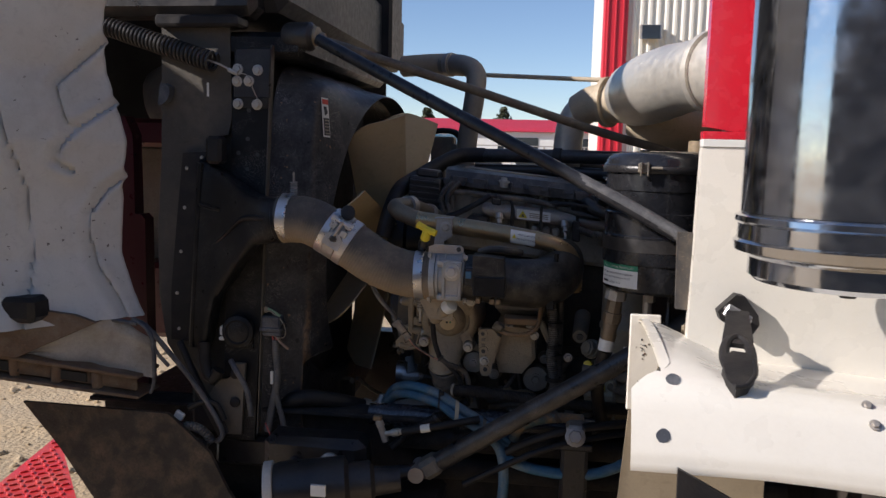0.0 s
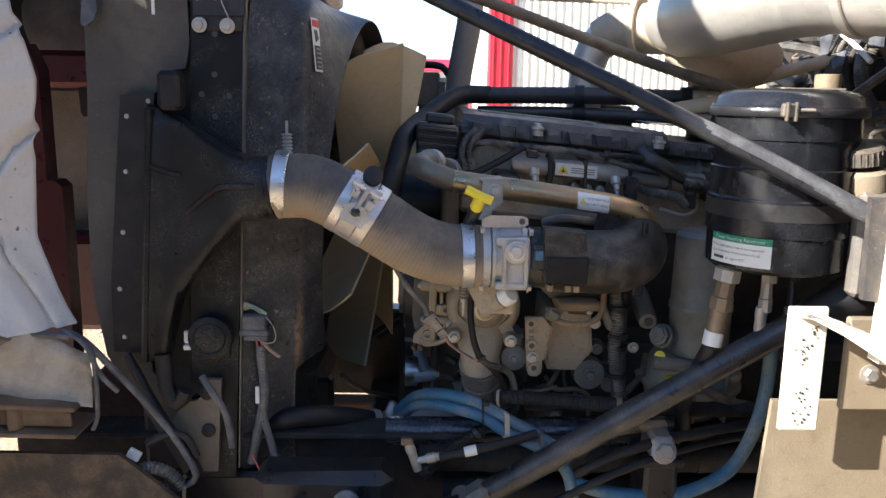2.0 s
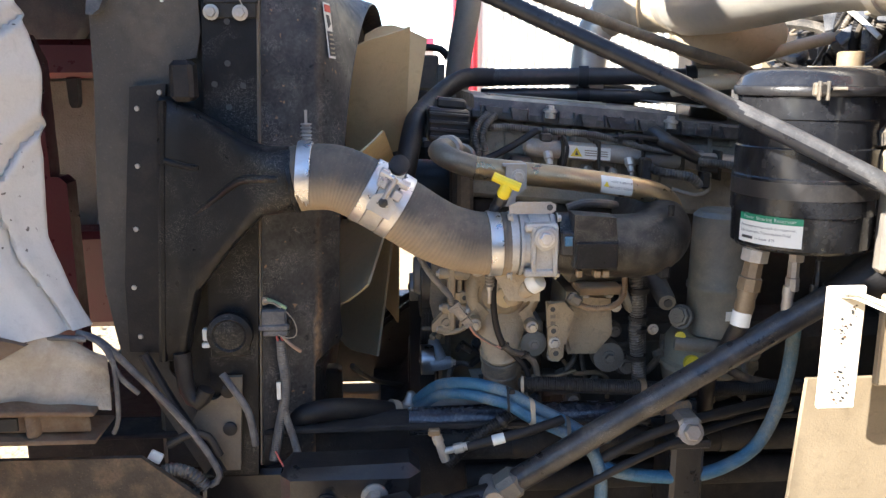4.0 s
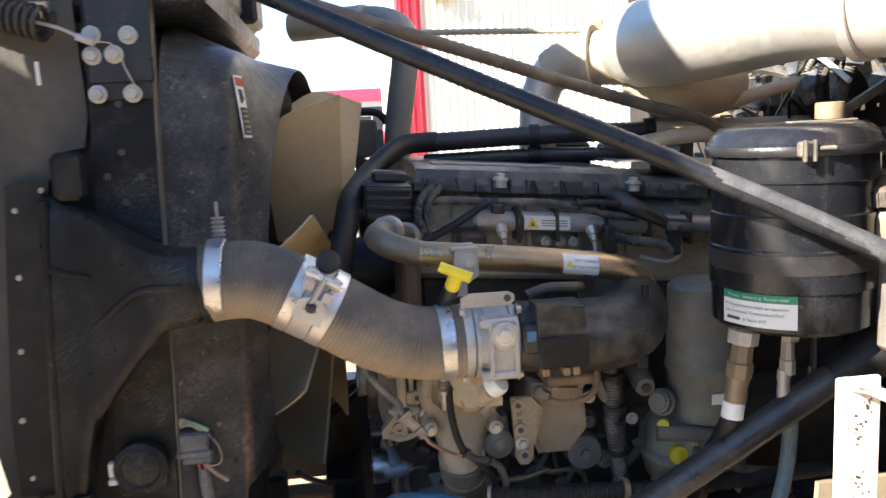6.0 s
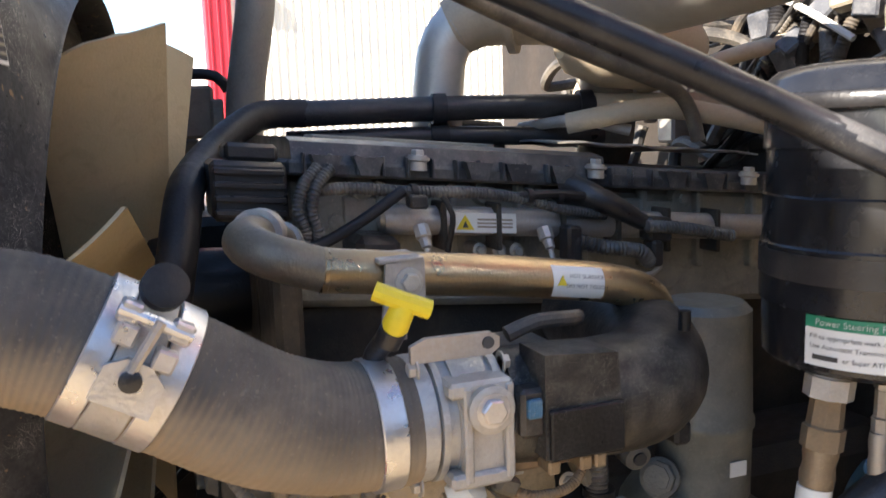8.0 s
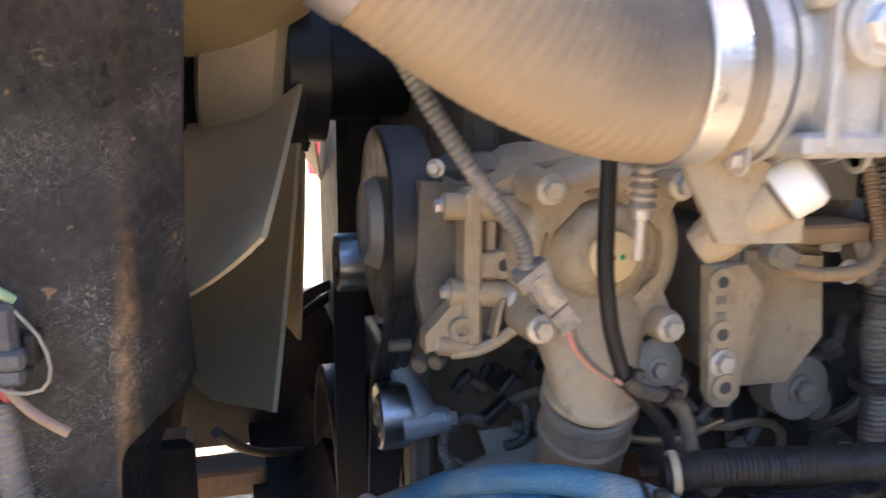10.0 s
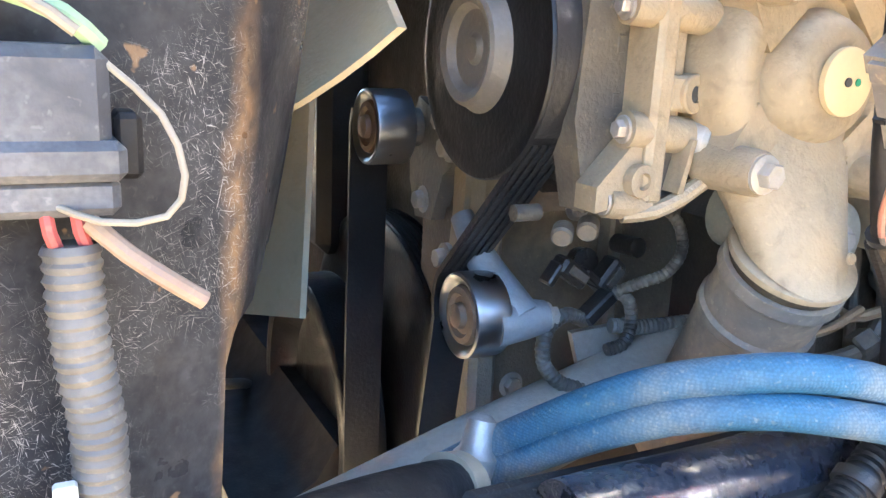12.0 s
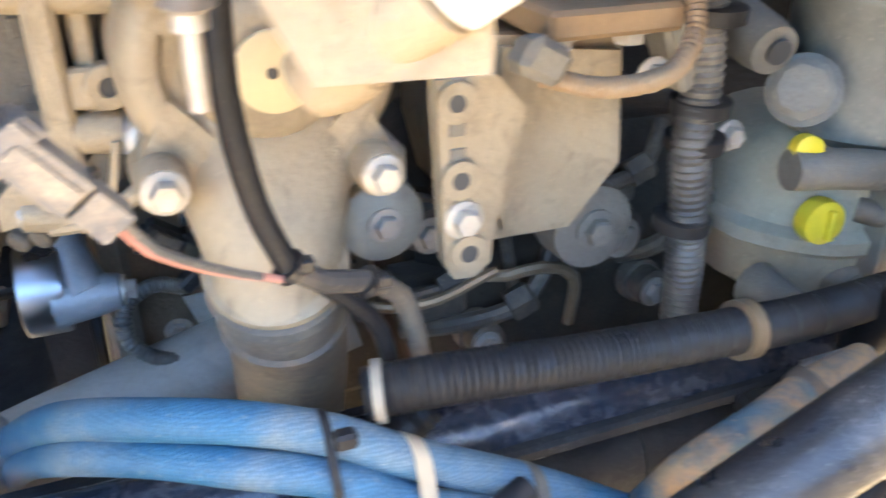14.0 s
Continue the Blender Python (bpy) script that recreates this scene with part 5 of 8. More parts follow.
part("clamp", Shape().lathe((-0.083, 2.31, 1.530), (-0.4, -0.9, 0.05), [(-0.010, 0.022), (-0.010, 0.028), (-0.006, 0.026), (0.006, 0.026), (0.010, 0.028), (0.010, 0.022)], 28), DULL_STEEL, egr)
part("clamp", Shape().lathe((-0.045, 2.41, 1.505), (-0.42, -0.85, 0.25), [(-0.006, 0.022), (-0.006, 0.027), (0.006, 0.027), (0.006, 0.022)], 28), DULL_STEEL, egr)
part("bracket", Shape().prism([(0.005, 1.437), (0.012, 1.512), (0.05, 1.512), (0.05, 1.470), (0.030, 1.455), (0.030, 1.437)], 2.168, 0.005).box(0.006, 0.05, 2.168, 2.225, 1.510, 1.515, 0.001), DULL_STEEL, egr)
part("bolt", Shape().bolt((0.034, 2.168, 1.492), (0, -1, 0), 0.0095, 0.009), ZINC, egr)
sticker2 = thing("pipe_label", (0.22, 2.175, 1.48), "white hot-surface label wrapped on the pipe", "label")
rows = []
for i in range(9):
    a = radians(-48 + 96 * i / 8)
    rows.append([(x, 2.20 - 0.0222 * math.cos(a), 1.484 - (x - 0.13) * 0.145 + 0.0222 * math.sin(a)) for x in (0.192, 0.212, 0.232, 0.252)])
part("sheet", Shape().sheet(rows), LABEL_WHITE, sticker2)
PIPE_TEXT = (("HOT SURFACE", 13), ("DO NOT TOUCH", -14))
part("mark", Shape().prism([(0.196, 1.471), (0.207, 1.4695), (0.202, 1.481)], 2.1765, 0.0006), YELLOW, sticker2)

# dipstick
dip = thing("oil_dipstick", (0.0, 2.09, 1.44), "yellow plastic oil dipstick handle", "dipstick")
part("tube", tube([(-0.02, 2.15, 1.36), (-0.018, 2.125, 1.43), (-0.008, 2.098, 1.462)], 0.010, 12), BLACK_PAINT, dip)
part("collar", Shape().lathe((-0.010, 2.10, 1.455), (0.3, -0.4, 0.8), [(0, 0.012), (0.014, 0.012), (0.016, 0.009)], 14), BLACK_PAINT, dip)
part("grip", Shape().lathe((-0.007, 2.094, 1.464), (0.3, -0.35, 0.85), [(0, 0.008), (0.008, 0.012), (0.024, 0.011), (0.03, 0.008)], 14)
     .sweep([(-0.022, 2.09, 1.503), (-0.002, 2.084, 1.494), (0.023, 2.08, 1.484)], 0.0085, 10), YELLOW, dip)

# intake throttle valve
valve = thing("intake_throttle", (0.05, 2.11, 1.32), "cast aluminium intake throttle valve", "valve")
VY, VZ = 2.118, 1.379
part("inlet_flange", Shape().lathe((0.004, VY, VZ), (1, 0, 0), [(0, 0.050), (0.0, 0.054), (0.006, 0.057), (0.018, 0.057), (0.020, 0.052)], 40), VALVE_CAST, valve)
body = Shape().lathe((0.02, VY, VZ), (1, 0, 0), [(0, 0.051), (0.01, 0.055), (0.06, 0.055), (0.072, 0.051)], 40)
part("body", body, VALVE_CAST, valve)
for x in (0.024, 0.040, 0.078):
    part("rib_ring", Shape().lathe((x, VY, VZ), (1, 0, 0), [(0, 0.050), (0.001, 0.0585), (0.007, 0.0585), (0.008, 0.050)], 40), VALVE_CAST, valve)
for z0, z1 in ((0.030, 0.044), (-0.050, -0.036)):
    part("cross_bar", Shape().box(0.030, 0.088, VY - 0.060, VY - 0.02, VZ + z0, VZ + z1, 0.004), VALVE_CAST, valve)
for x0, x1 in ((0.042, 0.050), (0.080, 0.088)):
    part("upright_bar", Shape().box(x0, x1, VY - 0.062, VY - 0.03, VZ - 0.045, VZ + 0.04, 0.003), VALVE_CAST, valve)
part("web_plate", Shape().box(0.048, 0.082, VY - 0.056, VY - 0.03, VZ - 0.040, VZ + 0.034, 0.003), VALVE_CAST, valve)
part("shaft_boss", Shape().lathe((0.065, VY - 0.045, VZ + 0.020), (0, -1, 0), [(0, 0.021), (0.022, 0.021), (0.024, 0.018), (0.024, 0.014)], 28), VALVE_CAST, valve)
part("boss_bolt", Shape().bolt((0.065, VY - 0.067, VZ + 0.020), (0, -1, 0), 0.0115, 0.008), STEEL, valve)
for x, z in ((0.012, 0.052), (0.09, 0.048), (0.012, -0.052), (0.09, -0.052)):
    part("flange_bolt", Shape().bolt((x, VY - 0.028, VZ + z), (1 if x > 0.05 else -1, 0, 0), 0.007, 0.008), ZINC, valve)
part("top_bracket", Shape().prism([(0.006, 1.437), (0.006, 1.452), (0.020, 1.458), (0.080, 1.457), (0.088, 1.452), (0.088, 1.443), (0.080, 1.437)], 2.085, 0.006), DULL_STEEL, valve)
part("bracket_hole", Shape().lathe((0.077, 2.0845, 1.448), (0, -1, 0), [(-0.002, 0.0055), (0.001, 0.0055)], 14), INK, valve)
part("sensor_plate", Shape().prism([(-0.018, 1.325), (0.035, 1.325), (0.066, 1.312), (0.066, 1.274), (0.008, 1.276)], 2.10, 0.006), CAST, valve)
part("sensor", Shape().lathe((0.020, 2.125, 1.274), (0.62, -0.5, 0.62), [(-0.01, 0.012), (0.0, 0.0155), (0.012, 0.0155), (0.013, 0.0145), (0.024, 0.0145), (0.025, 0.0155), (0.045, 0.0165), (0.047, 0.012)], 24), CAST, valve)
part("sensor_cap", Shape().lathe((0.050, 2.101, 1.304), (0.62, -0.5, 0.62), [(0, 0.0175), (0.016, 0.0185), (0.021, 0.016), (0.023, 0.008)], 24), LABEL_WHITE, valve, "white plastic sensor cap")

pipe = thing("intake_pipe", (0.22, 2.12, 1.32), "black plastic intake pipe with a moulded module", "pipe")
part("pipe", Shape().sweep([(0.092, VY, VZ), (0.15, 2.118, 1.375), (0.21, 2.12, 1.370), (0.265, 2.132, 1.370), (0.300, 2.165, 1.378), (0.315, 2.22, 1.39), (0.318, 2.34, 1.40)], lambda s, w: 0.0545 + 0.004 * min(1.0, s / 0.15), 40), PIPE_PLASTIC, pipe)
part("module", Shape().prism([(0.114, 1.346), (0.190, 1.342), (0.190, 1.388), (0.186, 1.434), (0.114, 1.440)], 2.050, 0.05), PIPE_PLASTIC, pipe)
part("module_lid", Shape().box(0.117, 0.190, 2.044, 2.051, 1.346, 1.391, 0.003), HORN_PLASTIC, pipe)
part("connector", Shape().box(0.094, 0.120, 2.055, 2.085, 1.365, 1.410, 0.004), BLACK_PAINT, pipe)
part("connector_tab", Shape().box(0.098, 0.112, 2.050, 2.056, 1.385, 1.402, 0.002), BLUE_HOSE, pipe, "blue plastic connector lock")
for x, z in ((0.128, 1.334), (0.16, 1.333), (0.175, 1.333)):
    part("clip", Shape().box(x - 0.006, x + 0.006, 2.06, 2.085, z - 0.008, z + 0.006, 0.002), BROWN_METAL, pipe)
part("nipple", Shape().lathe((0.305, 2.115, 1.425), (0, 0, 1), [(0, 0.006), (0.02, 0.006)], 10), BLACK_PLASTIC, pipe)
part("foot_lug", Shape().box(0.285, 0.305, 2.10, 2.13, 1.31, 1.335, 0.004), BLACK_PLASTIC, pipe)
part("upper_hose", tube([(0.12, 2.14, 1.437), (0.15, 2.14, 1.446), (0.19, 2.15, 1.443), (0.22, 2.18, 1.435)], 0.008, 10), RUBBER_GREY, pipe)

# coolant pump
PC = Vector((0.031, 2.28, 1.232))
HOSE_TAN = surface("dusty_outlet_hose", (0.16, 0.14, 0.12), 0.6, dust=(0.40, 0.32, 0.22), dusty=0.7, dust_size=0.05)
# casting tone darkened for the shade on the bearing body
CAST_DIM = surface("dim_casting", (0.17, 0.15, 0.12), 0.55, 0.2, dust=(0.36, 0.29, 0.19), dusty=0.6, dust_size=0.06, bump=0.3)
pump = thing("coolant_pump", (0.02, 2.3, 1.1), "sandy cast aluminium coolant pump cover", "coolant pump")
part("housing", Shape().lathe((PC.x, 2.445, PC.z), (0, -1, 0), [(0, 0.086), (0.09, 0.080), (0.128, 0.077), (0.138, 0.075), (0.145, 0.070), (0.148, 0.062), (0.1465, 0.056), (0.139, 0.052), (0.1385, 0.045), (0.149, 0.041), (0.157, 0.036), (0.161, 0.028), (0.161, 0.0)], 64), CAST, pump)
part("bearing_body", rough_up(Shape().lathe((-0.092, 2.440, 1.236), (1, -0.04, 0), [(0, 0.040), (0.004, 0.062), (0.03, 0.066), (0.05, 0.074), (0.10, 0.082)], 48), 0.002, 0.03), CAST_DIM, pump, "shaded cast bearing body")
part("top_flange", rough_up(Shape().prism([(-0.060, 1.285), (-0.020, 1.306), (0.03, 1.313), (0.085, 1.306), (0.105, 1.285), (0.08, 1.265), (-0.03, 1.265)], 2.335, 0.10), 0.002, 0.03), CAST, pump)
part("face_disc", Shape().lathe((PC.x, 2.2825, PC.z), (0, -1, 0), [(0, 0.0215), (0.004, 0.0215), (0.005, 0.020)], 40), surface("pale_plug", (0.62, 0.50, 0.30), 0.5, 0.1, vary=0.08, bump=0.05), pump, "pale tan pressed disc")
part("disc_dimple", Shape().lathe((PC.x - 0.002, 2.2772, PC.z), (0, -1, 0), [(0, 0.003), (0.0008, 0.003)], 10), INK, pump)
part("green_dot", Shape().lathe((PC.x + 0.007, 2.2772, PC.z), (0, -1, 0), [(0, 0.0025), (0.0006, 0.0025)], 10), LABEL_GREEN, pump)
rows = []
for i in range(19):
    u = i / 18
    half = 0.036 * (1 - u) ** 1.2 + 0.0375
    deep = 0.044 - 0.007 * u
    rows.append([(PC.x - 0.008 * u + half * math.cos(a), 2.345 - 0.052 * u + deep * math.sin(a), 1.212 - 0.094 * u + 0.022 * u * math.sin(a)) for a in (2 * math.pi * k / 36 for k in range(37))])
part("outlet_neck", Shape().sheet(rows), CAST, pump, sharp=50)
OUT = Vector((0.12, 0.50, -0.86)).normalized()
OUT_AT = Vector((PC.x - 0.008, 2.292, 1.119))
part("outlet_ring", Shape().lathe(OUT_AT, OUT, [(-0.002, 0.036), (0.0, 0.0425), (0.004, 0.0430), (0.006, 0.039)], 44), CAST, pump)
part("ring_gap", Shape().lathe(OUT_AT + OUT * 0.006, OUT, [(0, 0.0385), (0.006, 0.039)], 40), BLOCK_DARK, pump)
part("hose_mouth", Shape().lathe(OUT_AT + OUT * 0.012, OUT, [(0, 0.036), (0.001, 0.0425), (0.010, 0.0435), (0.013, 0.0405)], 44), HOSE_TAN, pump)
part("neck_dimple", Shape().lathe((0.040, 2.263, 1.122), (0, -1, 0.2), [(0, 0.004), (0.002, 0.0035)], 14), CAST, pump)
for lx, lz in ((-0.026, 1.289), (-0.031, 1.176), (0.086, 1.168), (0.090, 1.290)):
    part("bolt_lug", Shape().lathe((lx, 2.325, lz), (0, -1, 0), [(0, 0.0165), (0.030, 0.0150), (0.043, 0.0145), (0.046, 0.013)], 22), CAST, pump)
    to_hub = Vector((PC.x - lx, PC.z - lz)).normalized()
    side_way = Vector((-to_hub.y, to_hub.x))
    ear = [Vector((lx, lz)) + side_way * 0.015, Vector((lx, lz)) - side_way * 0.015, Vector((lx, lz)) + to_hub * 0.035 - side_way * 0.024, Vector((lx, lz)) + to_hub * 0.035 + side_way * 0.024]
    part("lug_web", Shape().prism(ear, 2.298, 0.05), CAST, pump)
    part("bolt", Shape().bolt((lx, 2.279, lz), (0, -1, 0), 0.0085, 0.011), ZINC, pump)
part("outlet_hose", tube([OUT_AT + OUT * 0.014, OUT_AT + OUT * 0.04, OUT_AT + OUT * 0.075, OUT_AT + OUT * 0.11 + Vector((0, 0, -0.006)), (0.04, 2.39, 0.93)], 0.0400, 36), HOSE_TAN, pump, "dusty tan-grey outlet hose")
part("hose_bead", Shape().lathe(OUT_AT + OUT * 0.060, OUT, [(-0.006, 0.0400), (-0.003, 0.0425), (0.003, 0.0425), (0.006, 0.0400)], 40), HOSE_TAN, pump)


def letters(text, size, at, axes, material, parent, name="lettering", depth=0.0004):
    """Raised letters in the built-in font, as a mesh part."""
    curve = bpy.data.curves.new(name, "FONT")
    curve.body, curve.size, curve.extrude, curve.align_x = text, size, depth, "CENTER"
    temp = bpy.data.objects.new(name, curve)
    scene.collection.objects.link(temp)
    bpy.context.view_layer.update()
    me = bpy.data.meshes.new_from_object(temp.evaluated_get(bpy.context.evaluated_depsgraph_get()))
    bpy.data.objects.remove(temp)
    right, up = Vector(axes[0]).normalized(), Vector(axes[1]).normalized()
    out = right.cross(up)
    m = Matrix((right, up, out)).transposed().to_4x4()
    me.transform(Matrix.Translation(at) @ m)
    me.materials.clear()
    me.materials.append(material)
    ob = new(name, me)
    ob.parent = parent
    if parent.data is None:
        ob.matrix_parent_inverse = Matrix.Translation(-Vector(parent.location))
    return ob


letters("A 472 200 02 15", 0.0095, (0.034, 2.2955, 1.174), ((1, 0, 0.08), (0, 0, 1)), CAST, pump)

CHALK = surface("red_chalk", (0.26, 0.075, 0.075), 0.9, dust=(0.10, 0.09, 0.08), dusty=0.8, dust_size=0.008)


def on_sleeve(x, z):
    mid_z = 1.417 - 0.56 * (x + 0.14) if x < -0.10 else 1.395 - 0.25 * (x + 0.10)
    return (x, 2.110 - math.sqrt(max(0.0, 0.0604 ** 2 - ((z - mid_z) * 0.95) ** 2)), z)


def chalk_four(x, z, w, h):
    """A figure four in chalk strokes, lying on the sleeve."""
    marks = Shape()
    for (xa, za), (xb, zb) in (((0, 1), (0.02, 0.42)), ((0.0, 0.45), (0.95, 0.30)), ((0.78, 0.62), (0.84, -0.05))):
        rows = []
        for k in range(9):
            f = k / 8
            px, pz = x + (xa + (xb - xa) * f) * w, z + (za + (zb - za) * f) * h
            dx, dz = ((0.0013, 0.0) if xa > xb - 0.3 else (0.0, 0.0013))
            rows.append([on_sleeve(px - dx, pz - dz), on_sleeve(px + dx, pz + dz)])
        marks.sheet(rows)
    return part("chalk_mark", marks, CHALK, hose, "faded red chalk figure")


chalk_four(-0.152, 1.425, 0.013, 0.028)
chalk_four(-0.131, 1.420, 0.011, 0.018)

for words, turn_by in PIPE_TEXT:
    ob = letters(words, 0.0062, (0.231, 0, 0), ((1, 0, 0), (0, 0, 1)), INK, sticker2, "lettering", 0.0001)
    for v in ob.data.vertices:
        a = radians(turn_by) + v.co.z / 0.0226
        v.co = (v.co.x, 2.20 - 0.0226 * math.cos(a), 1.484 - (v.co.x - 0.13) * 0.145 + 0.0226 * math.sin(a))

# oil cooler casting and its drilled bracket
cooler = thing("oil_cooler_housing", (0.21, 2.34, 1.1), "sandy cast oil cooler housing", "housing")
part("casting", rough_up(Shape().prism([(0.160, 1.235), (0.255, 1.225), (0.262, 1.140), (0.228, 1.098), (0.168, 1.100), (0.155, 1.150)], 2.305, 0.14), 0.002, 0.05), CAST, cooler)
part("face", Shape().prism([(0.168, 1.228), (0.250, 1.219), (0.255, 1.143), (0.225, 1.106), (0.173, 1.108), (0.163, 1.150)], 2.298, 0.008), CAST, cooler)
part("flange", Shape().box(0.178, 0.268, 2.262, 2.34, 1.237, 1.254, 0.003), surface("brown_gasket_flange", (0.34, 0.22, 0.12), 0.6, 0.1, dust=SAND, dusty=0.5), cooler, "rust-brown flange")
for x in (0.196, 0.245):
    part("flange_bolt", Shape().bolt((x, 2.285, 1.237), (0, 0, -1), 0.010, 0.010), ZINC, cooler)
part("upper_casting", Shape().box(0.15, 0.30, 2.30, 2.45, 1.25, 1.36, 0.02), CAST_DARK, cooler)
arm = thing("drilled_bracket", (0.13, 2.26, 1.1), "pale cast bracket with a row of holes", "bracket")
part("plate", Shape().prism([(0.113, 1.222), (0.150, 1.222), (0.165, 1.205), (0.152, 1.140), (0.150, 1.105), (0.140, 1.096), (0.126, 1.097), (0.120, 1.108)], 2.268, 0.012), CAST, arm)
part("web", Shape().prism([(0.150, 1.215), (0.172, 1.200), (0.156, 1.130), (0.148, 1.130)], 2.272, 0.03), CAST, arm)
for x, z, r in ((0.125, 1.209, 0.0052), (0.128, 1.163, 0.0055), (0.134, 1.115, 0.0058)):
    part("boss", Shape().lathe((x, 2.268, z), (0, -1, 0), [(0, 0.0125), (0.004, 0.012), (0.004, r)], 20), CAST, arm)
    part("hole", Shape().lathe((x, 2.2642, z), (0, -1, 0), [(-0.003, r), (0.0003, r)], 16), INK, arm)
for x, z in ((0.1265, 1.193), (0.127, 1.178), (0.130, 1.149)):
    part("slot", Shape().box(x - 0.005, x + 0.005, 2.2668, 2.27, z - 0.004, z + 0.004, 0.001), CAST_DARK, arm)
part("bolt", Shape().bolt((0.131, 2.268, 1.137), (0, -1, 0), 0.0085, 0.010), ZINC, arm)
part("side_bolt", Shape().bolt((0.258, 2.275, 1.209), (0, -1, 0), 0.008, 0.009), ZINC, cooler)
part("lower_bolt", Shape().lathe((0.264, 2.36, 1.079), (0, -1, 0), [(0, 0.035), (0.03, 0.033), (0.032, 0.02)], 24).bolt((0.264, 2.328, 1.079), (0, -1, 0), 0.011, 0.012), CAST_DARK, cooler)
PALE_DRAIN = surface("grey_green_casting", (0.30, 0.30, 0.26), 0.55, 0.2, dust=(0.44, 0.38, 0.28), dusty=0.5, dust_size=0.05, bump=0.2)
small = thing("oil_drain_housing", (0.10, 2.34, 1.08), "grey cast drain boss under the bracket", "housing")
part("body", Shape().lathe((0.098, 2.42, 1.118), (0, -1, 0), [(0, 0.03), (0.10, 0.028), (0.105, 0.02)], 24), PALE_DRAIN, small)
part("arm", Shape().box(0.075, 0.12, 2.33, 2.42, 1.125, 1.165, 0.006), PALE_DRAIN, small)
part("bolt", Shape().bolt((0.098, 2.315, 1.118), (0, -1, 0), 0.008, 0.008), DULL_STEEL, small)

# crank case plug and fittings in the shade below
case = thing("fuel_pump", (0.33, 2.42, 0.95), "dark fuel pump below the housing", "pump")
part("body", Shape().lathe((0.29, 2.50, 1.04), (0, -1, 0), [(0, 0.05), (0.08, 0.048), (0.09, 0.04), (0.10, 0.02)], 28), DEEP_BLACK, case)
for k in range(5):
    a = 2 * math.pi * k / 5
    part("bolt", Shape().bolt((0.29 + 0.042 * math.cos(a), 2.42, 1.04 + 0.042 * math.sin(a)), (0, -1, 0), 0.006, 0.007), DULL_STEEL, case)
part("fuel_line", tube([(0.18, 2.40, 1.05), (0.20, 2.37, 1.03), (0.24, 2.36, 1.035), (0.27, 2.36, 1.02), (0.275, 2.37, 0.97)], 0.005, 8), BROWN_METAL, case)
part("fuel_line", tube([(0.05, 2.40, 1.05), (0.09, 2.36, 1.035), (0.14, 2.35, 1.03), (0.20, 2.36, 1.04)], 0.004, 8), BROWN_METAL, case)
plug = thing("core_bolt", (0.085, 2.36, 1.05), "large dark hexagon plug on the block", "bolt")
part("head", Shape().bolt((0.085, 2.39, 1.05), (0, -1, 0), 0.016, 0.016), BLOCK_DARK, plug)
boss = thing("tubular_boss", (0.372, 2.30, 1.19), "dark cast tubular boss with a rusty bore", "boss")
part("tube", Shape().lathe((0.385, 2.43, 1.235), (-0.08, -0.95, -0.2), [(0, 0.022), (0.12, 0.020), (0.135, 0.0175)], 24), CAST_DARK, boss)
part("bore", Shape().lathe((0.3745, 2.296, 1.2075), (-0.08, -0.95, -0.2), [(0, 0.009), (0.003, 0.009)], 16), INK, boss)

# upright wiring conduit
harness = thing("wiring_conduit", (0.31, 2.29, 1.0), "dusty corrugated wiring conduit bound with tape", "wiring")
part("conduit", Shape().sweep([(0.285, 2.31, 1.36), (0.300, 2.295, 1.28), (0.306, 2.287, 1.20), (0.303, 2.284, 1.155), (0.312, 2.285, 1.09), (0.322, 2.29, 1.00)], ribbed(0.0145, 0.13, 0.0055), 16, 0.0018), CONDUIT, harness)
part("conduit", Shape().sweep([(0.322, 2.31, 1.33), (0.322, 2.305, 1.24), (0.322, 2.30, 1.17), (0.326, 2.30, 1.08), (0.335, 2.31, 1.0)], ribbed(0.0095, 0.13, 0.005), 12, 0.0018), CONDUIT, harness)
for z in (1.245, 1.185, 1.16, 1.10):
    part("tape", Shape().lathe((0.310, 2.289, z), (0, 0.05, -1), [(0, 0.019), (0.001, 0.0205), (0.010, 0.0205), (0.011, 0.019)], 18), RUBBER, harness)
part("sensor_lead", Shape().sweep([(0.17, 2.255, 1.222), (0.20, 2.235, 1.218), (0.24, 2.235, 1.222), (0.265, 2.25, 1.24), (0.272, 2.27, 1.28), (0.275, 2.29, 1.33)], ribbed(0.0065, 0.15, 0.004), 10, 0.0014), surface("brown_conduit", (0.22, 0.14, 0.08), 0.6, dust=SAND, dusty=0.5), harness, "brown corrugated sensor lead")
part("sensor_plug", rough_up(Shape().box(0.152, 0.180, 2.238, 2.262, 1.222, 1.244, 0.006, pose(0, 0, 0, 0, 30, 0)), 0.003, 0.02), CAST_DARK, harness)
part("side_clip", Shape().box(0.275, 0.292, 2.28, 2.31, 1.19, 1.25, 0.004, pose(0, 0, 0, 0, -25, 0)), CAST_DARK, harness)
part("clip_bolt", Shape().bolt((0.346, 2.298, 1.151), (0, -1, 0), 0.008, 0.01), ZINC, harness)

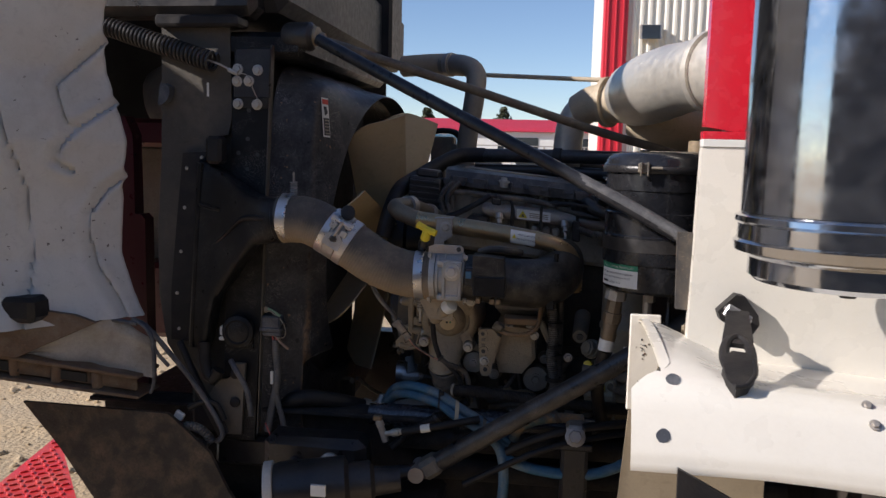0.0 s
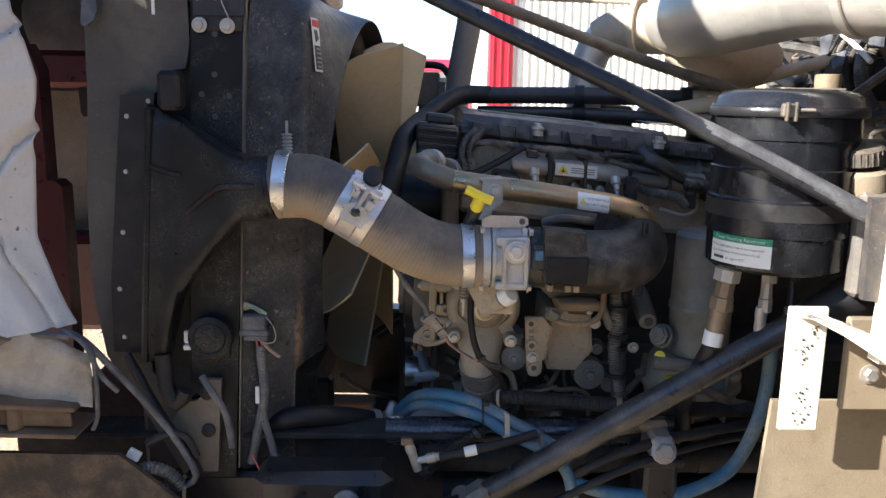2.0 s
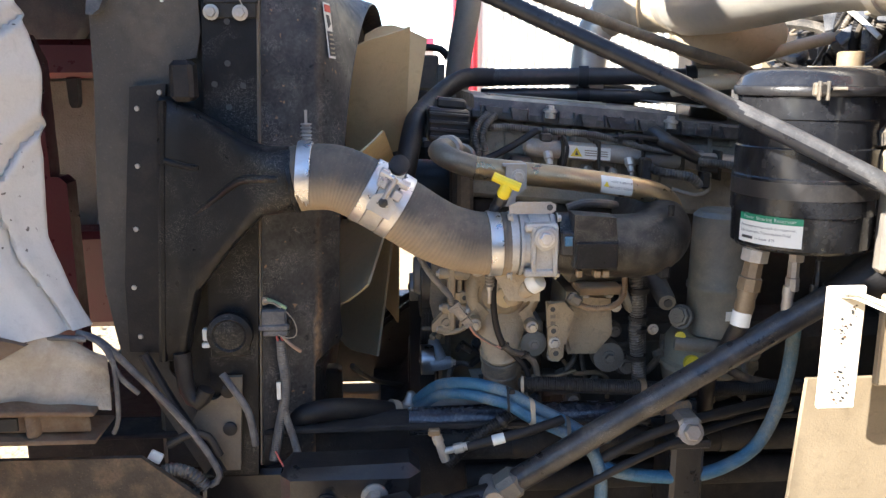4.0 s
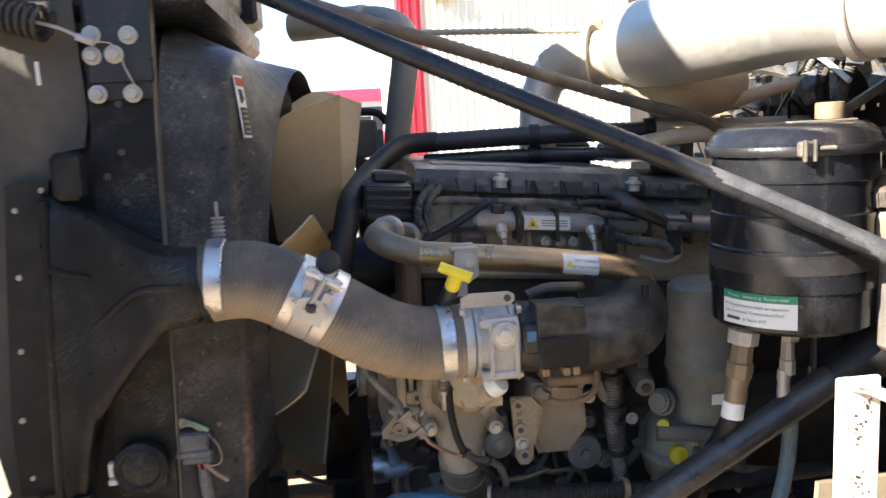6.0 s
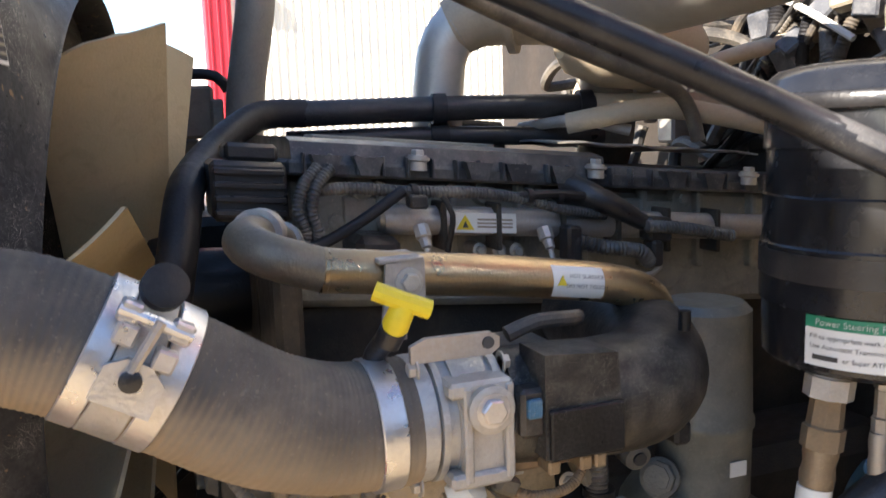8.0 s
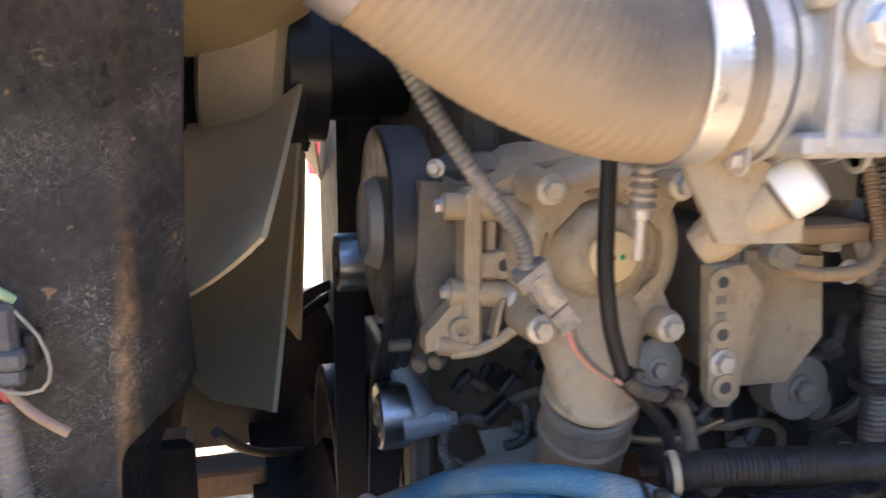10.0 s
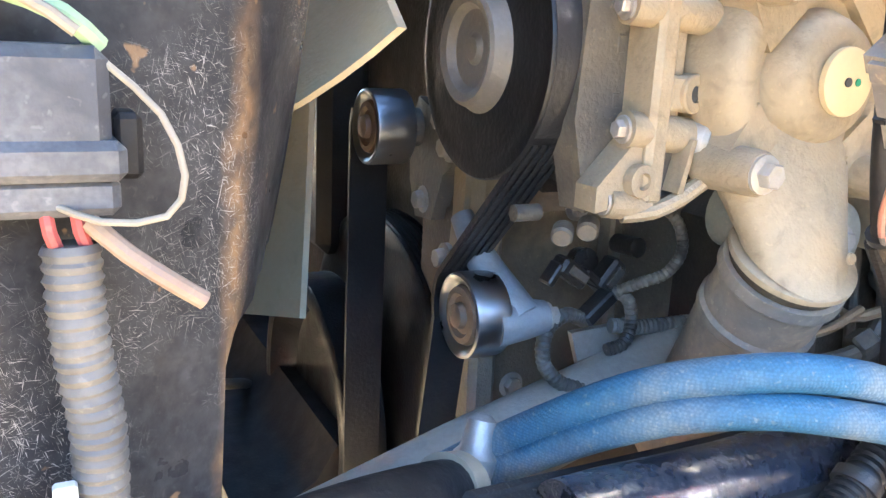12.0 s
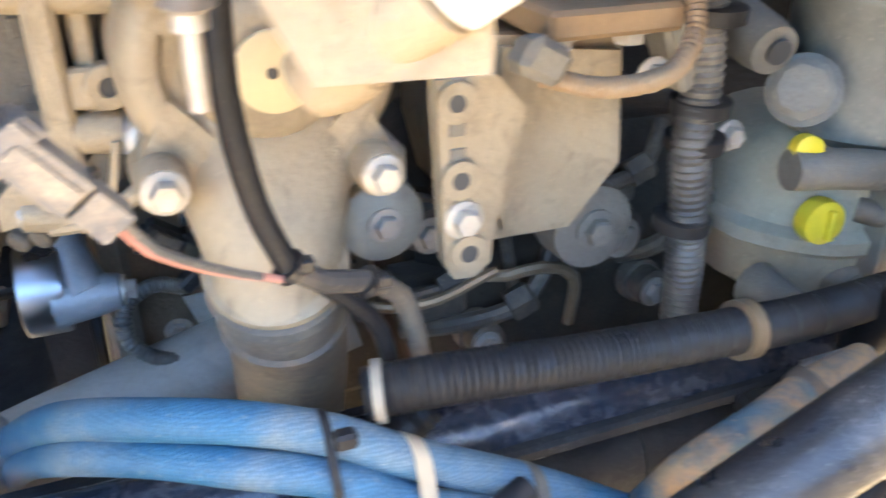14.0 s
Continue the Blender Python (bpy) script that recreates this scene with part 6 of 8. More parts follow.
# fuel filter with its clear bowl
filt = thing("fuel_filter", (0.50, 2.36, 1.0), "dusty grey fuel filter housing with yellow valves", "filter")
part("bowl", Shape().lathe((0.505, 2.375, 1.115), (0, 0, 1), [(0, 0.05), (0.01, 0.062), (0.10, 0.063), (0.105, 0.066), (0.115, 0.066), (0.12, 0.063), (0.26, 0.06), (0.27, 0.05)], 40), surface("grey_filter_plastic", (0.14, 0.14, 0.122), 0.4, dust=(0.34, 0.30, 0.23), dusty=0.45, dust_size=0.05), filt)
part("base", rough_up(Shape().lathe((0.505, 2.412, 0.985), (0, 0, 1), [(-0.02, 0.05), (0, 0.075), (0.012, 0.092), (0.050, 0.100), (0.056, 0.106), (0.066, 0.106), (0.072, 0.098), (0.112, 0.092), (0.130, 0.080), (0.140, 0.062)], 48), 0.004, 0.05), surface("olive_casting", (0.27, 0.25, 0.19), 0.55, 0.1, dust=(0.40, 0.35, 0.25), dusty=0.6), filt)
part("port", Shape().lathe((0.43, 2.36, 1.16), (-0.7, -0.6, 0.3), [(0, 0.022), (0.03, 0.022), (0.032, 0.017), (0.036, 0.017)], 8).lathe((0.43, 2.36, 1.16), (-0.7, -0.6, 0.3), [(0.01, 0.026), (0.018, 0.026)], 20), CAST_DARK, filt)
part("valve_body", tube([(0.40, 2.33, 1.115), (0.45, 2.32, 1.112), (0.51, 2.32, 1.10)], 0.015, 14), CAST_DARK, filt)
part("valve_knob", Shape().lathe((0.441, 2.337, 1.068), (-0.1, -1, 0.05), [(0, 0.017), (0.006, 0.018), (0.014, 0.017), (0.016, 0.010)], 20).box(0.438, 0.444, 2.316, 2.324, 1.056, 1.080, 0.001), YELLOW, filt, "yellow plastic valve knob")
part("valve_knob", Shape().lathe((0.413, 2.335, 1.128), (-0.3, -1, 0.1), [(0, 0.011), (0.01, 0.011), (0.012, 0.006)], 14), YELLOW, filt, "small yellow plastic cap")
for k, (x, z) in enumerate(((0.415, 1.005), (0.475, 1.012), (0.53, 1.03), (0.565, 1.09))):
    part("boss", Shape().lathe((x, 2.325, z), (0, -1, 0), [(-0.03, 0.020), (0.010, 0.016), (0.014, 0.010)], 16).bolt((x, 2.312, z), (0, -1, 0), 0.008, 0.008), CAST_DARK, filt)
part("rib", Shape().box(0.476, 0.484, 2.300, 2.335, 0.99, 1.10, 0.003), CAST_DARK, filt)
part("rib", Shape().box(0.545, 0.552, 2.305, 2.345, 0.99, 1.10, 0.003), CAST_DARK, filt)
part("drain_hose", tube([(0.47, 2.325, 1.075), (0.50, 2.29, 1.07), (0.54, 2.28, 1.05), (0.60, 2.30, 1.03)], 0.010, 12), RUBBER_GREY, filt)
part("code_plate", Shape().box(0.497, 0.523, 2.3095, 2.311, 1.165, 1.185, 0.0003), LABEL_WHITE, filt)
filt.location += Vector((-0.015, -0.056, 0.013))

# ---- power steering reservoir ----
TX, TY = 0.531, 2.082
tank = thing("power_steering_reservoir", (TX, TY, 1.38), "glossy black power steering reservoir with a clamped lid", "reservoir")
GLOSS = surface("gloss_black", (0.010, 0.0105, 0.013), 0.20, dust=(0.22, 0.22, 0.22), dusty=0.04, dust_size=0.1, scratch=0.06, bump=0.015)
part("body", Shape().lathe((TX, TY, 1.378), (0, 0, 1), [(0, 0.095), (0, 0.112), (0.006, 0.118), (0.062, 0.1195), (0.064, 0.1225), (0.125, 0.1225), (0.127, 0.1205), (0.175, 0.1205), (0.177, 0.1175), (0.222, 0.1175), (0.224, 0.1205), (0.262, 0.1205)], 72), GLOSS, tank)
part("lid", Shape().lathe((TX, TY, 1.638), (0, 0, 1), [(0, 0.120), (0.002, 0.1265), (0.018, 0.1275), (0.022, 0.124), (0.032, 0.120), (0.042, 0.108), (0.047, 0.085), (0.049, 0.02)], 72), GLOSS, tank)
part("lid_rim", Shape().lathe((TX, TY, 1.640), (0, 0, 1), [(0, 0.1275), (0.003, 0.1295), (0.012, 0.1295), (0.015, 0.1275)], 72), BLACK_PAINT, tank)
part("lid_catch", Shape().box(0.466, 0.492, 1.952, 1.965, 1.640, 1.662, 0.003).box(0.470, 0.474, 1.947, 1.955, 1.634, 1.664, 0.001).box(0.484, 0.488, 1.947, 1.955, 1.634, 1.664, 0.001), CAST_SHADE, tank, "dull steel lid catch")
part("catch_screw", rod((0.493, 1.952, 1.652), (0.515, 1.948, 1.652), 0.003, 10), CAST_DARK, tank)
part("filler_cap", Shape().lathe((0.612, 2.115, 1.672), (0, 0, 1), [(0, 0.018), (0.014, 0.018), (0.015, 0.0225), (0.036, 0.0225), (0.040, 0.0215), (0.041, 0.016)], 24), surface("filler_cap", (0.20, 0.15, 0.09), 0.6, 0.2, dust=SAND, dusty=0.5, dust_size=0.02), tank, "dusty tan filler cap")
part("lid_text", Shape().box(0.50, 0.605, 2.035, 2.05, 1.6855, 1.6875, 0.0002), WIRE_GREY, tank)
part("mount_strap", Shape().lathe((TX, TY, 1.470), (0, 0, 1), [(0, 0.1215), (0.0, 0.1235), (0.028, 0.1235), (0.028, 0.1215)], 72), BLACK_PAINT, tank)
part("strap_lug", Shape().box(0.645, 0.675, 2.02, 2.05, 1.455, 1.53, 0.004).bolt((0.655, 2.02, 1.50), (0, -1, 0), 0.009, 0.009), STEEL, tank)
part("bracket", Shape().box(0.65, 0.98, 2.04, 2.14, 1.45, 1.60, 0.006), BLACK_PAINT, tank)
info = thing("reservoir_label", (0.45, 1.99, 1.40), "white and green Power Steering Reservoir instruction label", "label")


def round_patch(r, a0, a1, z0, z1, n=10):
    rows = [[(TX + r * math.cos(radians(a)), TY + r * math.sin(radians(a)), z) for a in (a0 + (a1 - a0) * k / n for k in range(n + 1))] for z in (z0, z1)]
    return Shape().sheet(rows)


LA, LB = 188, 244
part("sheet", round_patch(0.1206, LA, LB, 1.390, 1.428), LABEL_WHITE, info)
part("green_header", round_patch(0.1206, LA, LB, 1.4281, 1.440), LABEL_GREEN, info)


def on_tank(text, size, z, a_mid, material):
    """Lettering bent round the reservoir."""
    ob = letters(text, size, (0, 0, 0), ((1, 0, 0), (0, 0, 1)), material, info, "lettering", 0.0001)
    for v in ob.data.vertices:
        a = radians(a_mid) + v.co.x / 0.1209
        v.co = (TX + 0.1209 * math.cos(a), TY + 0.1209 * math.sin(a), z + v.co.z)
    return ob


on_tank("Power Steering Reservoir", 0.0093, 1.4312, (LA + LB) / 2, LABEL_WHITE)
for k, line in enumerate(("Fill to appropriate mark on reservoir.", "Use Automatic Transmission Fluid", "")):
    if k < 2:
        on_tank(line, 0.0068, 1.4175 - 0.0095 * k, (LA + LB) / 2 - (1 if k == 0 else 3), INK)
    else:
        part("text_bar", round_patch(0.1209, LA + 4, LA + 16, 1.3965, 1.4015), INK, info)
        on_tank("or Super ATF", 0.0068, 1.3970, LA + 27, INK)

for k, (x, y, mats) in enumerate(((0.437, 2.062, BROWN_METAL), (0.507, 2.055, DULL_STEEL), (0.555, 2.06, BLACK_PAINT))):
    r = (0.021, 0.0125, 0.007)[k]
    fit_thing = thing("hydraulic_fitting", (x, y, 1.24), ("bronze hydraulic fitting with a white tag", "plain steel hydraulic fitting under reservoir", "small black hydraulic fitting")[k], "fitting", "reservoir fittings")
    lean_to = Vector((-0.14 if k == 0 else 0.0, 0.0, -1))
    part("nut", Shape().lathe((x + 0.008, y, 1.385), lean_to, [(0, r), (0.012, r), (0.013, r * 1.15), (0.034, r * 1.15), (0.036, r * 0.8)], 6 if k else 8), ZINC if k == 0 else mats, fit_thing)
    part("collar", Shape().lathe((x + 0.004, y, 1.350), lean_to, [(0, r * 0.8), (0.028, r * 0.85), (0.03, r), (0.052, r), (0.054, r * 0.75)], 8), mats, fit_thing)
    part("stem", Shape().lathe((x - 0.002, y, 1.305), lean_to, [(0, r * 0.75), (0.012, r * 0.85), (0.024, r * 0.75), (0.036, r * 0.85), (0.05, r * 0.78)], 20), mats, fit_thing)
    if k == 0:
        part("tag", Shape().lathe((x - 0.010, y, 1.258), lean_to, [(0, r * 0.82), (0.026, r * 0.82)], 20), LABEL_WHITE, fit_thing, "white wrapped tag")
        part("hose", tube([(x - 0.012, y, 1.235), (x - 0.02, y + 0.03, 1.18), (x - 0.02, y + 0.10, 1.10), (x, y + 0.16, 1.0)], 0.016, 14), RUBBER, fit_thing)

bottle = thing("coolant_bottle", (0.65, 1.92, 1.35), "grey box with a tan filler neck and ribbed cap", "bottle")
part("box", Shape().box(0.560, 0.74, 1.865, 1.900, 1.335, 1.512, 0.010), surface("grey_plastic", (0.10, 0.10, 0.10), 0.5, dust=SAND, dusty=0.35), bottle)
part("neck", Shape().lathe((0.588, 1.905, 1.508), (-0.18, -0.12, 1), [(0, 0.034), (0.012, 0.036), (0.035, 0.033), (0.04, 0.026)], 28), TAN_PLATE, bottle)
part("cap", Shape().lathe((0.576, 1.910, 1.556), (-0.18, -0.12, 1), [(0, 0.035), (0.002, 0.037), (0.024, 0.036), (0.028, 0.031), (0.029, 0.01)], 28), RUBBER_GREY, bottle)
grip = Shape()
cap_axis = Vector((-0.18, -0.12, 1)).normalized()
for k in range(24):
    a = 2 * math.pi * k / 24
    grip.sweep([Vector((0.576 + 0.036 * math.cos(a), 1.910 + 0.036 * math.sin(a), 1.557)) + Vector((0, 0, -0.18 * -math.cos(a) * 0.036 + 0.12 * math.sin(a) * 0.036)),
                Vector((0.576 + 0.036 * math.cos(a), 1.910 + 0.036 * math.sin(a), 1.557)) + Vector((0, 0, 0.18 * math.cos(a) * 0.036 + 0.12 * math.sin(a) * 0.036)) + cap_axis * 0.022], 0.002, 5, smooth=False)
part("cap_grip", grip, RUBBER_GREY, bottle)
bottle.location += Vector((0.055, 0.10, 0.010))

# ---- pulleys and belts, axis along the truck ----
drive = thing("belt_drive", (-0.1, 2.7, 0.7), "black ribbed accessory belts and pulleys", "belt drive")


def pulley(name, x, y, z, r, w, material, hub=None, dish=0.0, label="", hub_r=0.55):
    ob = part(name, Shape().lathe((x, y, z), (1, 0, 0), [(dish, r * 0.2), (dish, r * 0.72), (dish * 0.6, r * 0.80), (0.0, r * 0.86), (-0.001, r * 0.93), (0.0, r * 0.985), (0.002, r), (w - 0.002, r), (w, r * 0.985), (w, r * 0.3)], 72), material, drive, label)
    if hub:
        part("hub", Shape().lathe((x + dish, y, z), (-1, 0, 0), [(0, r * hub_r), (0.004, r * hub_r * 0.94), (0.005, r * hub_r * 0.74), (0.002, r * hub_r * 0.62), (0.003, r * hub_r * 0.45), (0.008, r * hub_r * 0.40), (0.010, r * hub_r * 0.15)], 40), hub, ob)
    return ob


PULLEY_BLACK = surface("pulley_black", (0.008, 0.009, 0.011), 0.38, 0.2, dust=(0.12, 0.115, 0.11), dusty=0.06)
POLISHED = surface("polished_pulley", (0.34, 0.35, 0.365), 0.34, 1.0, vary=0.05, bump=0.0)
RUST_HUB = surface("rusty_bearing", (0.20, 0.13, 0.09), 0.5, 0.5, dust=(0.25, 0.18, 0.12), dusty=0.5, dust_size=0.02)
HUB_GREY = surface("grey_hub", (0.17, 0.16, 0.145), 0.5, 0.3, dust=(0.30, 0.25, 0.18), dusty=0.4)
water_pulley = pulley("pump_pulley", -0.137, 2.448, 1.241, 0.0925, 0.040, PULLEY_BLACK)
part("hub_cup", Shape().lathe((-0.136, 2.448, 1.241), (-1, 0, 0), [(0, 0.046), (0.006, 0.042), (0.012, 0.040), (0.014, 0.037), (0.012, 0.031), (0.006, 0.027), (0.005, 0.012), (0.008, 0.008)], 48), HUB_GREY, water_pulley, "dusty grey pressed hub cup")
pulley("tensioner_pulley", -0.153, 2.625, 1.167, 0.0345, 0.036, POLISHED, RUST_HUB, 0.005, "polished steel tensioner pulley", 0.70)
pulley("idler_pulley", -0.134, 2.464, 1.037, 0.0345, 0.029, POLISHED, RUST_HUB, 0.005, "polished steel idler pulley", 0.70)
pulley("crank_pulley", -0.150, 2.83, 0.80, 0.165, 0.048, PULLEY_BLACK, None, 0.03)
pulley("damper", -0.092, 2.75, 0.84, 0.215, 0.040, PULLEY_BLACK, None, 0.0)
for k in range(6):
    part("groove", Shape().lathe((-0.090 + 0.0062 * k, 2.75, 0.84), (1, 0, 0), [(0, 0.213), (0.0025, 0.2175), (0.004, 0.2175), (0.0055, 0.213)], 64), PULLEY_BLACK, drive)
BELT = surface("belt_rubber", (0.012, 0.0125, 0.0145), 0.4, dust=(0.10, 0.10, 0.105), dusty=0.15, dust_size=0.05)


def belt(path, x0, x1, thick=0.005):
    """A flat ribbon along a path of (y, z)."""
    pts = []
    for k in range(len(path)):
        a, b = Vector(path[k - 1] if k else path[0]), Vector(path[min(k + 1, len(path) - 1)])
        d = (b - a).normalized()
        pts.append((Vector(path[k]), Vector((-d.y, d.x))))
    s = Shape()
    rows = [[(x, p.x + n.x * h, p.y + n.y * h) for x, h in ((x0, 0), (x1, 0), (x1, thick), (x0, thick), (x0, 0))] for p, n in pts]
    return s.sheet(rows)


def arc(y, z, r, a0, a1, n=18):
    return [(y + r * math.cos(radians(a0 + (a1 - a0) * k / n)), z + r * math.sin(radians(a0 + (a1 - a0) * k / n))) for k in range(n + 1)]


# round the near side of the pump pulley, across to the far side of the idler, and down
near_pulley, far_idler = (2.448, 1.241, 0.0930), (2.464, 1.037, 0.042)
run = arc(*near_pulley, 60, 214, 30) + arc(*far_idler, 34, -20, 10) + [(2.515, 0.96), (2.532, 0.86)]
part("accessory_belt", belt(run, -0.135, -0.100), BELT, drive)
for k in range(5):
    a0, a1 = Vector((2.3725, 1.1860)), Vector((2.4975, 1.0620))
    part("belt_rib", belt([a0.lerp(a1, q) for q in (0.03, 0.5, 0.97)], -0.1335 + 0.0068 * k, -0.1300 + 0.0068 * k, -0.0014), BELT, drive)
part("crank_belt", belt([(2.657, 1.18), (2.663, 1.166), (2.664, 1.0), (2.664, 0.8), (2.664, 0.6)], -0.153, -0.114), BELT, drive)
brace = thing("tensioner_bracket", (-0.09, 2.56, 1.0), "grey cast belt tensioner bracket with bolts", "bracket")
SIDE = ((0, 1, 0), (0, 0, 1), (1, 0, 0))
part("plate", Shape().prism([(2.50, 1.205), (2.545, 1.205), (2.565, 1.175), (2.625, 1.195), (2.645, 1.165), (2.640, 1.115), (2.625, 1.082), (2.590, 1.085), (2.570, 1.13), (2.51, 1.165)], -0.100, 0.016, axes=SIDE), CAST_DARK, brace)
part("near_arm", Shape().prism([(2.515, 1.185), (2.555, 1.180), (2.555, 1.10), (2.560, 1.062), (2.545, 1.045), (2.522, 1.050), (2.500, 1.09), (2.498, 1.15)], -0.096, 0.020, axes=SIDE), CAST, brace)
part("arm_rib", Shape().prism([(2.522, 1.175), (2.528, 1.175), (2.530, 1.07), (2.524, 1.07)], -0.102, 0.008, axes=SIDE), CAST, brace)
part("spacer", Shape().lathe((-0.118, 2.537, 1.183), (1, 0, 0), [(0, 0.013), (0.002, 0.015), (0.03, 0.015)], 20), CAST_DARK, brace)
part("axle", Shape().lathe((-0.114, 2.628, 1.166), (1, 0, 0), [(0, 0.018), (0.02, 0.018)], 20), CAST_DARK, brace)
BLUE_CAST = surface("blue_grey_cast", (0.28, 0.31, 0.34), 0.45, 0.4, dust=SAND, dusty=0.25)
part("arm", Shape().sweep([(-0.108, 2.515, 1.105), (-0.104, 2.485, 1.075), (-0.095, 2.455, 1.048), (-0.090, 2.443, 1.036)], lambda s, w: 0.010 + 0.008 * s / w, 18), BLUE_CAST, brace, "blue-grey cast arm")
part("arm_boss", Shape().lathe((-0.112, 2.447, 1.034), (1, -0.1, 0.05), [(0, 0.020), (0.030, 0.016), (0.045, 0.013), (0.047, 0.010)], 22), BLUE_CAST, brace, "blue-grey cast arm boss")
part("arm_bolt", Shape().bolt((-0.066, 2.443, 1.036), (1, -0.1, 0), 0.008, 0.010), ZINC, brace)
for x, y, z in ((-0.116, 2.537, 1.183), (-0.102, 2.553, 1.157), (-0.098, 2.609, 1.101), (-0.110, 2.536, 1.064)):
    part("bolt", Shape().bolt((x, y, z), (-1, 0, 0), 0.009, 0.011).lathe((x, y, z), (-1, 0, 0), [(-0.002, 0.013), (0.002, 0.013), (0.003, 0.010)], 18), ZINC, brace)

part("fan_drive", Shape().lathe((-0.205, 2.71, 1.40), (1, 0, 0), [(0, 0.05), (0.005, 0.095), (0.05, 0.097), (0.055, 0.07), (0.16, 0.065)], 48), PULLEY_BLACK, drive)
# cast alternator bracket between pulley and coolant pump
alt = thing("accessory_bracket", (-0.07, 2.36, 1.12), "pale cast accessory bracket with bolts", "bracket")
part("column", Shape().box(-0.083, -0.067, 2.322, 2.362, 1.150, 1.285, 0.004), CAST, alt)
part("inner_rib", Shape().box(-0.063, -0.052, 2.332, 2.362, 1.195, 1.28, 0.003), CAST, alt)
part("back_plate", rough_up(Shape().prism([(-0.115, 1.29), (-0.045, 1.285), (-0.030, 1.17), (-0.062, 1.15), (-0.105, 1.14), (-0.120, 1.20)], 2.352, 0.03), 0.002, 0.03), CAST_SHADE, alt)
for z, x0, x1, r in ((1.271, -0.100, -0.036, 0.0115), (1.197, -0.094, -0.046, 0.0120), (1.152, -0.104, -0.074, 0.0105)):
    part("bar", Shape().sweep([(x0, 2.335, z), (x1, 2.333, z - 0.004)], r, 18, smooth=False), CAST, alt)
    part("bolt", Shape().bolt((x0, 2.335, z), (-1, 0.1, 0), 0.0062, 0.007).lathe((x0, 2.335, z), (-1, 0.1, 0), [(0, 0.0090), (0.002, 0.0090)], 16), DULL_STEEL, alt)
for x, y, z in ((-0.034, 2.322, 1.266), (-0.044, 2.320, 1.191)):
    part("cap_bolt", Shape().lathe((x, y + 0.02, z), (0.5, -0.8, -0.1), [(0, 0.0125), (0.018, 0.0125), (0.021, 0.010)], 20), ZINC, alt)
part("diagonal_arm", Shape().prism([(-0.088, 1.192), (-0.070, 1.188), (-0.092, 1.150), (-0.116, 1.146), (-0.116, 1.162)], 2.328, 0.022), CAST, alt)
part("thin_rib", Shape().prism([(-0.0520, 1.192), (-0.0485, 1.192), (-0.0555, 1.158), (-0.0600, 1.158)], 2.318, 0.04), CAST, alt)
part("lower_flange", Shape().sweep([(-0.092, 2.332, 1.143), (-0.072, 2.325, 1.146), (-0.052, 2.322, 1.155), (-0.036, 2.318, 1.167), (-0.022, 2.312, 1.171), (-0.008, 2.305, 1.163)], 0.0055, 10), CAST, alt)
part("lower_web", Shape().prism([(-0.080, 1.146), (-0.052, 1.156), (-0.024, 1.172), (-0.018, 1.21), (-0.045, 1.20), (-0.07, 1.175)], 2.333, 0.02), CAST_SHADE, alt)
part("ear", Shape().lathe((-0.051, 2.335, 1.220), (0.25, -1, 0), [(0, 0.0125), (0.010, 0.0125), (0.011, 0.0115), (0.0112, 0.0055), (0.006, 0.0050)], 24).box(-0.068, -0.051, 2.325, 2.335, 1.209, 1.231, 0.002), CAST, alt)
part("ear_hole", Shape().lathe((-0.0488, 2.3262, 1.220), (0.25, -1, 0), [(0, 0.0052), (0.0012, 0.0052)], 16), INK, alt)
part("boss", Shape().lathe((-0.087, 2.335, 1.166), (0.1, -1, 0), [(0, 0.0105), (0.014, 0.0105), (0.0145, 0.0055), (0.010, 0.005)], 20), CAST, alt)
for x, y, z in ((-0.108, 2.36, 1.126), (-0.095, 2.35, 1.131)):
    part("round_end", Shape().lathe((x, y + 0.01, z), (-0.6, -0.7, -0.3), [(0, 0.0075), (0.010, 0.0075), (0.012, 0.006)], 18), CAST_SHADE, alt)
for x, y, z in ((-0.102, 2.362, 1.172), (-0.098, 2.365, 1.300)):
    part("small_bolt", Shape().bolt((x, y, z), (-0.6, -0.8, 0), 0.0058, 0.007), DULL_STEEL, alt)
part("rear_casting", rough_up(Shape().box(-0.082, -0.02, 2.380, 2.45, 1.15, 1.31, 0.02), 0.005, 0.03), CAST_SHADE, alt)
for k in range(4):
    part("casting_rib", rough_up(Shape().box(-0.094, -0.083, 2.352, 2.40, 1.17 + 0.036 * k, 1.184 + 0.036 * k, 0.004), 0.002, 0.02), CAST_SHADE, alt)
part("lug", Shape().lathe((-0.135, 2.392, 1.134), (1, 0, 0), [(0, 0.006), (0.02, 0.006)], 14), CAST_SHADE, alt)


# ---- rods, pipes and hoses ----
def hood_rod(points, r, label, material=ROD_PAINT):
    rod_thing = thing("hood_stay_rod", points[0], label, "stay rod", "hood stay rods")
    part("shaft", tube(points, r, 20), material, rod_thing)
    return rod_thing


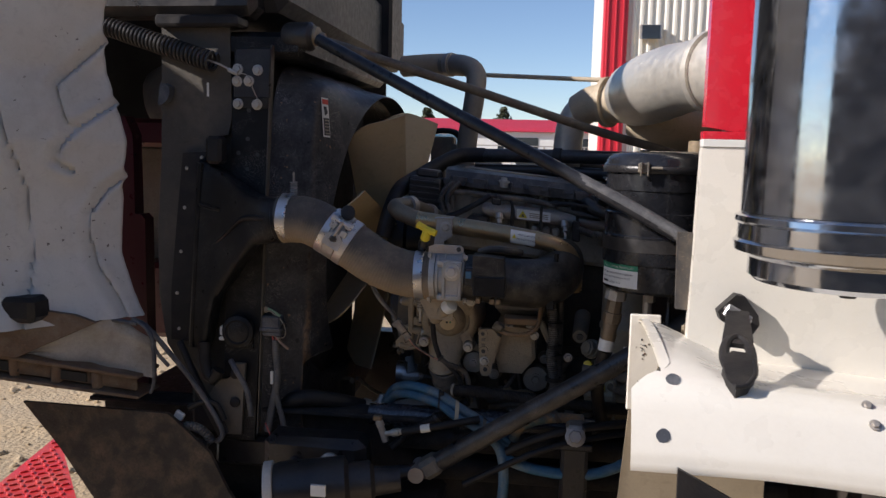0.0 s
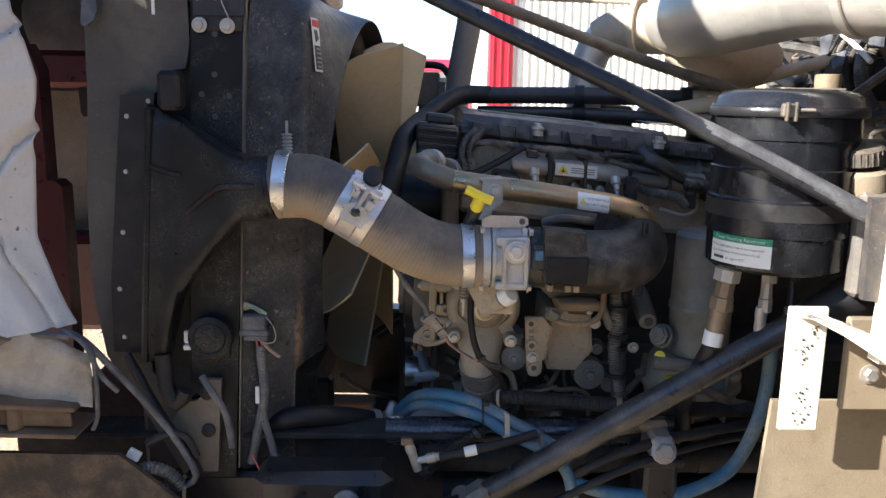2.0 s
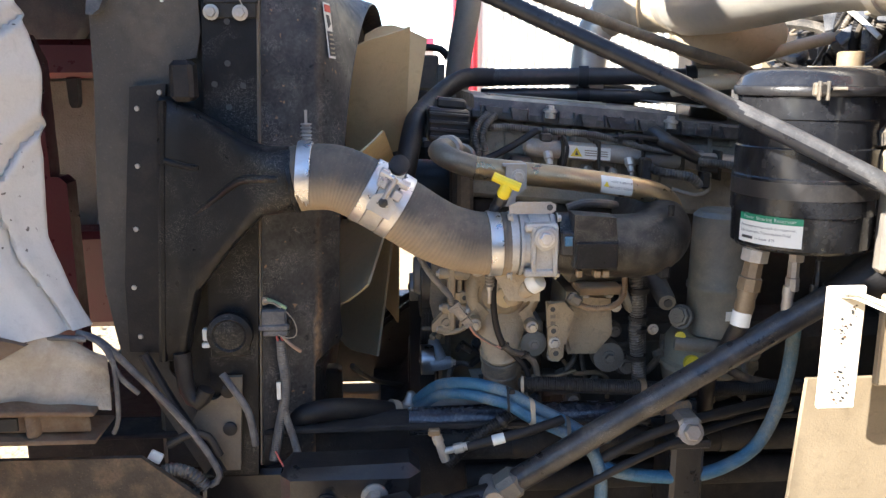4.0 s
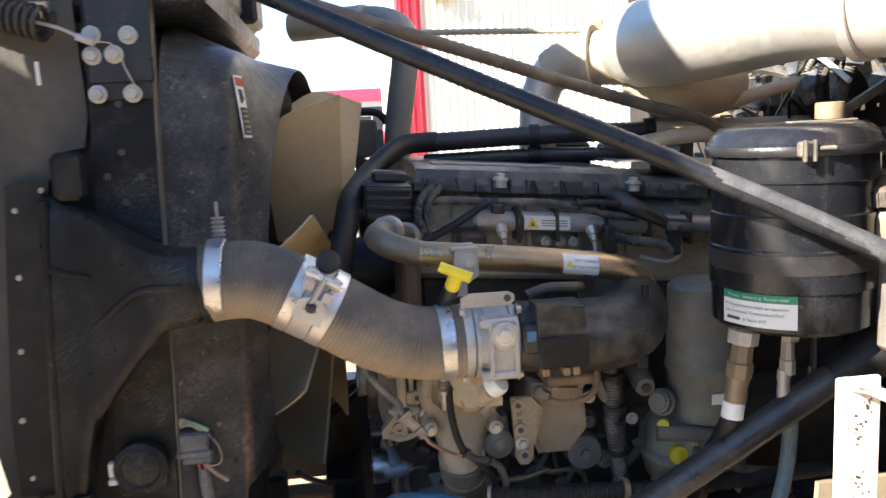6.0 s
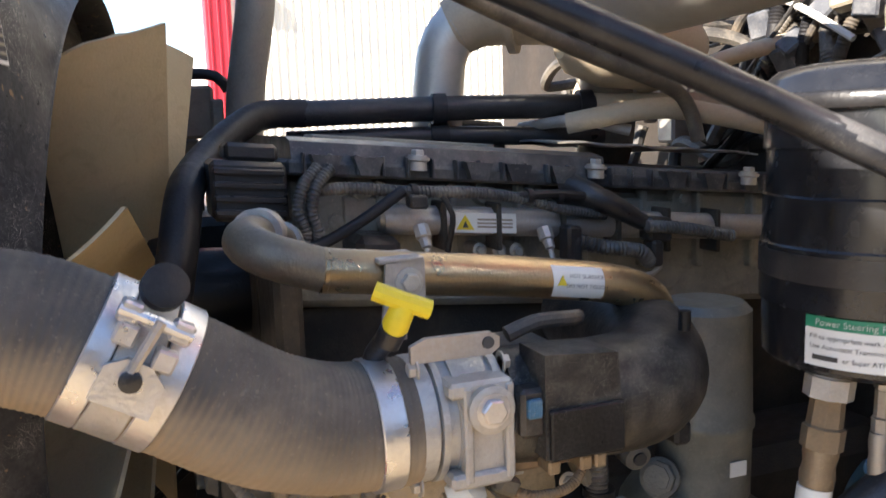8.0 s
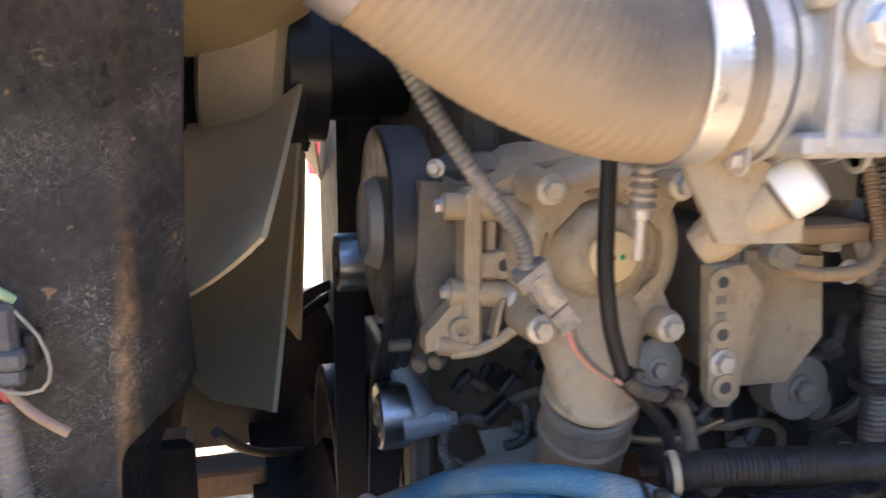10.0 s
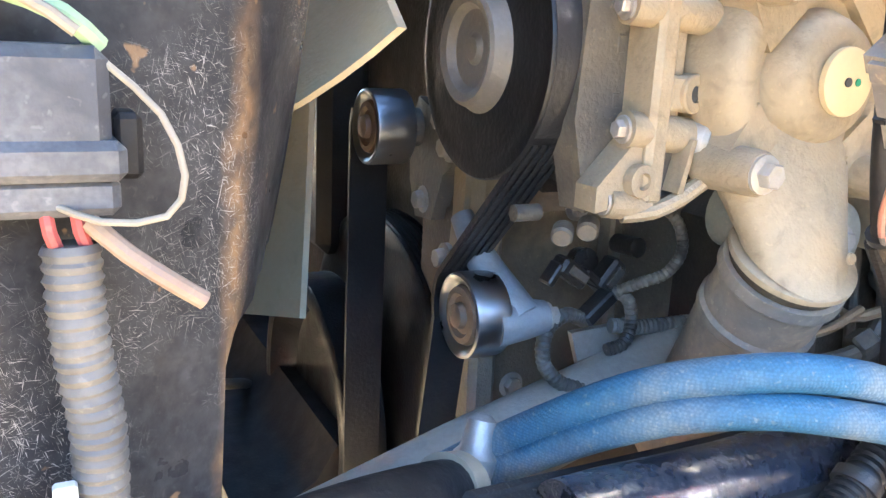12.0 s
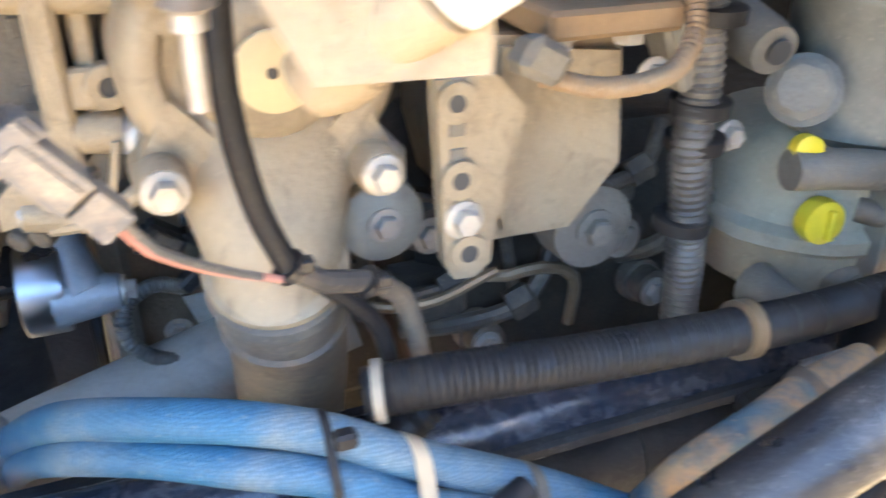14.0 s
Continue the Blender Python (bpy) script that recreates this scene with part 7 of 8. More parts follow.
stay = hood_rod([(-0.305, 2.22, 1.945), (0.0, 2.11, 1.792), (0.30, 2.00, 1.645), (0.60, 1.895, 1.49)], 0.0150, "thick black hood stay rod across the engine bay")
hood_rod([(-0.295, 2.26, 1.945), (0.05, 2.38, 1.845), (0.40, 2.50, 1.742), (0.60, 2.56, 1.69), (0.66, 2.58, 1.655), (0.68, 2.58, 1.60)], 0.0120, "thin dusty brown hood stay rod bent at its end", surface("dusty_rod", (0.075, 0.065, 0.055), 0.5, 0.1, dust=(0.30, 0.25, 0.18), dusty=0.5, dust_size=0.05))
# paler, scratched tone over the last stretch of the rod
part("pale_end", tube([(0.335, 1.988, 1.6277), (0.45, 1.9477, 1.570), (0.598, 1.8957, 1.491)], lambda s, w: 0.0146 + 0.0009 * min(1.0, s / 0.03), 20), surface("pale_rod", (0.055, 0.056, 0.06), 0.42, 0.1, vary=0.4, size=0.04, dust=(0.28, 0.27, 0.26), dusty=0.35, dust_size=0.03, scratch=0.5), stay, "pale scuffed end of the rod")
knob = thing("hinge_knob", (-0.32, 2.24, 1.92), "dusty rubber hinge bushing on the radiator top", "bushing")
part("bushing", Shape().lathe((-0.40, 2.25, 1.955), (1, -0.1, 0), [(0, 0.03), (0.01, 0.036), (0.07, 0.036), (0.08, 0.028)], 24), BLACK_PAINT, knob)
part("end", Shape().lathe((-0.322, 2.242, 1.955), (1, -0.1, 0), [(0, 0.024), (0.012, 0.024), (0.016, 0.012), (0.03, 0.008)], 18), TAN_PLATE, knob)

upper = thing("coolant_pipe", (0.3, 2.85, 1.6), "black coolant pipe over the engine with a rubber elbow", "pipe")
part("pipe", tube([(0.95, 2.63, 1.66), (0.69, 2.71, 1.663), (0.35, 2.785, 1.668), (0.05, 2.80, 1.665)], 0.0215, 20), BLACK_PAINT, upper)
# paler tan sleeve over the cab end of the pipe
part("pale_section", tube([(0.95, 2.63, 1.66), (0.69, 2.71, 1.663), (0.575, 2.737, 1.665)], 0.0222, 20), TAN_DUCT, upper, "pale tan end of the pipe")
part("elbow", tube([(0.07, 2.802, 1.666), (0.0, 2.79, 1.664), (-0.05, 2.74, 1.642), (-0.099, 2.660, 1.607), (-0.127, 2.580, 1.584), (-0.144, 2.500, 1.563), (-0.159, 2.440, 1.506), (-0.174, 2.420, 1.435)], 0.0235, 20), RUBBER, upper)
for x, y in ((0.30, 2.79), (0.56, 2.745)):
    part("collar", Shape().lathe((x, y, 1.667), (1, -0.2, 0), [(-0.012, 0.022), (-0.012, 0.027), (0.012, 0.027), (0.012, 0.022)], 24), RUBBER, upper)
lowpipe = thing("fuel_return_pipe", (0.2, 2.88, 1.58), "thin black pipe above the cam cover", "pipe")
part("pipe", tube([(0.04, 2.815, 1.622), (0.30, 2.795, 1.622), (0.60, 2.75, 1.61)], 0.0165, 16), BLACK_PAINT, lowpipe)
part("collar", Shape().lathe((0.30, 2.795, 1.622), (1, -0.1, 0), [(-0.016, 0.017), (-0.016, 0.021), (0.016, 0.021), (0.016, 0.017)], 20), RUBBER, lowpipe)
stack = thing("crankcase_pipe", (0.0, 2.95, 1.4), "grey upright pipe with a dusty tan elbow", "pipe")
part("pipe", tube([(-0.02, 2.98, 1.30), (-0.008, 2.96, 1.66), (0.02, 2.93, 1.86), (0.018, 2.95, 1.935), (-0.03, 2.98, 1.965), (-0.10, 3.02, 1.968)], 0.0335, 24), surface("grey_pipe", (0.24, 0.225, 0.20), 0.45, 0.3, dust=(0.36, 0.30, 0.22), dusty=0.5), stack)
part("hose", tube([(-0.06, 3.0, 1.968), (-0.14, 3.05, 1.972), (-0.25, 3.1, 1.97)], 0.037, 24), TAN_DUCT, stack)
part("clamp", Shape().lathe((-0.075, 3.008, 1.968), (-0.85, 0.5, 0), [(-0.008, 0.037), (-0.008, 0.040), (0.008, 0.040), (0.008, 0.037)], 24), DULL_STEEL, stack)
valve_box = thing("heater_valve_box", (-0.10, 3.03, 1.55), "dusty grey bracketed box beyond the fan", "box")
part("body", Shape().box(-0.135, -0.055, 3.00, 3.08, 1.63, 1.725, 0.006), BRACKET_BROWN, valve_box)
part("side_plate", Shape().box(-0.062, -0.040, 2.985, 3.0, 1.60, 1.70, 0.003), CAST_DARK, valve_box)
part("stem", Shape().box(-0.115, -0.085, 3.0, 3.05, 1.48, 1.63, 0.004), BLOCK_DARK, valve_box)
part("hose", tube([(-0.15, 3.02, 1.735), (-0.10, 3.0, 1.745), (-0.05, 2.99, 1.74), (-0.03, 2.99, 1.715)], 0.010, 12), RUBBER, valve_box)

tie_rod = thing("tan_line", (0.2, 2.95, 1.9), "dusty tan thin pipe across the bay", "pipe")
part("pipe", tube([(-0.10, 3.08, 1.946), (0.48, 2.84, 1.907), (0.62, 2.78, 1.90)], 0.0075, 10), TAN_DUCT, tie_rod)
part("clip", Shape().box(0.455, 0.485, 2.82, 2.86, 1.87, 1.93, 0.004), TAN_DUCT, tie_rod)

# clutter on the firewall
bulk = thing("firewall_wiring", (0.9, 2.5, 1.5), "tangle of dusty hoses and wires on the firewall", "wiring")
random.seed(5)
for k in range(22):
    y0, z0 = random.uniform(2.15, 3.3), random.uniform(1.5, 1.95)
    pts = [(0.975, y0, z0)]
    for j in range(4):
        pts.append((random.uniform(0.80, 0.96), y0 + (j + 1) * random.uniform(-0.09, 0.12), z0 - (j + 1) * random.uniform(-0.02, 0.08)))
    part("wire", tube(pts, random.choice((0.004, 0.006, 0.010, 0.014)), 8), random.choice((RUBBER, RUBBER_GREY, CONDUIT, TAN_DUCT)), bulk)
for k in range(7):
    y0, z0 = 2.25 + 0.14 * k, random.uniform(1.55, 1.85)
    part("fitting", Shape().box(0.90, 0.975, y0, y0 + random.uniform(0.04, 0.09), z0, z0 + random.uniform(0.04, 0.12), 0.006), random.choice((DULL_STEEL, TAN_DUCT, BLOCK_DARK)), bulk)
junction = thing("wiring_bundle", (0.9, 2.5, 1.7), "dusty bundle of harness plugs on the firewall", "wiring")
random.seed(11)
for k in range(9):
    y0, z0 = 2.44 + 0.025 * k, random.uniform(1.76, 1.85)
    dy = random.uniform(-0.05, 0.12)
    part("loom", Shape().sweep([(0.975, y0 - 0.02, z0 + 0.10), (0.90, y0, z0 + 0.03), (0.87, y0 + dy * 0.5, z0 - 0.04), (0.88, y0 + dy, z0 - 0.11), (0.95, y0 + dy, z0 - 0.20)], ribbed(random.choice((0.008, 0.012, 0.016)), 0.15, 0.006), 10, 0.003), random.choice((CONDUIT, RUBBER, CONDUIT, RUBBER_GREY)), junction)
for k in range(9):
    y0, z0 = random.uniform(2.40, 2.66), random.uniform(1.69, 1.83)
    part("plug", Shape().box(-0.018, 0.018, -0.02, 0.02, -0.024, 0.024, 0.004, pose(0.875 + random.uniform(-0.02, 0.03), y0, z0, random.uniform(-40, 40), random.uniform(-30, 30), 20)), random.choice((PLUG_DARK, PLUG_DARK, CAST_DARK, WIRE_GREY)), junction)
part("strap", tube([(0.87, 2.60, 1.83), (0.84, 2.56, 1.825), (0.85, 2.50, 1.79), (0.86, 2.44, 1.75)], 0.006, 8), LABEL_WHITE, junction, "pale sunlit tie strap")
part("canister", Shape().lathe((0.93, 2.64, 1.68), (0, 0, 1), [(0, 0.02), (0.01, 0.035), (0.09, 0.035), (0.10, 0.028), (0.13, 0.02)], 20), CAST_DARK, junction)
ring_hose = thing("looped_cable", (0.93, 2.72, 1.75), "dusty cable looped on the firewall", "cable")
part("cable", tube([(0.95, 2.72 + 0.11 * math.cos(radians(a)), 1.75 + 0.11 * math.sin(radians(a))) for a in range(20, 350, 22)], 0.011, 10), RUBBER_GREY, ring_hose)
yellow_line = thing("yellow_air_line", (0.88, 2.3, 1.7), "yellow plastic air line beside the reservoir", "air line")
part("line", tube([(0.90, 2.26, 1.80), (0.885, 2.285, 1.74), (0.88, 2.31, 1.67), (0.89, 2.32, 1.58), (0.975, 2.33, 1.50)], 0.0075, 10), surface("yellow_line", (0.50, 0.36, 0.05), 0.45, dust=SAND, dusty=0.3), yellow_line)
heater = thing("heater_hose", (0.7, 2.6, 1.6), "dusty tan heater hoses behind the reservoir", "hose")
part("hose", tube([(0.55, 2.83, 1.665), (0.68, 2.72, 1.70), (0.80, 2.62, 1.745), (0.96, 2.58, 1.78)], 0.015, 14), TAN_DUCT, heater)
part("hose", tube([(0.50, 2.70, 1.635), (0.62, 2.62, 1.655), (0.74, 2.60, 1.64), (0.90, 2.55, 1.60), (0.97, 2.5, 1.58)], 0.018, 14), TAN_DUCT, heater)
part("tee", Shape().lathe((0.66, 2.74, 1.69), (0, 0, 1), [(-0.03, 0.012), (0, 0.018), (0.02, 0.018), (0.045, 0.010)], 14), DULL_STEEL, heater)
part("hose", tube([(0.46, 2.80, 1.63), (0.52, 2.70, 1.64), (0.60, 2.66, 1.62)], 0.010, 12), DULL_STEEL, heater)

# blue coolant hoses
def blue_hose(points, r, label):
    h = thing("blue_hose", points[0], label, "hose", "blue hoses")
    part("hose", tube(points, r, 24), BLUE_HOSE, h)
    return h


pair = blue_hose([(-0.175, 2.42, 0.93), (-0.145, 2.36, 0.985), (-0.105, 2.285, 1.045), (-0.055, 2.238, 1.067), (-0.01, 2.218, 1.066), (0.03, 2.206, 1.055), (0.07, 2.195, 1.035), (0.14, 2.188, 0.998), (0.21, 2.18, 0.955)], 0.0118, "dusty blue braided hose over the frame rail")
second = blue_hose([(-0.17, 2.40, 0.920), (-0.14, 2.345, 0.975), (-0.105, 2.275, 1.028), (-0.060, 2.235, 1.0455), (-0.015, 2.209, 1.0445), (0.03, 2.194, 1.034), (0.07, 2.183, 1.011), (0.14, 2.178, 0.978), (0.20, 2.17, 0.94)], 0.0112, "dusty blue braided hose beneath its twin")


def strap(above, below, along, wide, material, name, label="", holder=pair):
    """A flat strap drawn tight round two hoses."""
    a, b, along = Vector(above), Vector(below), Vector(along).normalized()
    down = (b - a).normalized()
    side = along.cross(down).normalized()
    middle, half = (a + b) / 2, (b - a).length / 2
    rows = []
    for shift, grow in ((-wide / 2, 0.0002), (-wide / 2, 0.0022), (wide / 2, 0.0022), (wide / 2, 0.0002), (-wide / 2, 0.0002)):
        loop = []
        for k in range(41):
            t = 2 * math.pi * k / 40
            reach = half if math.cos(t) > 0 else -half
            loop.append(middle + along * shift + down * (reach + (0.0120 + grow) * math.cos(t)) + side * ((0.0120 + grow) * math.sin(t)))
        rows.append(loop)
    return part(name, Shape().sheet(rows), material, holder, label)


strap((0.026, 2.207, 1.056), (0.026, 2.195, 1.035), (0.9, -0.25, -0.35), 0.0055, RUBBER, "cable_tie", "black cable tie round both hoses")
part("tie_head", Shape().box(0.026, 0.038, 2.182, 2.192, 1.062, 1.072, 0.002), RUBBER, pair)
strap((0.071, 2.1948, 1.0345), (0.071, 2.1828, 1.0105), (0.85, -0.1, -0.5), 0.011, TAN_DUCT, "band_clamp", "dusty tan band clamp round both hoses")
strap((0.142, 2.188, 0.9965), (0.142, 2.178, 0.977), (0.85, -0.1, -0.5), 0.009, BRACKET_BROWN, "band_clamp", "dusty brown band clamp", second)
blue_hose([(0.195, 2.13, 0.935), (0.235, 2.13, 0.917), (0.30, 2.13, 0.905), (0.38, 2.13, 0.902), (0.45, 2.135, 0.918), (0.51, 2.14, 0.955), (0.55, 2.15, 1.02), (0.568, 2.15, 1.10), (0.568, 2.14, 1.18), (0.545, 2.10, 1.235), (0.51, 2.06, 1.262)], 0.0130, "blue hose curving up to the reservoir")
blue_hose([(0.15, 2.15, 0.985), (0.185, 2.13, 0.955), (0.197, 2.12, 0.91), (0.197, 2.12, 0.84), (0.18, 2.12, 0.70)], 0.0125, "blue hose dropping behind the steering shaft")

DUSTY_BLUE = surface("dusty_blue_hose", (0.02, 0.10, 0.15), 0.7, dust=(0.40, 0.26, 0.14), dusty=1.3, dust_size=0.05, bump=0.2)
tan_blue = thing("dusty_blue_hose", (0.3, 2.16, 0.97), "blue hose caked with tan dust", "hose", "blue hoses")
part("hose", tube([(0.216, 2.170, 0.967), (0.232, 2.160, 0.999), (0.255, 2.155, 1.017), (0.280, 2.155, 1.026), (0.323, 2.165, 1.031), (0.386, 2.180, 1.026)], 0.0125, 20), DUSTY_BLUE, tan_blue)
part("clamp", Shape().lathe((0.323, 2.165, 1.031), (0.8, 0.05, 0.5), [(-0.006, 0.0125), (-0.006, 0.0150), (0.006, 0.0150), (0.006, 0.0125)], 18), RUBBER_GREY, tan_blue)

corr = thing("ribbed_hose", (0.2, 2.17, 1.06), "black ribbed conduit along the frame rail", "hose")
part("hose", Shape().sweep([(0.052, 2.22, 1.066), (0.10, 2.208, 1.072), (0.18, 2.20, 1.069), (0.28, 2.20, 1.062), (0.36, 2.205, 1.054), (0.50, 2.22, 1.046), (0.70, 2.24, 1.04)], ribbed(0.0155, 0.10, 0.0045), 16, 0.0013), RUBBER, corr)
part("clip", Shape().lathe((0.060, 2.218, 1.067), (1, -0.3, 0.1), [(-0.003, 0.016), (-0.003, 0.0182), (0.003, 0.0182), (0.003, 0.016)], 18), WIRE_GREY, corr)
part("clip", Shape().lathe((0.295, 2.20, 1.061), (1, 0, -0.1), [(-0.005, 0.017), (-0.005, 0.0195), (0.005, 0.0195), (0.005, 0.017)], 18), BROWN_METAL, corr)
corr2 = thing("ribbed_hose", (0.0, 2.22, 0.98), "black ribbed conduit dropping over the rail", "hose")
part("clip", Shape().lathe((0.016, 2.215, 0.993), (0.75, 0.15, 0.6), [(-0.004, 0.0125), (-0.004, 0.015), (0.004, 0.015), (0.004, 0.0125)], 18), BLACK_PAINT, corr2)
part("hose", Shape().sweep([(0.095, 2.235, 1.035), (0.073, 2.228, 1.023), (0.016, 2.215, 0.993), (-0.040, 2.205, 0.961), (-0.095, 2.195, 0.911)], ribbed(0.0125, 0.12, 0.0055), 16, 0.0018), RUBBER, corr2)
black_lines = thing("air_line", (0.3, 2.15, 0.95), "black air lines with faint print along the frame", "hose")
part("line", tube([(0.20, 2.13, 0.945), (0.27, 2.125, 0.985), (0.36, 2.13, 1.015), (0.46, 2.15, 1.028), (0.60, 2.20, 1.03)], 0.0105, 12), RUBBER, black_lines)
part("line", tube([(0.10, 2.12, 0.86), (0.20, 2.11, 0.92), (0.30, 2.11, 0.97), (0.45, 2.15, 1.0), (0.62, 2.22, 1.0)], 0.008, 12), RUBBER, black_lines)

tee = thing("fuel_line_tee", (-0.10, 2.14, 0.95), "metal tee fitting with a black line and white tag", "fitting")
part("body", Shape().lathe((-0.122, 2.143, 1.006), (0.35, 0, -1), [(0, 0.006), (0.01, 0.010), (0.022, 0.0105), (0.024, 0.0085), (0.05, 0.0095), (0.062, 0.009)], 12), DULL_STEEL, tee)
part("branch", Shape().lathe((-0.108, 2.142, 0.966), (1, 0, 0.22), [(0, 0.007), (0.022, 0.0075), (0.024, 0.0105), (0.040, 0.0105), (0.042, 0.008), (0.055, 0.008)], 10), ZINC, tee)
part("line", tube([(-0.06, 2.142, 0.975), (0.0, 2.14, 0.990), (0.06, 2.145, 1.002), (0.13, 2.17, 1.012)], 0.0095, 12), RUBBER, tee)
part("tag", Shape().lathe((-0.012, 2.140, 0.9865), (1, 0, 0.25), [(0, 0.0103), (0.024, 0.0103)], 16), LABEL_WHITE, tee, "white printed tag")
part("cap", Shape().box(-0.135, -0.112, 2.135, 2.15, 1.0, 1.014, 0.003), BROWN_METAL, tee)

# steering shaft and gear
shaft = thing("steering_shaft", (0.0, 2.12, 0.88), "scuffed dark steering shaft with a universal joint", "steering shaft")
part("tube", tube([(0.03, 2.125, 0.907), (0.30, 2.083, 1.096), (0.59, 2.036, 1.298)], 0.0238, 24, smooth=False), surface("shaft_paint", (0.014, 0.016, 0.022), 0.3, 0.2, dust=(0.26, 0.23, 0.19), dusty=0.3, dust_size=0.07, scratch=0.5), shaft)
part("boot", tube([(0.575, 2.038, 1.288), (0.62, 2.03, 1.315), (0.68, 2.03, 1.345), (0.80, 2.06, 1.37), (0.97, 2.1, 1.38)], lambda s, w: 0.028 + 0.012 * min(1, s / 0.08), 20), RUBBER, shaft)
part("yoke", Shape().box(-0.01, 0.045, 2.095, 2.155, 0.875, 0.925, 0.012, pose(0, 0, 0, 0, -34, 0)), CAST_DARK, shaft)
part("joint", Shape().lathe((-0.015, 2.09, 0.885), (0, 1, 0), [(0, 0.02), (0.075, 0.02)], 18), DULL_STEEL, shaft)
part("input_shaft", tube([(-0.02, 2.125, 0.885), (-0.12, 2.10, 0.87)], 0.02, 16, smooth=False), BLACK_PAINT, shaft)
gear = thing("steering_gear", (-0.2, 2.0, 0.8), "black steering gear with a white cast end and tag", "steering gear")
part("housing", Shape().lathe((-0.335, 1.97, 0.872), (1, 0.25, 0.08), [(0, 0.060), (0.02, 0.066), (0.17, 0.066), (0.18, 0.05), (0.23, 0.05), (0.24, 0.035), (0.30, 0.03)], 32), BLACK_PAINT, gear)
part("end_ring", Shape().lathe((-0.352, 1.966, 0.871), (1, 0.25, 0.08), [(0, 0.050), (0.0, 0.068), (0.02, 0.070), (0.022, 0.06)], 24), surface("pale_casting", (0.6, 0.56, 0.5), 0.6, 0.1, dust=SAND, dusty=0.4), gear, "pale cast end ring")
part("tag", Shape().box(-0.225, -0.19, 1.905, 1.9125, 0.895, 0.922, 0.001), LABEL_WHITE, gear)
part("frame_bracket", Shape().box(-0.25, 0.05, 2.02, 2.20, 0.74, 0.84, 0.012), BLACK_PAINT, gear)

# ---- frame ----
chassis = thing("frame_rail", (0.4, 2.25, 0.6), "black dusty steel frame rail", "frame")
part("web", Shape().box(-0.95, 2.5, 2.30, 2.312, 0.70, 0.985, 0.003), RAIL_BLACK, chassis)
part("top_flange", Shape().box(-0.95, 2.5, 2.225, 2.30, 0.973, 0.985, 0.003), RAIL_BLACK, chassis)
part("bottom_flange", Shape().box(-0.95, 2.5, 2.225, 2.30, 0.70, 0.712, 0.003), BLACK_PAINT, chassis)
part("far_rail", Shape().box(-0.95, 2.5, 3.20, 3.28, 0.70, 0.985, 0.003), BLACK_PAINT, chassis)
part("front_crossmember", Shape().box(-0.95, -0.70, 2.312, 3.20, 0.74, 0.94, 0.01), BLACK_PAINT, chassis)
part("horn", rough_up(Shape().box(-0.42, -0.15, 2.12, 2.22, 0.82, 0.945, 0.02), 0.01, 0.1), BLACK_PAINT, chassis)
part("bolt", Shape().bolt((-0.239, 2.118, 0.892), (0, -1, 0), 0.018, 0.03), DULL_STEEL, chassis)
part("bolt", Shape().bolt((-0.33, 2.118, 0.88), (0, -1, 0), 0.014, 0.02), BLACK_PAINT, chassis)
part("engine_crossmember", Shape().prism([(-0.256, 0.50), (-0.256, 0.742), (-0.19, 0.745), (-0.165, 0.76), (-0.14, 0.80), (-0.06, 0.80), (-0.06, 0.50)], 2.72, 0.48), DEEP_BLACK, chassis)
part("support_bar", rough_up(Shape().box(-0.44, -0.233, 2.94, 3.02, 0.722, 0.768, 0.006), 0.003, 0.05), surface("dusty_tan_bar", (0.30, 0.21, 0.13), 0.7, dust=SAND, dusty=0.6), chassis, "dusty tan support bar")
part("drain_line", tube([(-0.30, 2.66, 0.955), (-0.275, 2.75, 0.895), (-0.237, 2.86, 0.832), (-0.17, 3.02, 0.755), (-0.118, 3.18, 0.665)], 0.007, 10), BRACKET_BROWN, chassis)
wheel = thing("front_axle", (0.3, 2.6, 0.45), "dark front axle beam under the engine", "axle")
part("beam", Shape().box(0.25, 0.40, 1.95, 3.9, 0.42, 0.56, 0.02), DEEP_BLACK, wheel)
pan = thing("oil_pan", (0.45, 2.75, 0.45), "black engine oil pan", "oil pan")
part("pan", Shape().box(0.02, 0.97, 2.42, 3.15, 0.42, 0.66, 0.05), DEEP_BLACK, pan)
gearbox = thing("front_spring", (0.2, 2.2, 0.6), "dark leaf spring under the frame", "spring")
for k in range(4):
    part("leaf", Shape().box(-0.6 + 0.12 * k, 1.4 - 0.12 * k, 2.22, 2.30, 0.60 - 0.022 * k, 0.618 - 0.022 * k, 0.003), DEEP_BLACK, gearbox)

tube_beam = thing("cross_beam", (0.1, 2.24, 0.95), "scuffed black tubular beam above the rail", "beam")
part("beam", rough_up(tube([(-0.158, 2.262, 0.978), (-0.150, 2.262, 0.978), (0.10, 2.262, 0.979), (0.44, 2.262, 0.979)], lambda s, w: 0.029 - 0.004 * max(0.0, 1 - s / 0.006), 36), 0.0015, 0.03), surface("beam_paint", (0.016, 0.020, 0.034), 0.22, 0.1, dust=(0.46, 0.46, 0.45), dusty=0.10, dust_size=0.007, scratch=0.4, coat=0.4), tube_beam)
drag = thing("transverse_pipe", (0.3, 2.262, 0.93), "scuffed black pipe along the frame rail", "pipe")
part("pipe", tube([(-0.10, 2.262, 0.925), (0.25, 2.262, 0.925), (0.33, 2.262, 0.925), (0.9, 2.262, 0.925)], 0.034, 24), RAIL_BLACK, drag)
part("lower_pipe", tube([(-0.05, 2.27, 0.84), (0.25, 2.27, 0.84), (0.9, 2.27, 0.84)], 0.03, 20), RAIL_BLACK, drag)
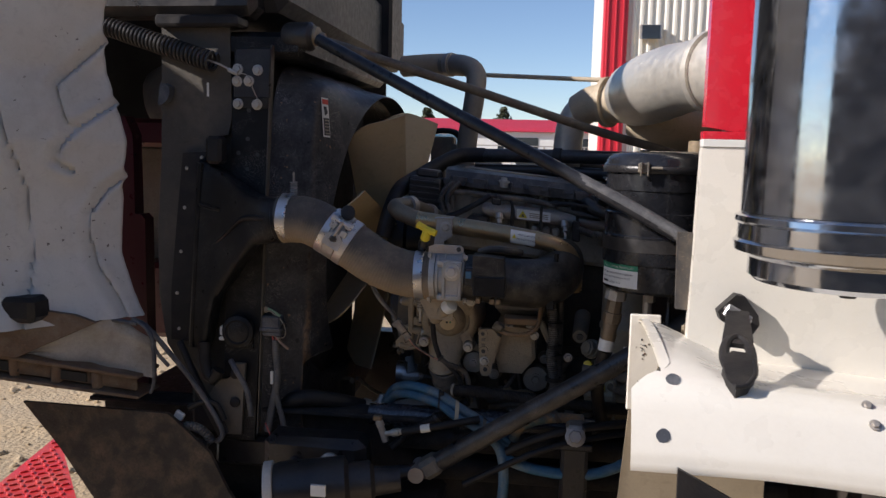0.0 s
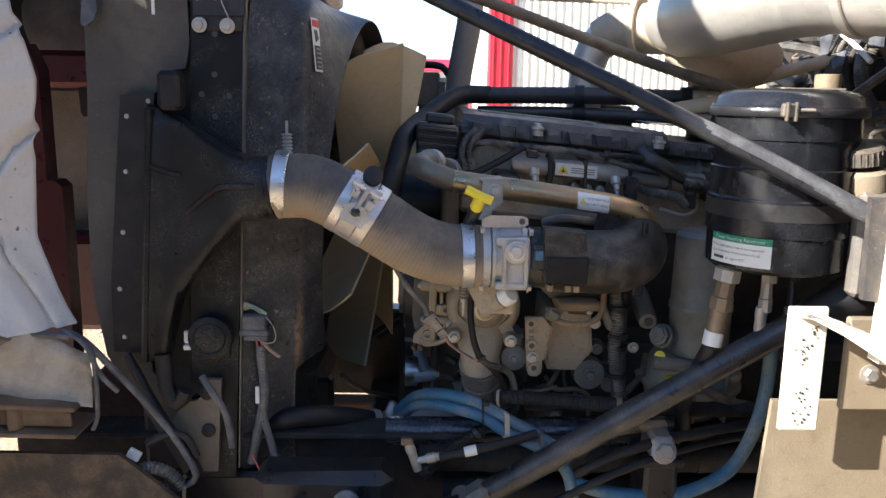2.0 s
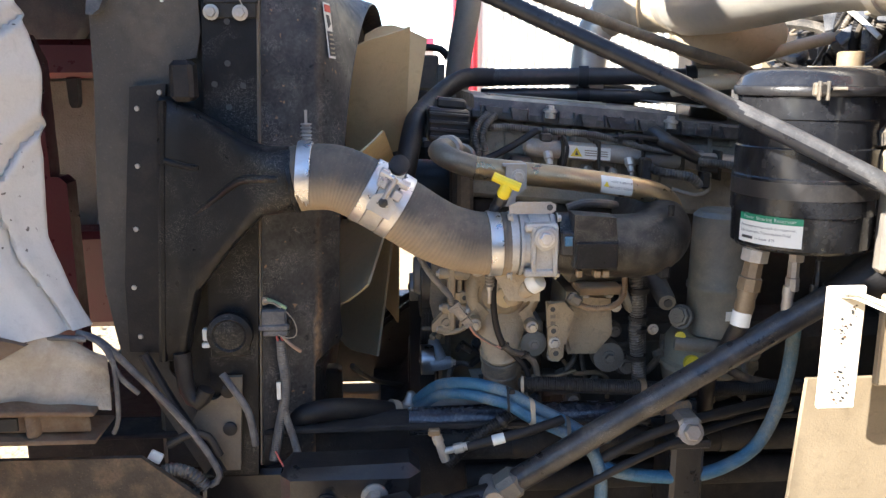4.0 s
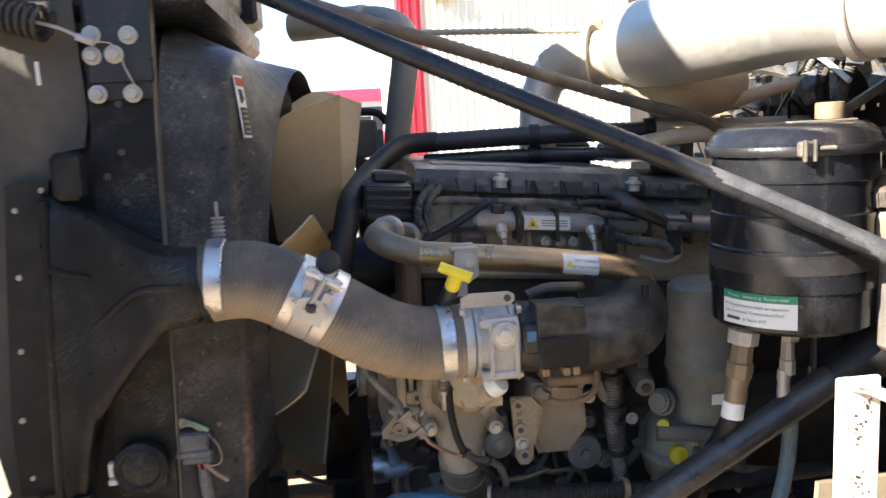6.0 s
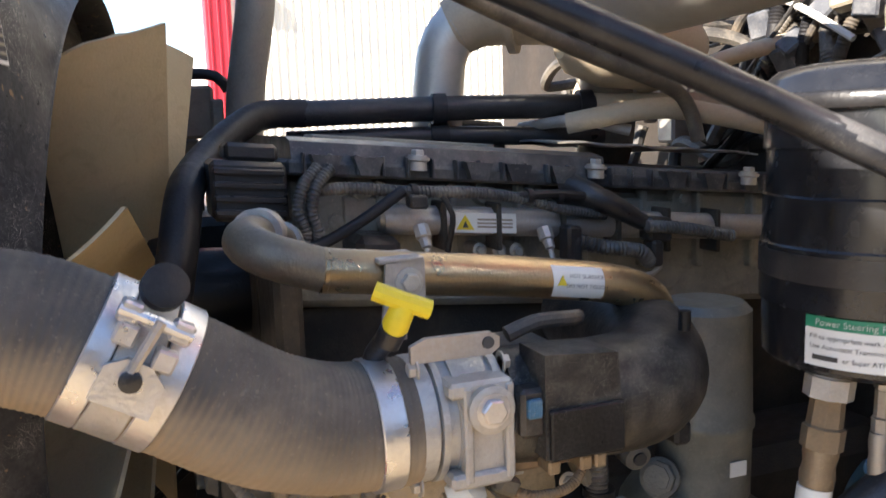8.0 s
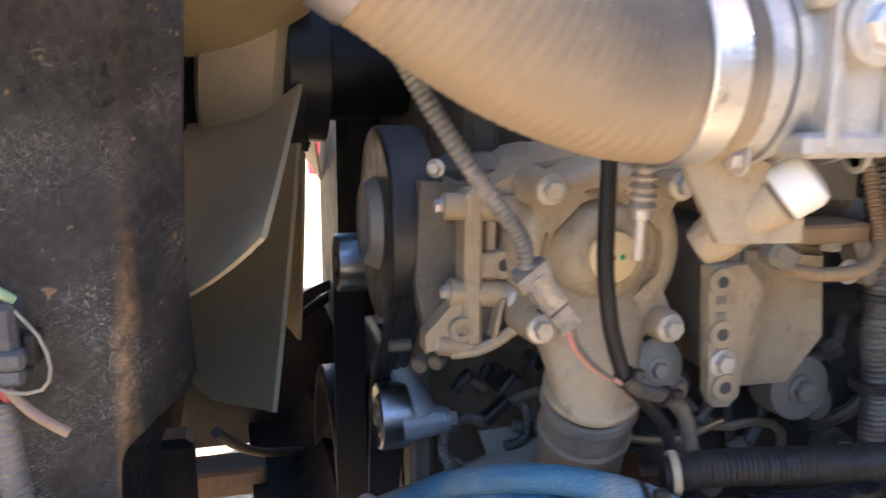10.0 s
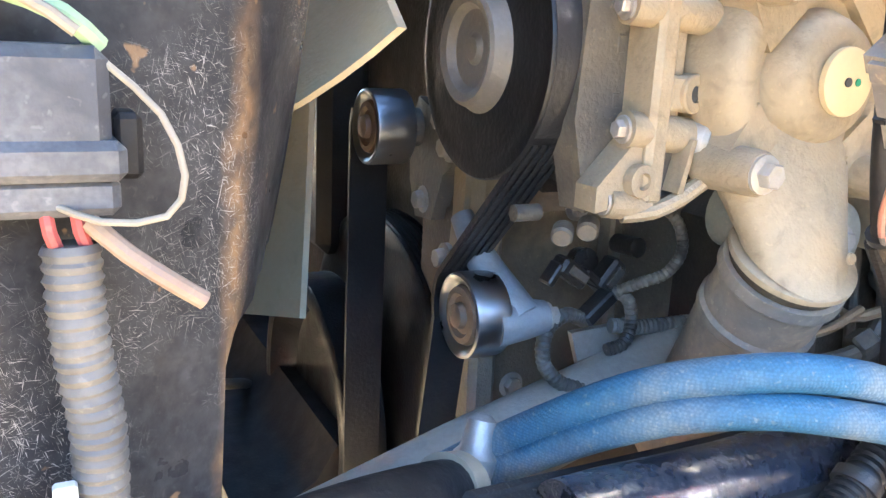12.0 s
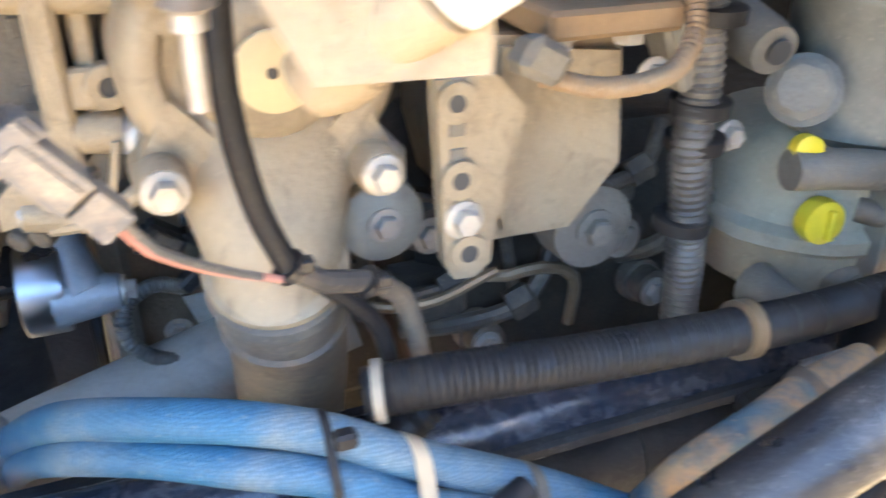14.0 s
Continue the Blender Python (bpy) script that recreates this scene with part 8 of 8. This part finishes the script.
for k in range(4):
    part("band", Shape().lathe((0.05 + 0.22 * k, 2.262, 0.925), (1, 0, 0), [(-0.008, 0.033), (-0.008, 0.036), (0.008, 0.036), (0.008, 0.033)], 24), RUBBER, drag)
mount = thing("engine_mount", (0.365, 2.14, 0.8), "black engine mount post with a large bolt", "engine mount")
part("post", Shape().box(0.335, 0.40, 2.115, 2.225, 0.75, 0.978, 0.008), BLACK_PAINT, mount)
part("cap", Shape().box(0.325, 0.41, 2.11, 2.225, 0.968, 0.985, 0.004), BLACK_PAINT, mount)
part("bolt", Shape().bolt((0.367, 2.112, 1.004), (0, -0.9, 0.3), 0.017, 0.018).box(0.345, 0.39, 2.112, 2.2, 0.98, 1.03, 0.008), DULL_STEEL, mount)
plate = thing("sloping_bracket", (-0.1, 2.42, 0.9), "grey sloping tubular front engine support", "bracket")
part("plate", tube([(-0.30, 2.44, 0.868), (-0.14, 2.44, 0.918), (0.10, 2.44, 0.985)], 0.036, 20, smooth=False), surface("grey_support", (0.40, 0.38, 0.34), 0.5, 0.2, dust=SAND, dusty=0.4), plate)
part("end_boss", Shape().bolt((0.05, 2.40, 0.985), (0, -1, 0.3), 0.012, 0.012), DULL_STEEL, plate)
dark = thing("engine_support", (0.0, 2.5, 0.8), "dark engine front support in shadow", "bracket")
# tan body colour lowered to paint in the shadow on it
part("body", rough_up(Shape().box(-0.085, 0.22, 2.545, 2.66, 0.80, 1.12, 0.02), 0.006, 0.08), surface("shadowed_block", (0.11, 0.09, 0.065), 0.65, 0.1, dust=(0.32, 0.24, 0.15), dusty=0.6, dust_size=0.10, bump=0.3), dark)
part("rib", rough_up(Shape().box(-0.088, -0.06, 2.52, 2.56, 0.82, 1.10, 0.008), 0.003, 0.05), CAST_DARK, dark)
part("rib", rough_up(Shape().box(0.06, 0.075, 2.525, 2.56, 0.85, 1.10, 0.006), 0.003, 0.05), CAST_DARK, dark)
for x, z in ((-0.03, 0.93), (0.03, 1.10), (0.10, 0.97)):
    part("bolt", Shape().bolt((x, 2.545, z), (0, -1, 0), 0.009, 0.010), DULL_STEEL, dark)

big = thing("radiator_hose", (-0.3, 2.25, 1.0), "black hose with a pale fitting below the shroud", "hose")
part("hose", tube([(-0.46, 2.28, 0.93), (-0.40, 2.26, 0.99), (-0.345, 2.25, 1.012), (-0.30, 2.27, 1.006), (-0.25, 2.30, 0.990), (-0.20, 2.34, 0.965)], 0.022, 18), RUBBER, big)
part("clamp", Shape().lathe((-0.20, 2.34, 0.965), (0.8, 0.4, -0.3), [(-0.008, 0.022), (-0.008, 0.0265), (0.008, 0.0265), (0.008, 0.022)], 20), WIRE_GREY, big)
part("fitting", Shape().lathe((-0.165, 2.37, 0.975), (0.3, 0.2, 1), [(-0.03, 0.014), (-0.005, 0.016), (0.0, 0.012), (0.02, 0.010), (0.024, 0.005)], 14), DULL_STEEL, big)

far = thing("lower_coolant_hose", (-0.18, 3.0, 1.0), "pair of black hoses beyond the fan", "hose")
part("hose", tube([(-0.26, 3.0, 0.95), (-0.226, 3.0, 0.975), (-0.198, 3.0, 0.997), (-0.161, 3.0, 1.033), (-0.10, 3.0, 1.06)], 0.0085, 12), RUBBER, far)
part("hose", tube([(-0.23, 3.02, 0.945), (-0.199, 3.02, 0.968), (-0.166, 3.02, 0.995), (-0.124, 3.02, 1.024), (-0.09, 3.02, 1.04)], 0.0085, 12), RUBBER, far)

# ---- wiring on the shroud ----
box_thing = thing("shroud_connector", (-0.41, 2.16, 1.2), "dusty black connector clipped to the shroud", "connector")
part("body", Shape().box(-0.452, -0.400, 2.160, 2.196, 1.205, 1.246, 0.004), PLUG_DARK, box_thing)
part("collar", Shape().box(-0.455, -0.396, 2.157, 2.198, 1.204, 1.217, 0.003), PLUG_DARK, box_thing)
part("socket", Shape().box(-0.448, -0.398, 2.162, 2.194, 1.192, 1.205, 0.003), PLUG_DARK, box_thing)
part("latch", Shape().box(-0.399, -0.390, 2.168, 2.188, 1.203, 1.225, 0.003), RUBBER, box_thing)
part("pale_loop", tube([(-0.401, 2.165, 1.241), (-0.386, 2.155, 1.226), (-0.380, 2.15, 1.207), (-0.386, 2.15, 1.194), (-0.405, 2.155, 1.192), (-0.42, 2.165, 1.197)], 0.0012, 8), WIRE_GREY, box_thing)
part("green_lead", tube([(-0.402, 2.17, 1.246), (-0.412, 2.165, 1.255), (-0.43, 2.17, 1.262), (-0.445, 2.185, 1.262)], 0.0035, 8), surface("green_wire", (0.30, 0.42, 0.25), 0.6), box_thing, "pale green lead")
for dx in (0.0, 0.009):
    part("red_lead", tube([(-0.421 + dx, 2.168, 1.197), (-0.420 + dx, 2.165, 1.187), (-0.417 + dx, 2.168, 1.178)], 0.0024, 8), WIRE_RED, box_thing)
part("taped_stub", tube([(-0.408, 2.165, 1.190), (-0.397, 2.158, 1.180), (-0.385, 2.155, 1.171), (-0.374, 2.155, 1.163)], 0.0033, 10), surface("pinkish_tape", (0.27, 0.18, 0.13), 0.6, dust=SAND, dusty=0.4, dust_size=0.02), box_thing, "pinkish taped wire stub")
part("conduit", Shape().sweep([(-0.414, 2.17, 1.182), (-0.413, 2.168, 1.15), (-0.409, 2.168, 1.11), (-0.412, 2.17, 1.06), (-0.425, 2.175, 1.0), (-0.44, 2.18, 0.93)], ribbed(0.0100, 0.13, 0.0047), 14, 0.0013), PALE_CONDUIT, box_thing)
part("conduit", Shape().sweep([(-0.418, 2.176, 1.09), (-0.412, 2.172, 1.03), (-0.396, 2.17, 0.97), (-0.385, 2.175, 0.90)], ribbed(0.008, 0.16, 0.0045), 12, 0.0014), PALE_CONDUIT, box_thing)
part("white_tab", Shape().box(-0.425, -0.417, 2.158, 2.164, 1.065, 1.10, 0.001), LABEL_WHITE, box_thing)
box_thing.location += Vector((-0.001, 0.046, -0.008))
grom = thing("shroud_grommet", (-0.44, 2.19, 1.24), "tan rubber grommet on the shroud seam", "grommet")
part("grommet", Shape().lathe((-0.439, 2.198, 1.262), (0, -1, 0), [(0, 0.009), (0.006, 0.008), (0.010, 0.004)], 14), TAN_DUCT, grom)
part("lead", tube([(-0.437, 2.188, 1.260), (-0.42, 2.18, 1.262), (-0.405, 2.178, 1.252)], 0.002, 8), WIRE_GREY, grom)
grom.location += Vector((-0.005, 0.026, -0.010))
horn = thing("electric_horn", (-0.5, 2.19, 1.15), "round black horn on the radiator side", "horn")
part("disc", Shape().lathe((-0.505, 2.20, 1.198), (0, -1, 0), [(0, 0.040), (0.006, 0.043), (0.02, 0.042), (0.024, 0.032), (0.020, 0.028), (0.024, 0.010)], 32), BLACK_PLASTIC, horn)
part("bracket", Shape().box(-0.545, -0.47, 2.196, 2.206, 1.15, 1.20, 0.006), BLACK_PLASTIC, horn)
part("plug", Shape().box(-0.558, -0.543, 2.185, 2.197, 1.172, 1.182, 0.002).box(-0.556, -0.546, 2.185, 2.197, 1.186, 1.21, 0.002), LABEL_WHITE, horn, "white plug")
low = thing("lower_wiring", (-0.6, 2.15, 0.95), "bundle of conduit and cables below the radiator", "wiring")
part("cable", tube([(-0.75, 2.10, 1.235), (-0.71, 2.095, 1.22), (-0.665, 2.11, 1.16), (-0.61, 2.13, 1.08), (-0.56, 2.14, 1.0), (-0.53, 2.14, 0.935), (-0.55, 2.14, 0.915)], 0.0065, 10), PLUG_DARK, low)
part("cable", tube([(-0.74, 2.09, 1.238), (-0.70, 2.08, 1.215), (-0.68, 2.085, 1.16), (-0.655, 2.10, 1.12)], 0.005, 8), PLUG_DARK, low)
part("cable", tube([(-1.05, 2.05, 1.20), (-0.90, 2.06, 1.232), (-0.80, 2.075, 1.236), (-0.73, 2.085, 1.228)], 0.0055, 8), PLUG_DARK, low)
part("cable", tube([(-0.71, 2.09, 1.22), (-0.69, 2.08, 1.205), (-0.685, 2.08, 1.16), (-0.688, 2.085, 1.08), (-0.70, 2.09, 1.05)], 0.0045, 8), PLUG_DARK, low)
part("conduit", Shape().sweep([(-0.66, 2.13, 0.93), (-0.62, 2.13, 0.955), (-0.58, 2.13, 0.945), (-0.555, 2.135, 0.915)], ribbed(0.013, 0.2, 0.007), 14, 0.002), CONDUIT, low)
part("conduit", Shape().sweep([(-0.67, 2.13, 0.90), (-0.62, 2.13, 0.92), (-0.57, 2.13, 0.90)], ribbed(0.013, 0.2, 0.007), 14, 0.002), CONDUIT, low)
part("white_tag", Shape().box(-0.655, -0.63, 2.125, 2.135, 0.972, 0.992, 0.002, pose(0, 0, 0, 0, 30, 0)), LABEL_WHITE, low)
part("cable", tube([(-0.52, 2.17, 1.125), (-0.50, 2.16, 1.10), (-0.475, 2.165, 1.05), (-0.465, 2.17, 0.98)], 0.007, 10), PLUG_DARK, low)
part("cable", tube([(-0.62, 2.14, 1.0), (-0.58, 2.14, 1.02), (-0.55, 2.15, 1.01), (-0.53, 2.15, 0.97)], 0.008, 10), RUBBER, low)
part("red_lead", tube([(-0.43, 2.18, 0.96), (-0.415, 2.175, 0.93), (-0.40, 2.175, 0.905), (-0.38, 2.18, 0.89)], 0.002, 8), WIRE_RED, low)

# wires in front of the coolant pump
lead = thing("pump_sensor_lead", (-0.09, 2.15, 1.2), "dusty corrugated lead with a clipped connector", "wiring")
part("conduit", Shape().sweep([(-0.168, 2.175, 1.385), (-0.150, 2.160, 1.350), (-0.128, 2.150, 1.315), (-0.106, 2.155, 1.288), (-0.092, 2.163, 1.270), (-0.088, 2.165, 1.253)], ribbed(0.0062, 0.16, 0.0045), 12, 0.0014), PALE_CONDUIT, lead)
LEAD_GREY = surface("dusty_connector", (0.13, 0.13, 0.14), 0.55, dust=(0.48, 0.38, 0.26), dusty=0.8, dust_size=0.025)
plug_axis = Vector((0.60, 0.15, -0.78)).normalized()
plug_side = plug_axis.cross(Vector((0, -1, 0))).normalized()
plug_out = plug_side.cross(plug_axis).normalized()
plug_top = Vector((-0.087, 2.168, 1.2525))


def plug_box(w, d, s0, s1, shift=0.0, lift=0.0):
    return Shape().prism([(shift - w / 2, -d / 2 + lift), (shift + w / 2, -d / 2 + lift), (shift + w / 2, d / 2 + lift), (shift - w / 2, d / 2 + lift)], s0, s1 - s0, plug_top, (plug_side, plug_out, plug_axis))


part("connector_cap", plug_box(0.0195, 0.017, 0.0, 0.010), LEAD_GREY, lead)
part("connector_body", plug_box(0.0165, 0.0155, 0.010, 0.036), LEAD_GREY, lead)
part("lock_bar", plug_box(0.0200, 0.006, 0.036, 0.0385, 0.0, -0.006), BLACK_PAINT, lead)
part("lock_tongue", plug_box(0.0085, 0.003, 0.006, 0.034, 0.0, 0.0085), LEAD_GREY, lead)
part("plug_end", plug_box(0.0150, 0.014, 0.0385, 0.056), LEAD_GREY, lead)
part("side_wing", plug_box(0.004, 0.010, 0.002, 0.012, 0.0105), LEAD_GREY, lead)
part("side_wing", plug_box(0.004, 0.010, 0.002, 0.012, -0.0105), LEAD_GREY, lead)
for k, m in enumerate((surface("pink_wire", (0.52, 0.22, 0.18), 0.6, dust=SAND, dusty=0.4), PALE_CONDUIT)):
    part("lead", tube([(-0.054 + 0.003 * k, 2.176, 1.209), (-0.044 + 0.003 * k, 2.186, 1.190), (-0.022 + 0.003 * k, 2.204, 1.168), (0.004, 2.220, 1.150), (0.018, 2.226, 1.142)], 0.0022, 8), m, lead)
cable = thing("pump_cable", (0.0, 2.17, 1.15), "thick black cable looping before the coolant pump", "cable")
part("cable", tube([(0.004, 2.24, 1.36), (0.003, 2.238, 1.317), (-0.001, 2.230, 1.27), (-0.001, 2.228, 1.232), (0.006, 2.228, 1.185), (0.019, 2.230, 1.148)], 0.0066, 12), RUBBER, cable)
part("tail", tube([(0.019, 2.230, 1.148), (0.038, 2.235, 1.132), (0.062, 2.245, 1.122), (0.085, 2.25, 1.105), (0.095, 2.25, 1.07), (0.10, 2.25, 1.03)], 0.0065, 10), RUBBER_GREY, cable)
part("tail", tube([(0.024, 2.238, 1.140), (0.05, 2.245, 1.115), (0.072, 2.25, 1.085), (0.080, 2.25, 1.04)], 0.0055, 10), RUBBER, cable)
for at in ((0.020, 2.230, 1.147), (0.064, 2.245, 1.121)):
    part("tie", Shape().lathe(at, (0.6, 0.1, -0.7), [(-0.0025, 0.0085), (-0.0025, 0.0098), (0.0025, 0.0098), (0.0025, 0.0085)], 14).box(at[0] + 0.003, at[0] + 0.010, at[1] - 0.014, at[1] - 0.006, at[2] + 0.002, at[2] + 0.009, 0.001), BLACK_PAINT, cable)
spr = thing("throttle_spring", (0.0, 2.13, 1.28), "small steel coil spring on a pin", "spring")
part("coil", Shape().sweep([(-0.020, 2.140, 1.322), (-0.020, 2.143, 1.292)], ribbed(0.0095, 0.4, 0.0062), 14, 0.0011, smooth=False), DULL_STEEL, spr)
part("pin", Shape().lathe((-0.020, 2.143, 1.294), (0, 0.05, -1), [(0, 0.006), (0.008, 0.006), (0.009, 0.0035), (0.035, 0.0035)], 12), ZINC, spr)
crank = thing("crank_sensor", (0.02, 2.5, 1.0), "black crank sensor plugs with looped conduit", "sensor")
tilt_a, tilt_b = pose(-0.030, 2.465, 1.064, 0, 35, 0), pose(0.008, 2.465, 1.058, 0, -50, 0)
for m in (tilt_a, tilt_b):
    part("plug", Shape().box(-0.016, 0.016, -0.010, 0.010, -0.008, 0.008, 0.003, m).box(-0.021, -0.014, -0.008, 0.008, -0.0105, 0.0105, 0.002, m), BLACK_PAINT, crank)
    part("plug_lock", Shape().box(-0.008, 0.012, -0.0125, -0.009, -0.004, 0.004, 0.001, m), RUBBER_GREY, crank)
part("socket", Shape().lathe((-0.004, 2.49, 1.064), (0, -1, 0.2), [(0, 0.013), (0.012, 0.013), (0.013, 0.009)], 16), BLACK_PAINT, crank)
part("plug", Shape().box(-0.018, 0.016, -0.009, 0.009, -0.006, 0.006, 0.002, pose(-0.010, 2.45, 1.036, 0, -40, 0)), BLACK_PAINT, crank)
part("loop", Shape().sweep([(0.005, 2.455, 1.043), (0.022, 2.44, 1.056), (0.042, 2.43, 1.066), (0.052, 2.425, 1.085), (0.046, 2.425, 1.108), (0.034, 2.43, 1.122)], ribbed(0.0052, 0.16, 0.0045), 10, 0.0014), CONDUIT, crank)
part("loop", Shape().sweep([(-0.022, 2.45, 1.025), (-0.045, 2.445, 1.034), (-0.066, 2.44, 1.024), (-0.070, 2.435, 1.0), (-0.055, 2.43, 0.982), (-0.025, 2.425, 0.972), (0.0, 2.42, 0.966)], ribbed(0.0066, 0.16, 0.0045), 10, 0.0014), CONDUIT, crank)
part("loop", Shape().sweep([(0.006, 2.455, 1.048), (0.020, 2.448, 1.040), (0.024, 2.445, 1.020), (0.014, 2.44, 1.004), (-0.004, 2.44, 1.0)], ribbed(0.0060, 0.16, 0.0045), 10, 0.0014), CONDUIT, crank)
part("tail", Shape().sweep([(0.010, 2.455, 1.015), (0.04, 2.45, 1.012), (0.08, 2.44, 1.015)], ribbed(0.0075, 0.16, 0.0045), 10, 0.0014), PALE_CONDUIT, crank)
part("foot_bracket", Shape().prism([(-0.025, 1.01), (0.02, 1.012), (0.035, 0.965), (-0.01, 0.965)], 2.462, 0.006), DULL_STEEL, crank)
part("sensor_stub", Shape().lathe((0.045, 2.50, 1.075), (0, -1, 0.1), [(0, 0.009), (0.03, 0.009), (0.032, 0.006)], 12), BLACK_PAINT, crank)

# dark lines and fittings behind the drilled bracket
cluster = thing("fuel_line_cluster", (0.22, 2.38, 1.02), "dark fuel lines and fittings on the block", "fuel lines")
FITTING_DARK = surface("dark_fitting", (0.075, 0.068, 0.06), 0.5, 0.3, dust=(0.30, 0.24, 0.17), dusty=0.5, dust_size=0.03)
for pts, r in (([(0.10, 2.40, 1.00), (0.13, 2.375, 1.02), (0.17, 2.37, 1.03), (0.20, 2.38, 1.06), (0.21, 2.40, 1.09)], 0.006),
               ([(0.14, 2.41, 0.97), (0.18, 2.38, 0.985), (0.23, 2.37, 1.0), (0.26, 2.38, 1.04), (0.27, 2.41, 1.08)], 0.0075),
               ([(0.24, 2.40, 1.10), (0.28, 2.375, 1.09), (0.33, 2.37, 1.10), (0.36, 2.39, 1.13)], 0.0065),
               ([(0.34, 2.41, 1.0), (0.36, 2.37, 1.03), (0.385, 2.36, 1.07), (0.40, 2.38, 1.11)], 0.008),
               ([(0.20, 2.42, 1.13), (0.215, 2.39, 1.10), (0.22, 2.385, 1.05), (0.235, 2.39, 0.99)], 0.005)):
    part("line", tube(pts, r, 10), FITTING_DARK, cluster)
for x, y, z, r, n in ((0.17, 2.372, 1.03, 0.012, 6), (0.23, 2.372, 1.0, 0.014, 6), (0.33, 2.372, 1.10, 0.012, 6), (0.265, 2.385, 1.055, 0.013, 6), (0.385, 2.362, 1.07, 0.014, 6)):
    part("union_nut", Shape().lathe((x, y, z), (0.8, -0.1, 0.4), [(-0.012, r * 0.8), (-0.010, r), (0.008, r), (0.012, r * 0.7)], n), FITTING_DARK, cluster)
for x, y, z, r in ((0.15, 2.40, 1.075, 0.018), (0.315, 2.395, 1.045, 0.022), (0.355, 2.395, 0.985, 0.017), (0.20, 2.40, 0.965, 0.016), (0.285, 2.395, 1.125, 0.015)):
    part("plug", Shape().lathe((x, y, z), (0.05, -1, 0.05), [(0, r * 1.2), (0.012, r * 1.2), (0.013, r), (0.028, r), (0.030, r * 0.7)], 20), FITTING_DARK, cluster)
    part("plug_head", Shape().bolt((x, y - 0.03, z), (0.05, -1, 0.05), r * 0.55, 0.008), DULL_STEEL, cluster)
for block in (Shape().box(0.13, 0.19, 2.385, 2.44, 0.985, 1.02, 0.006), Shape().box(0.30, 0.345, 2.39, 2.44, 1.06, 1.085, 0.005)):
    part("valve_block", rough_up(block, 0.002, 0.03), FITTING_DARK, cluster)
bar = thing("radiator_support_bracket", (-0.40, 2.7, 0.7), "black steel bracket under the shroud", "bracket")
part("leg", Shape().box(-0.46, -0.330, 2.70, 2.76, 0.30, 0.93, 0.01), DEEP_BLACK, bar)
part("bolt", Shape().bolt((-0.37, 2.70, 0.80), (0, -1, 0), 0.012, 0.012), BRACKET_BROWN, bar)
part("lower_tab", rough_up(Shape().box(-0.40, -0.335, 2.66, 2.72, 0.76, 0.80, 0.006), 0.005, 0.03), BRACKET_BROWN, bar)
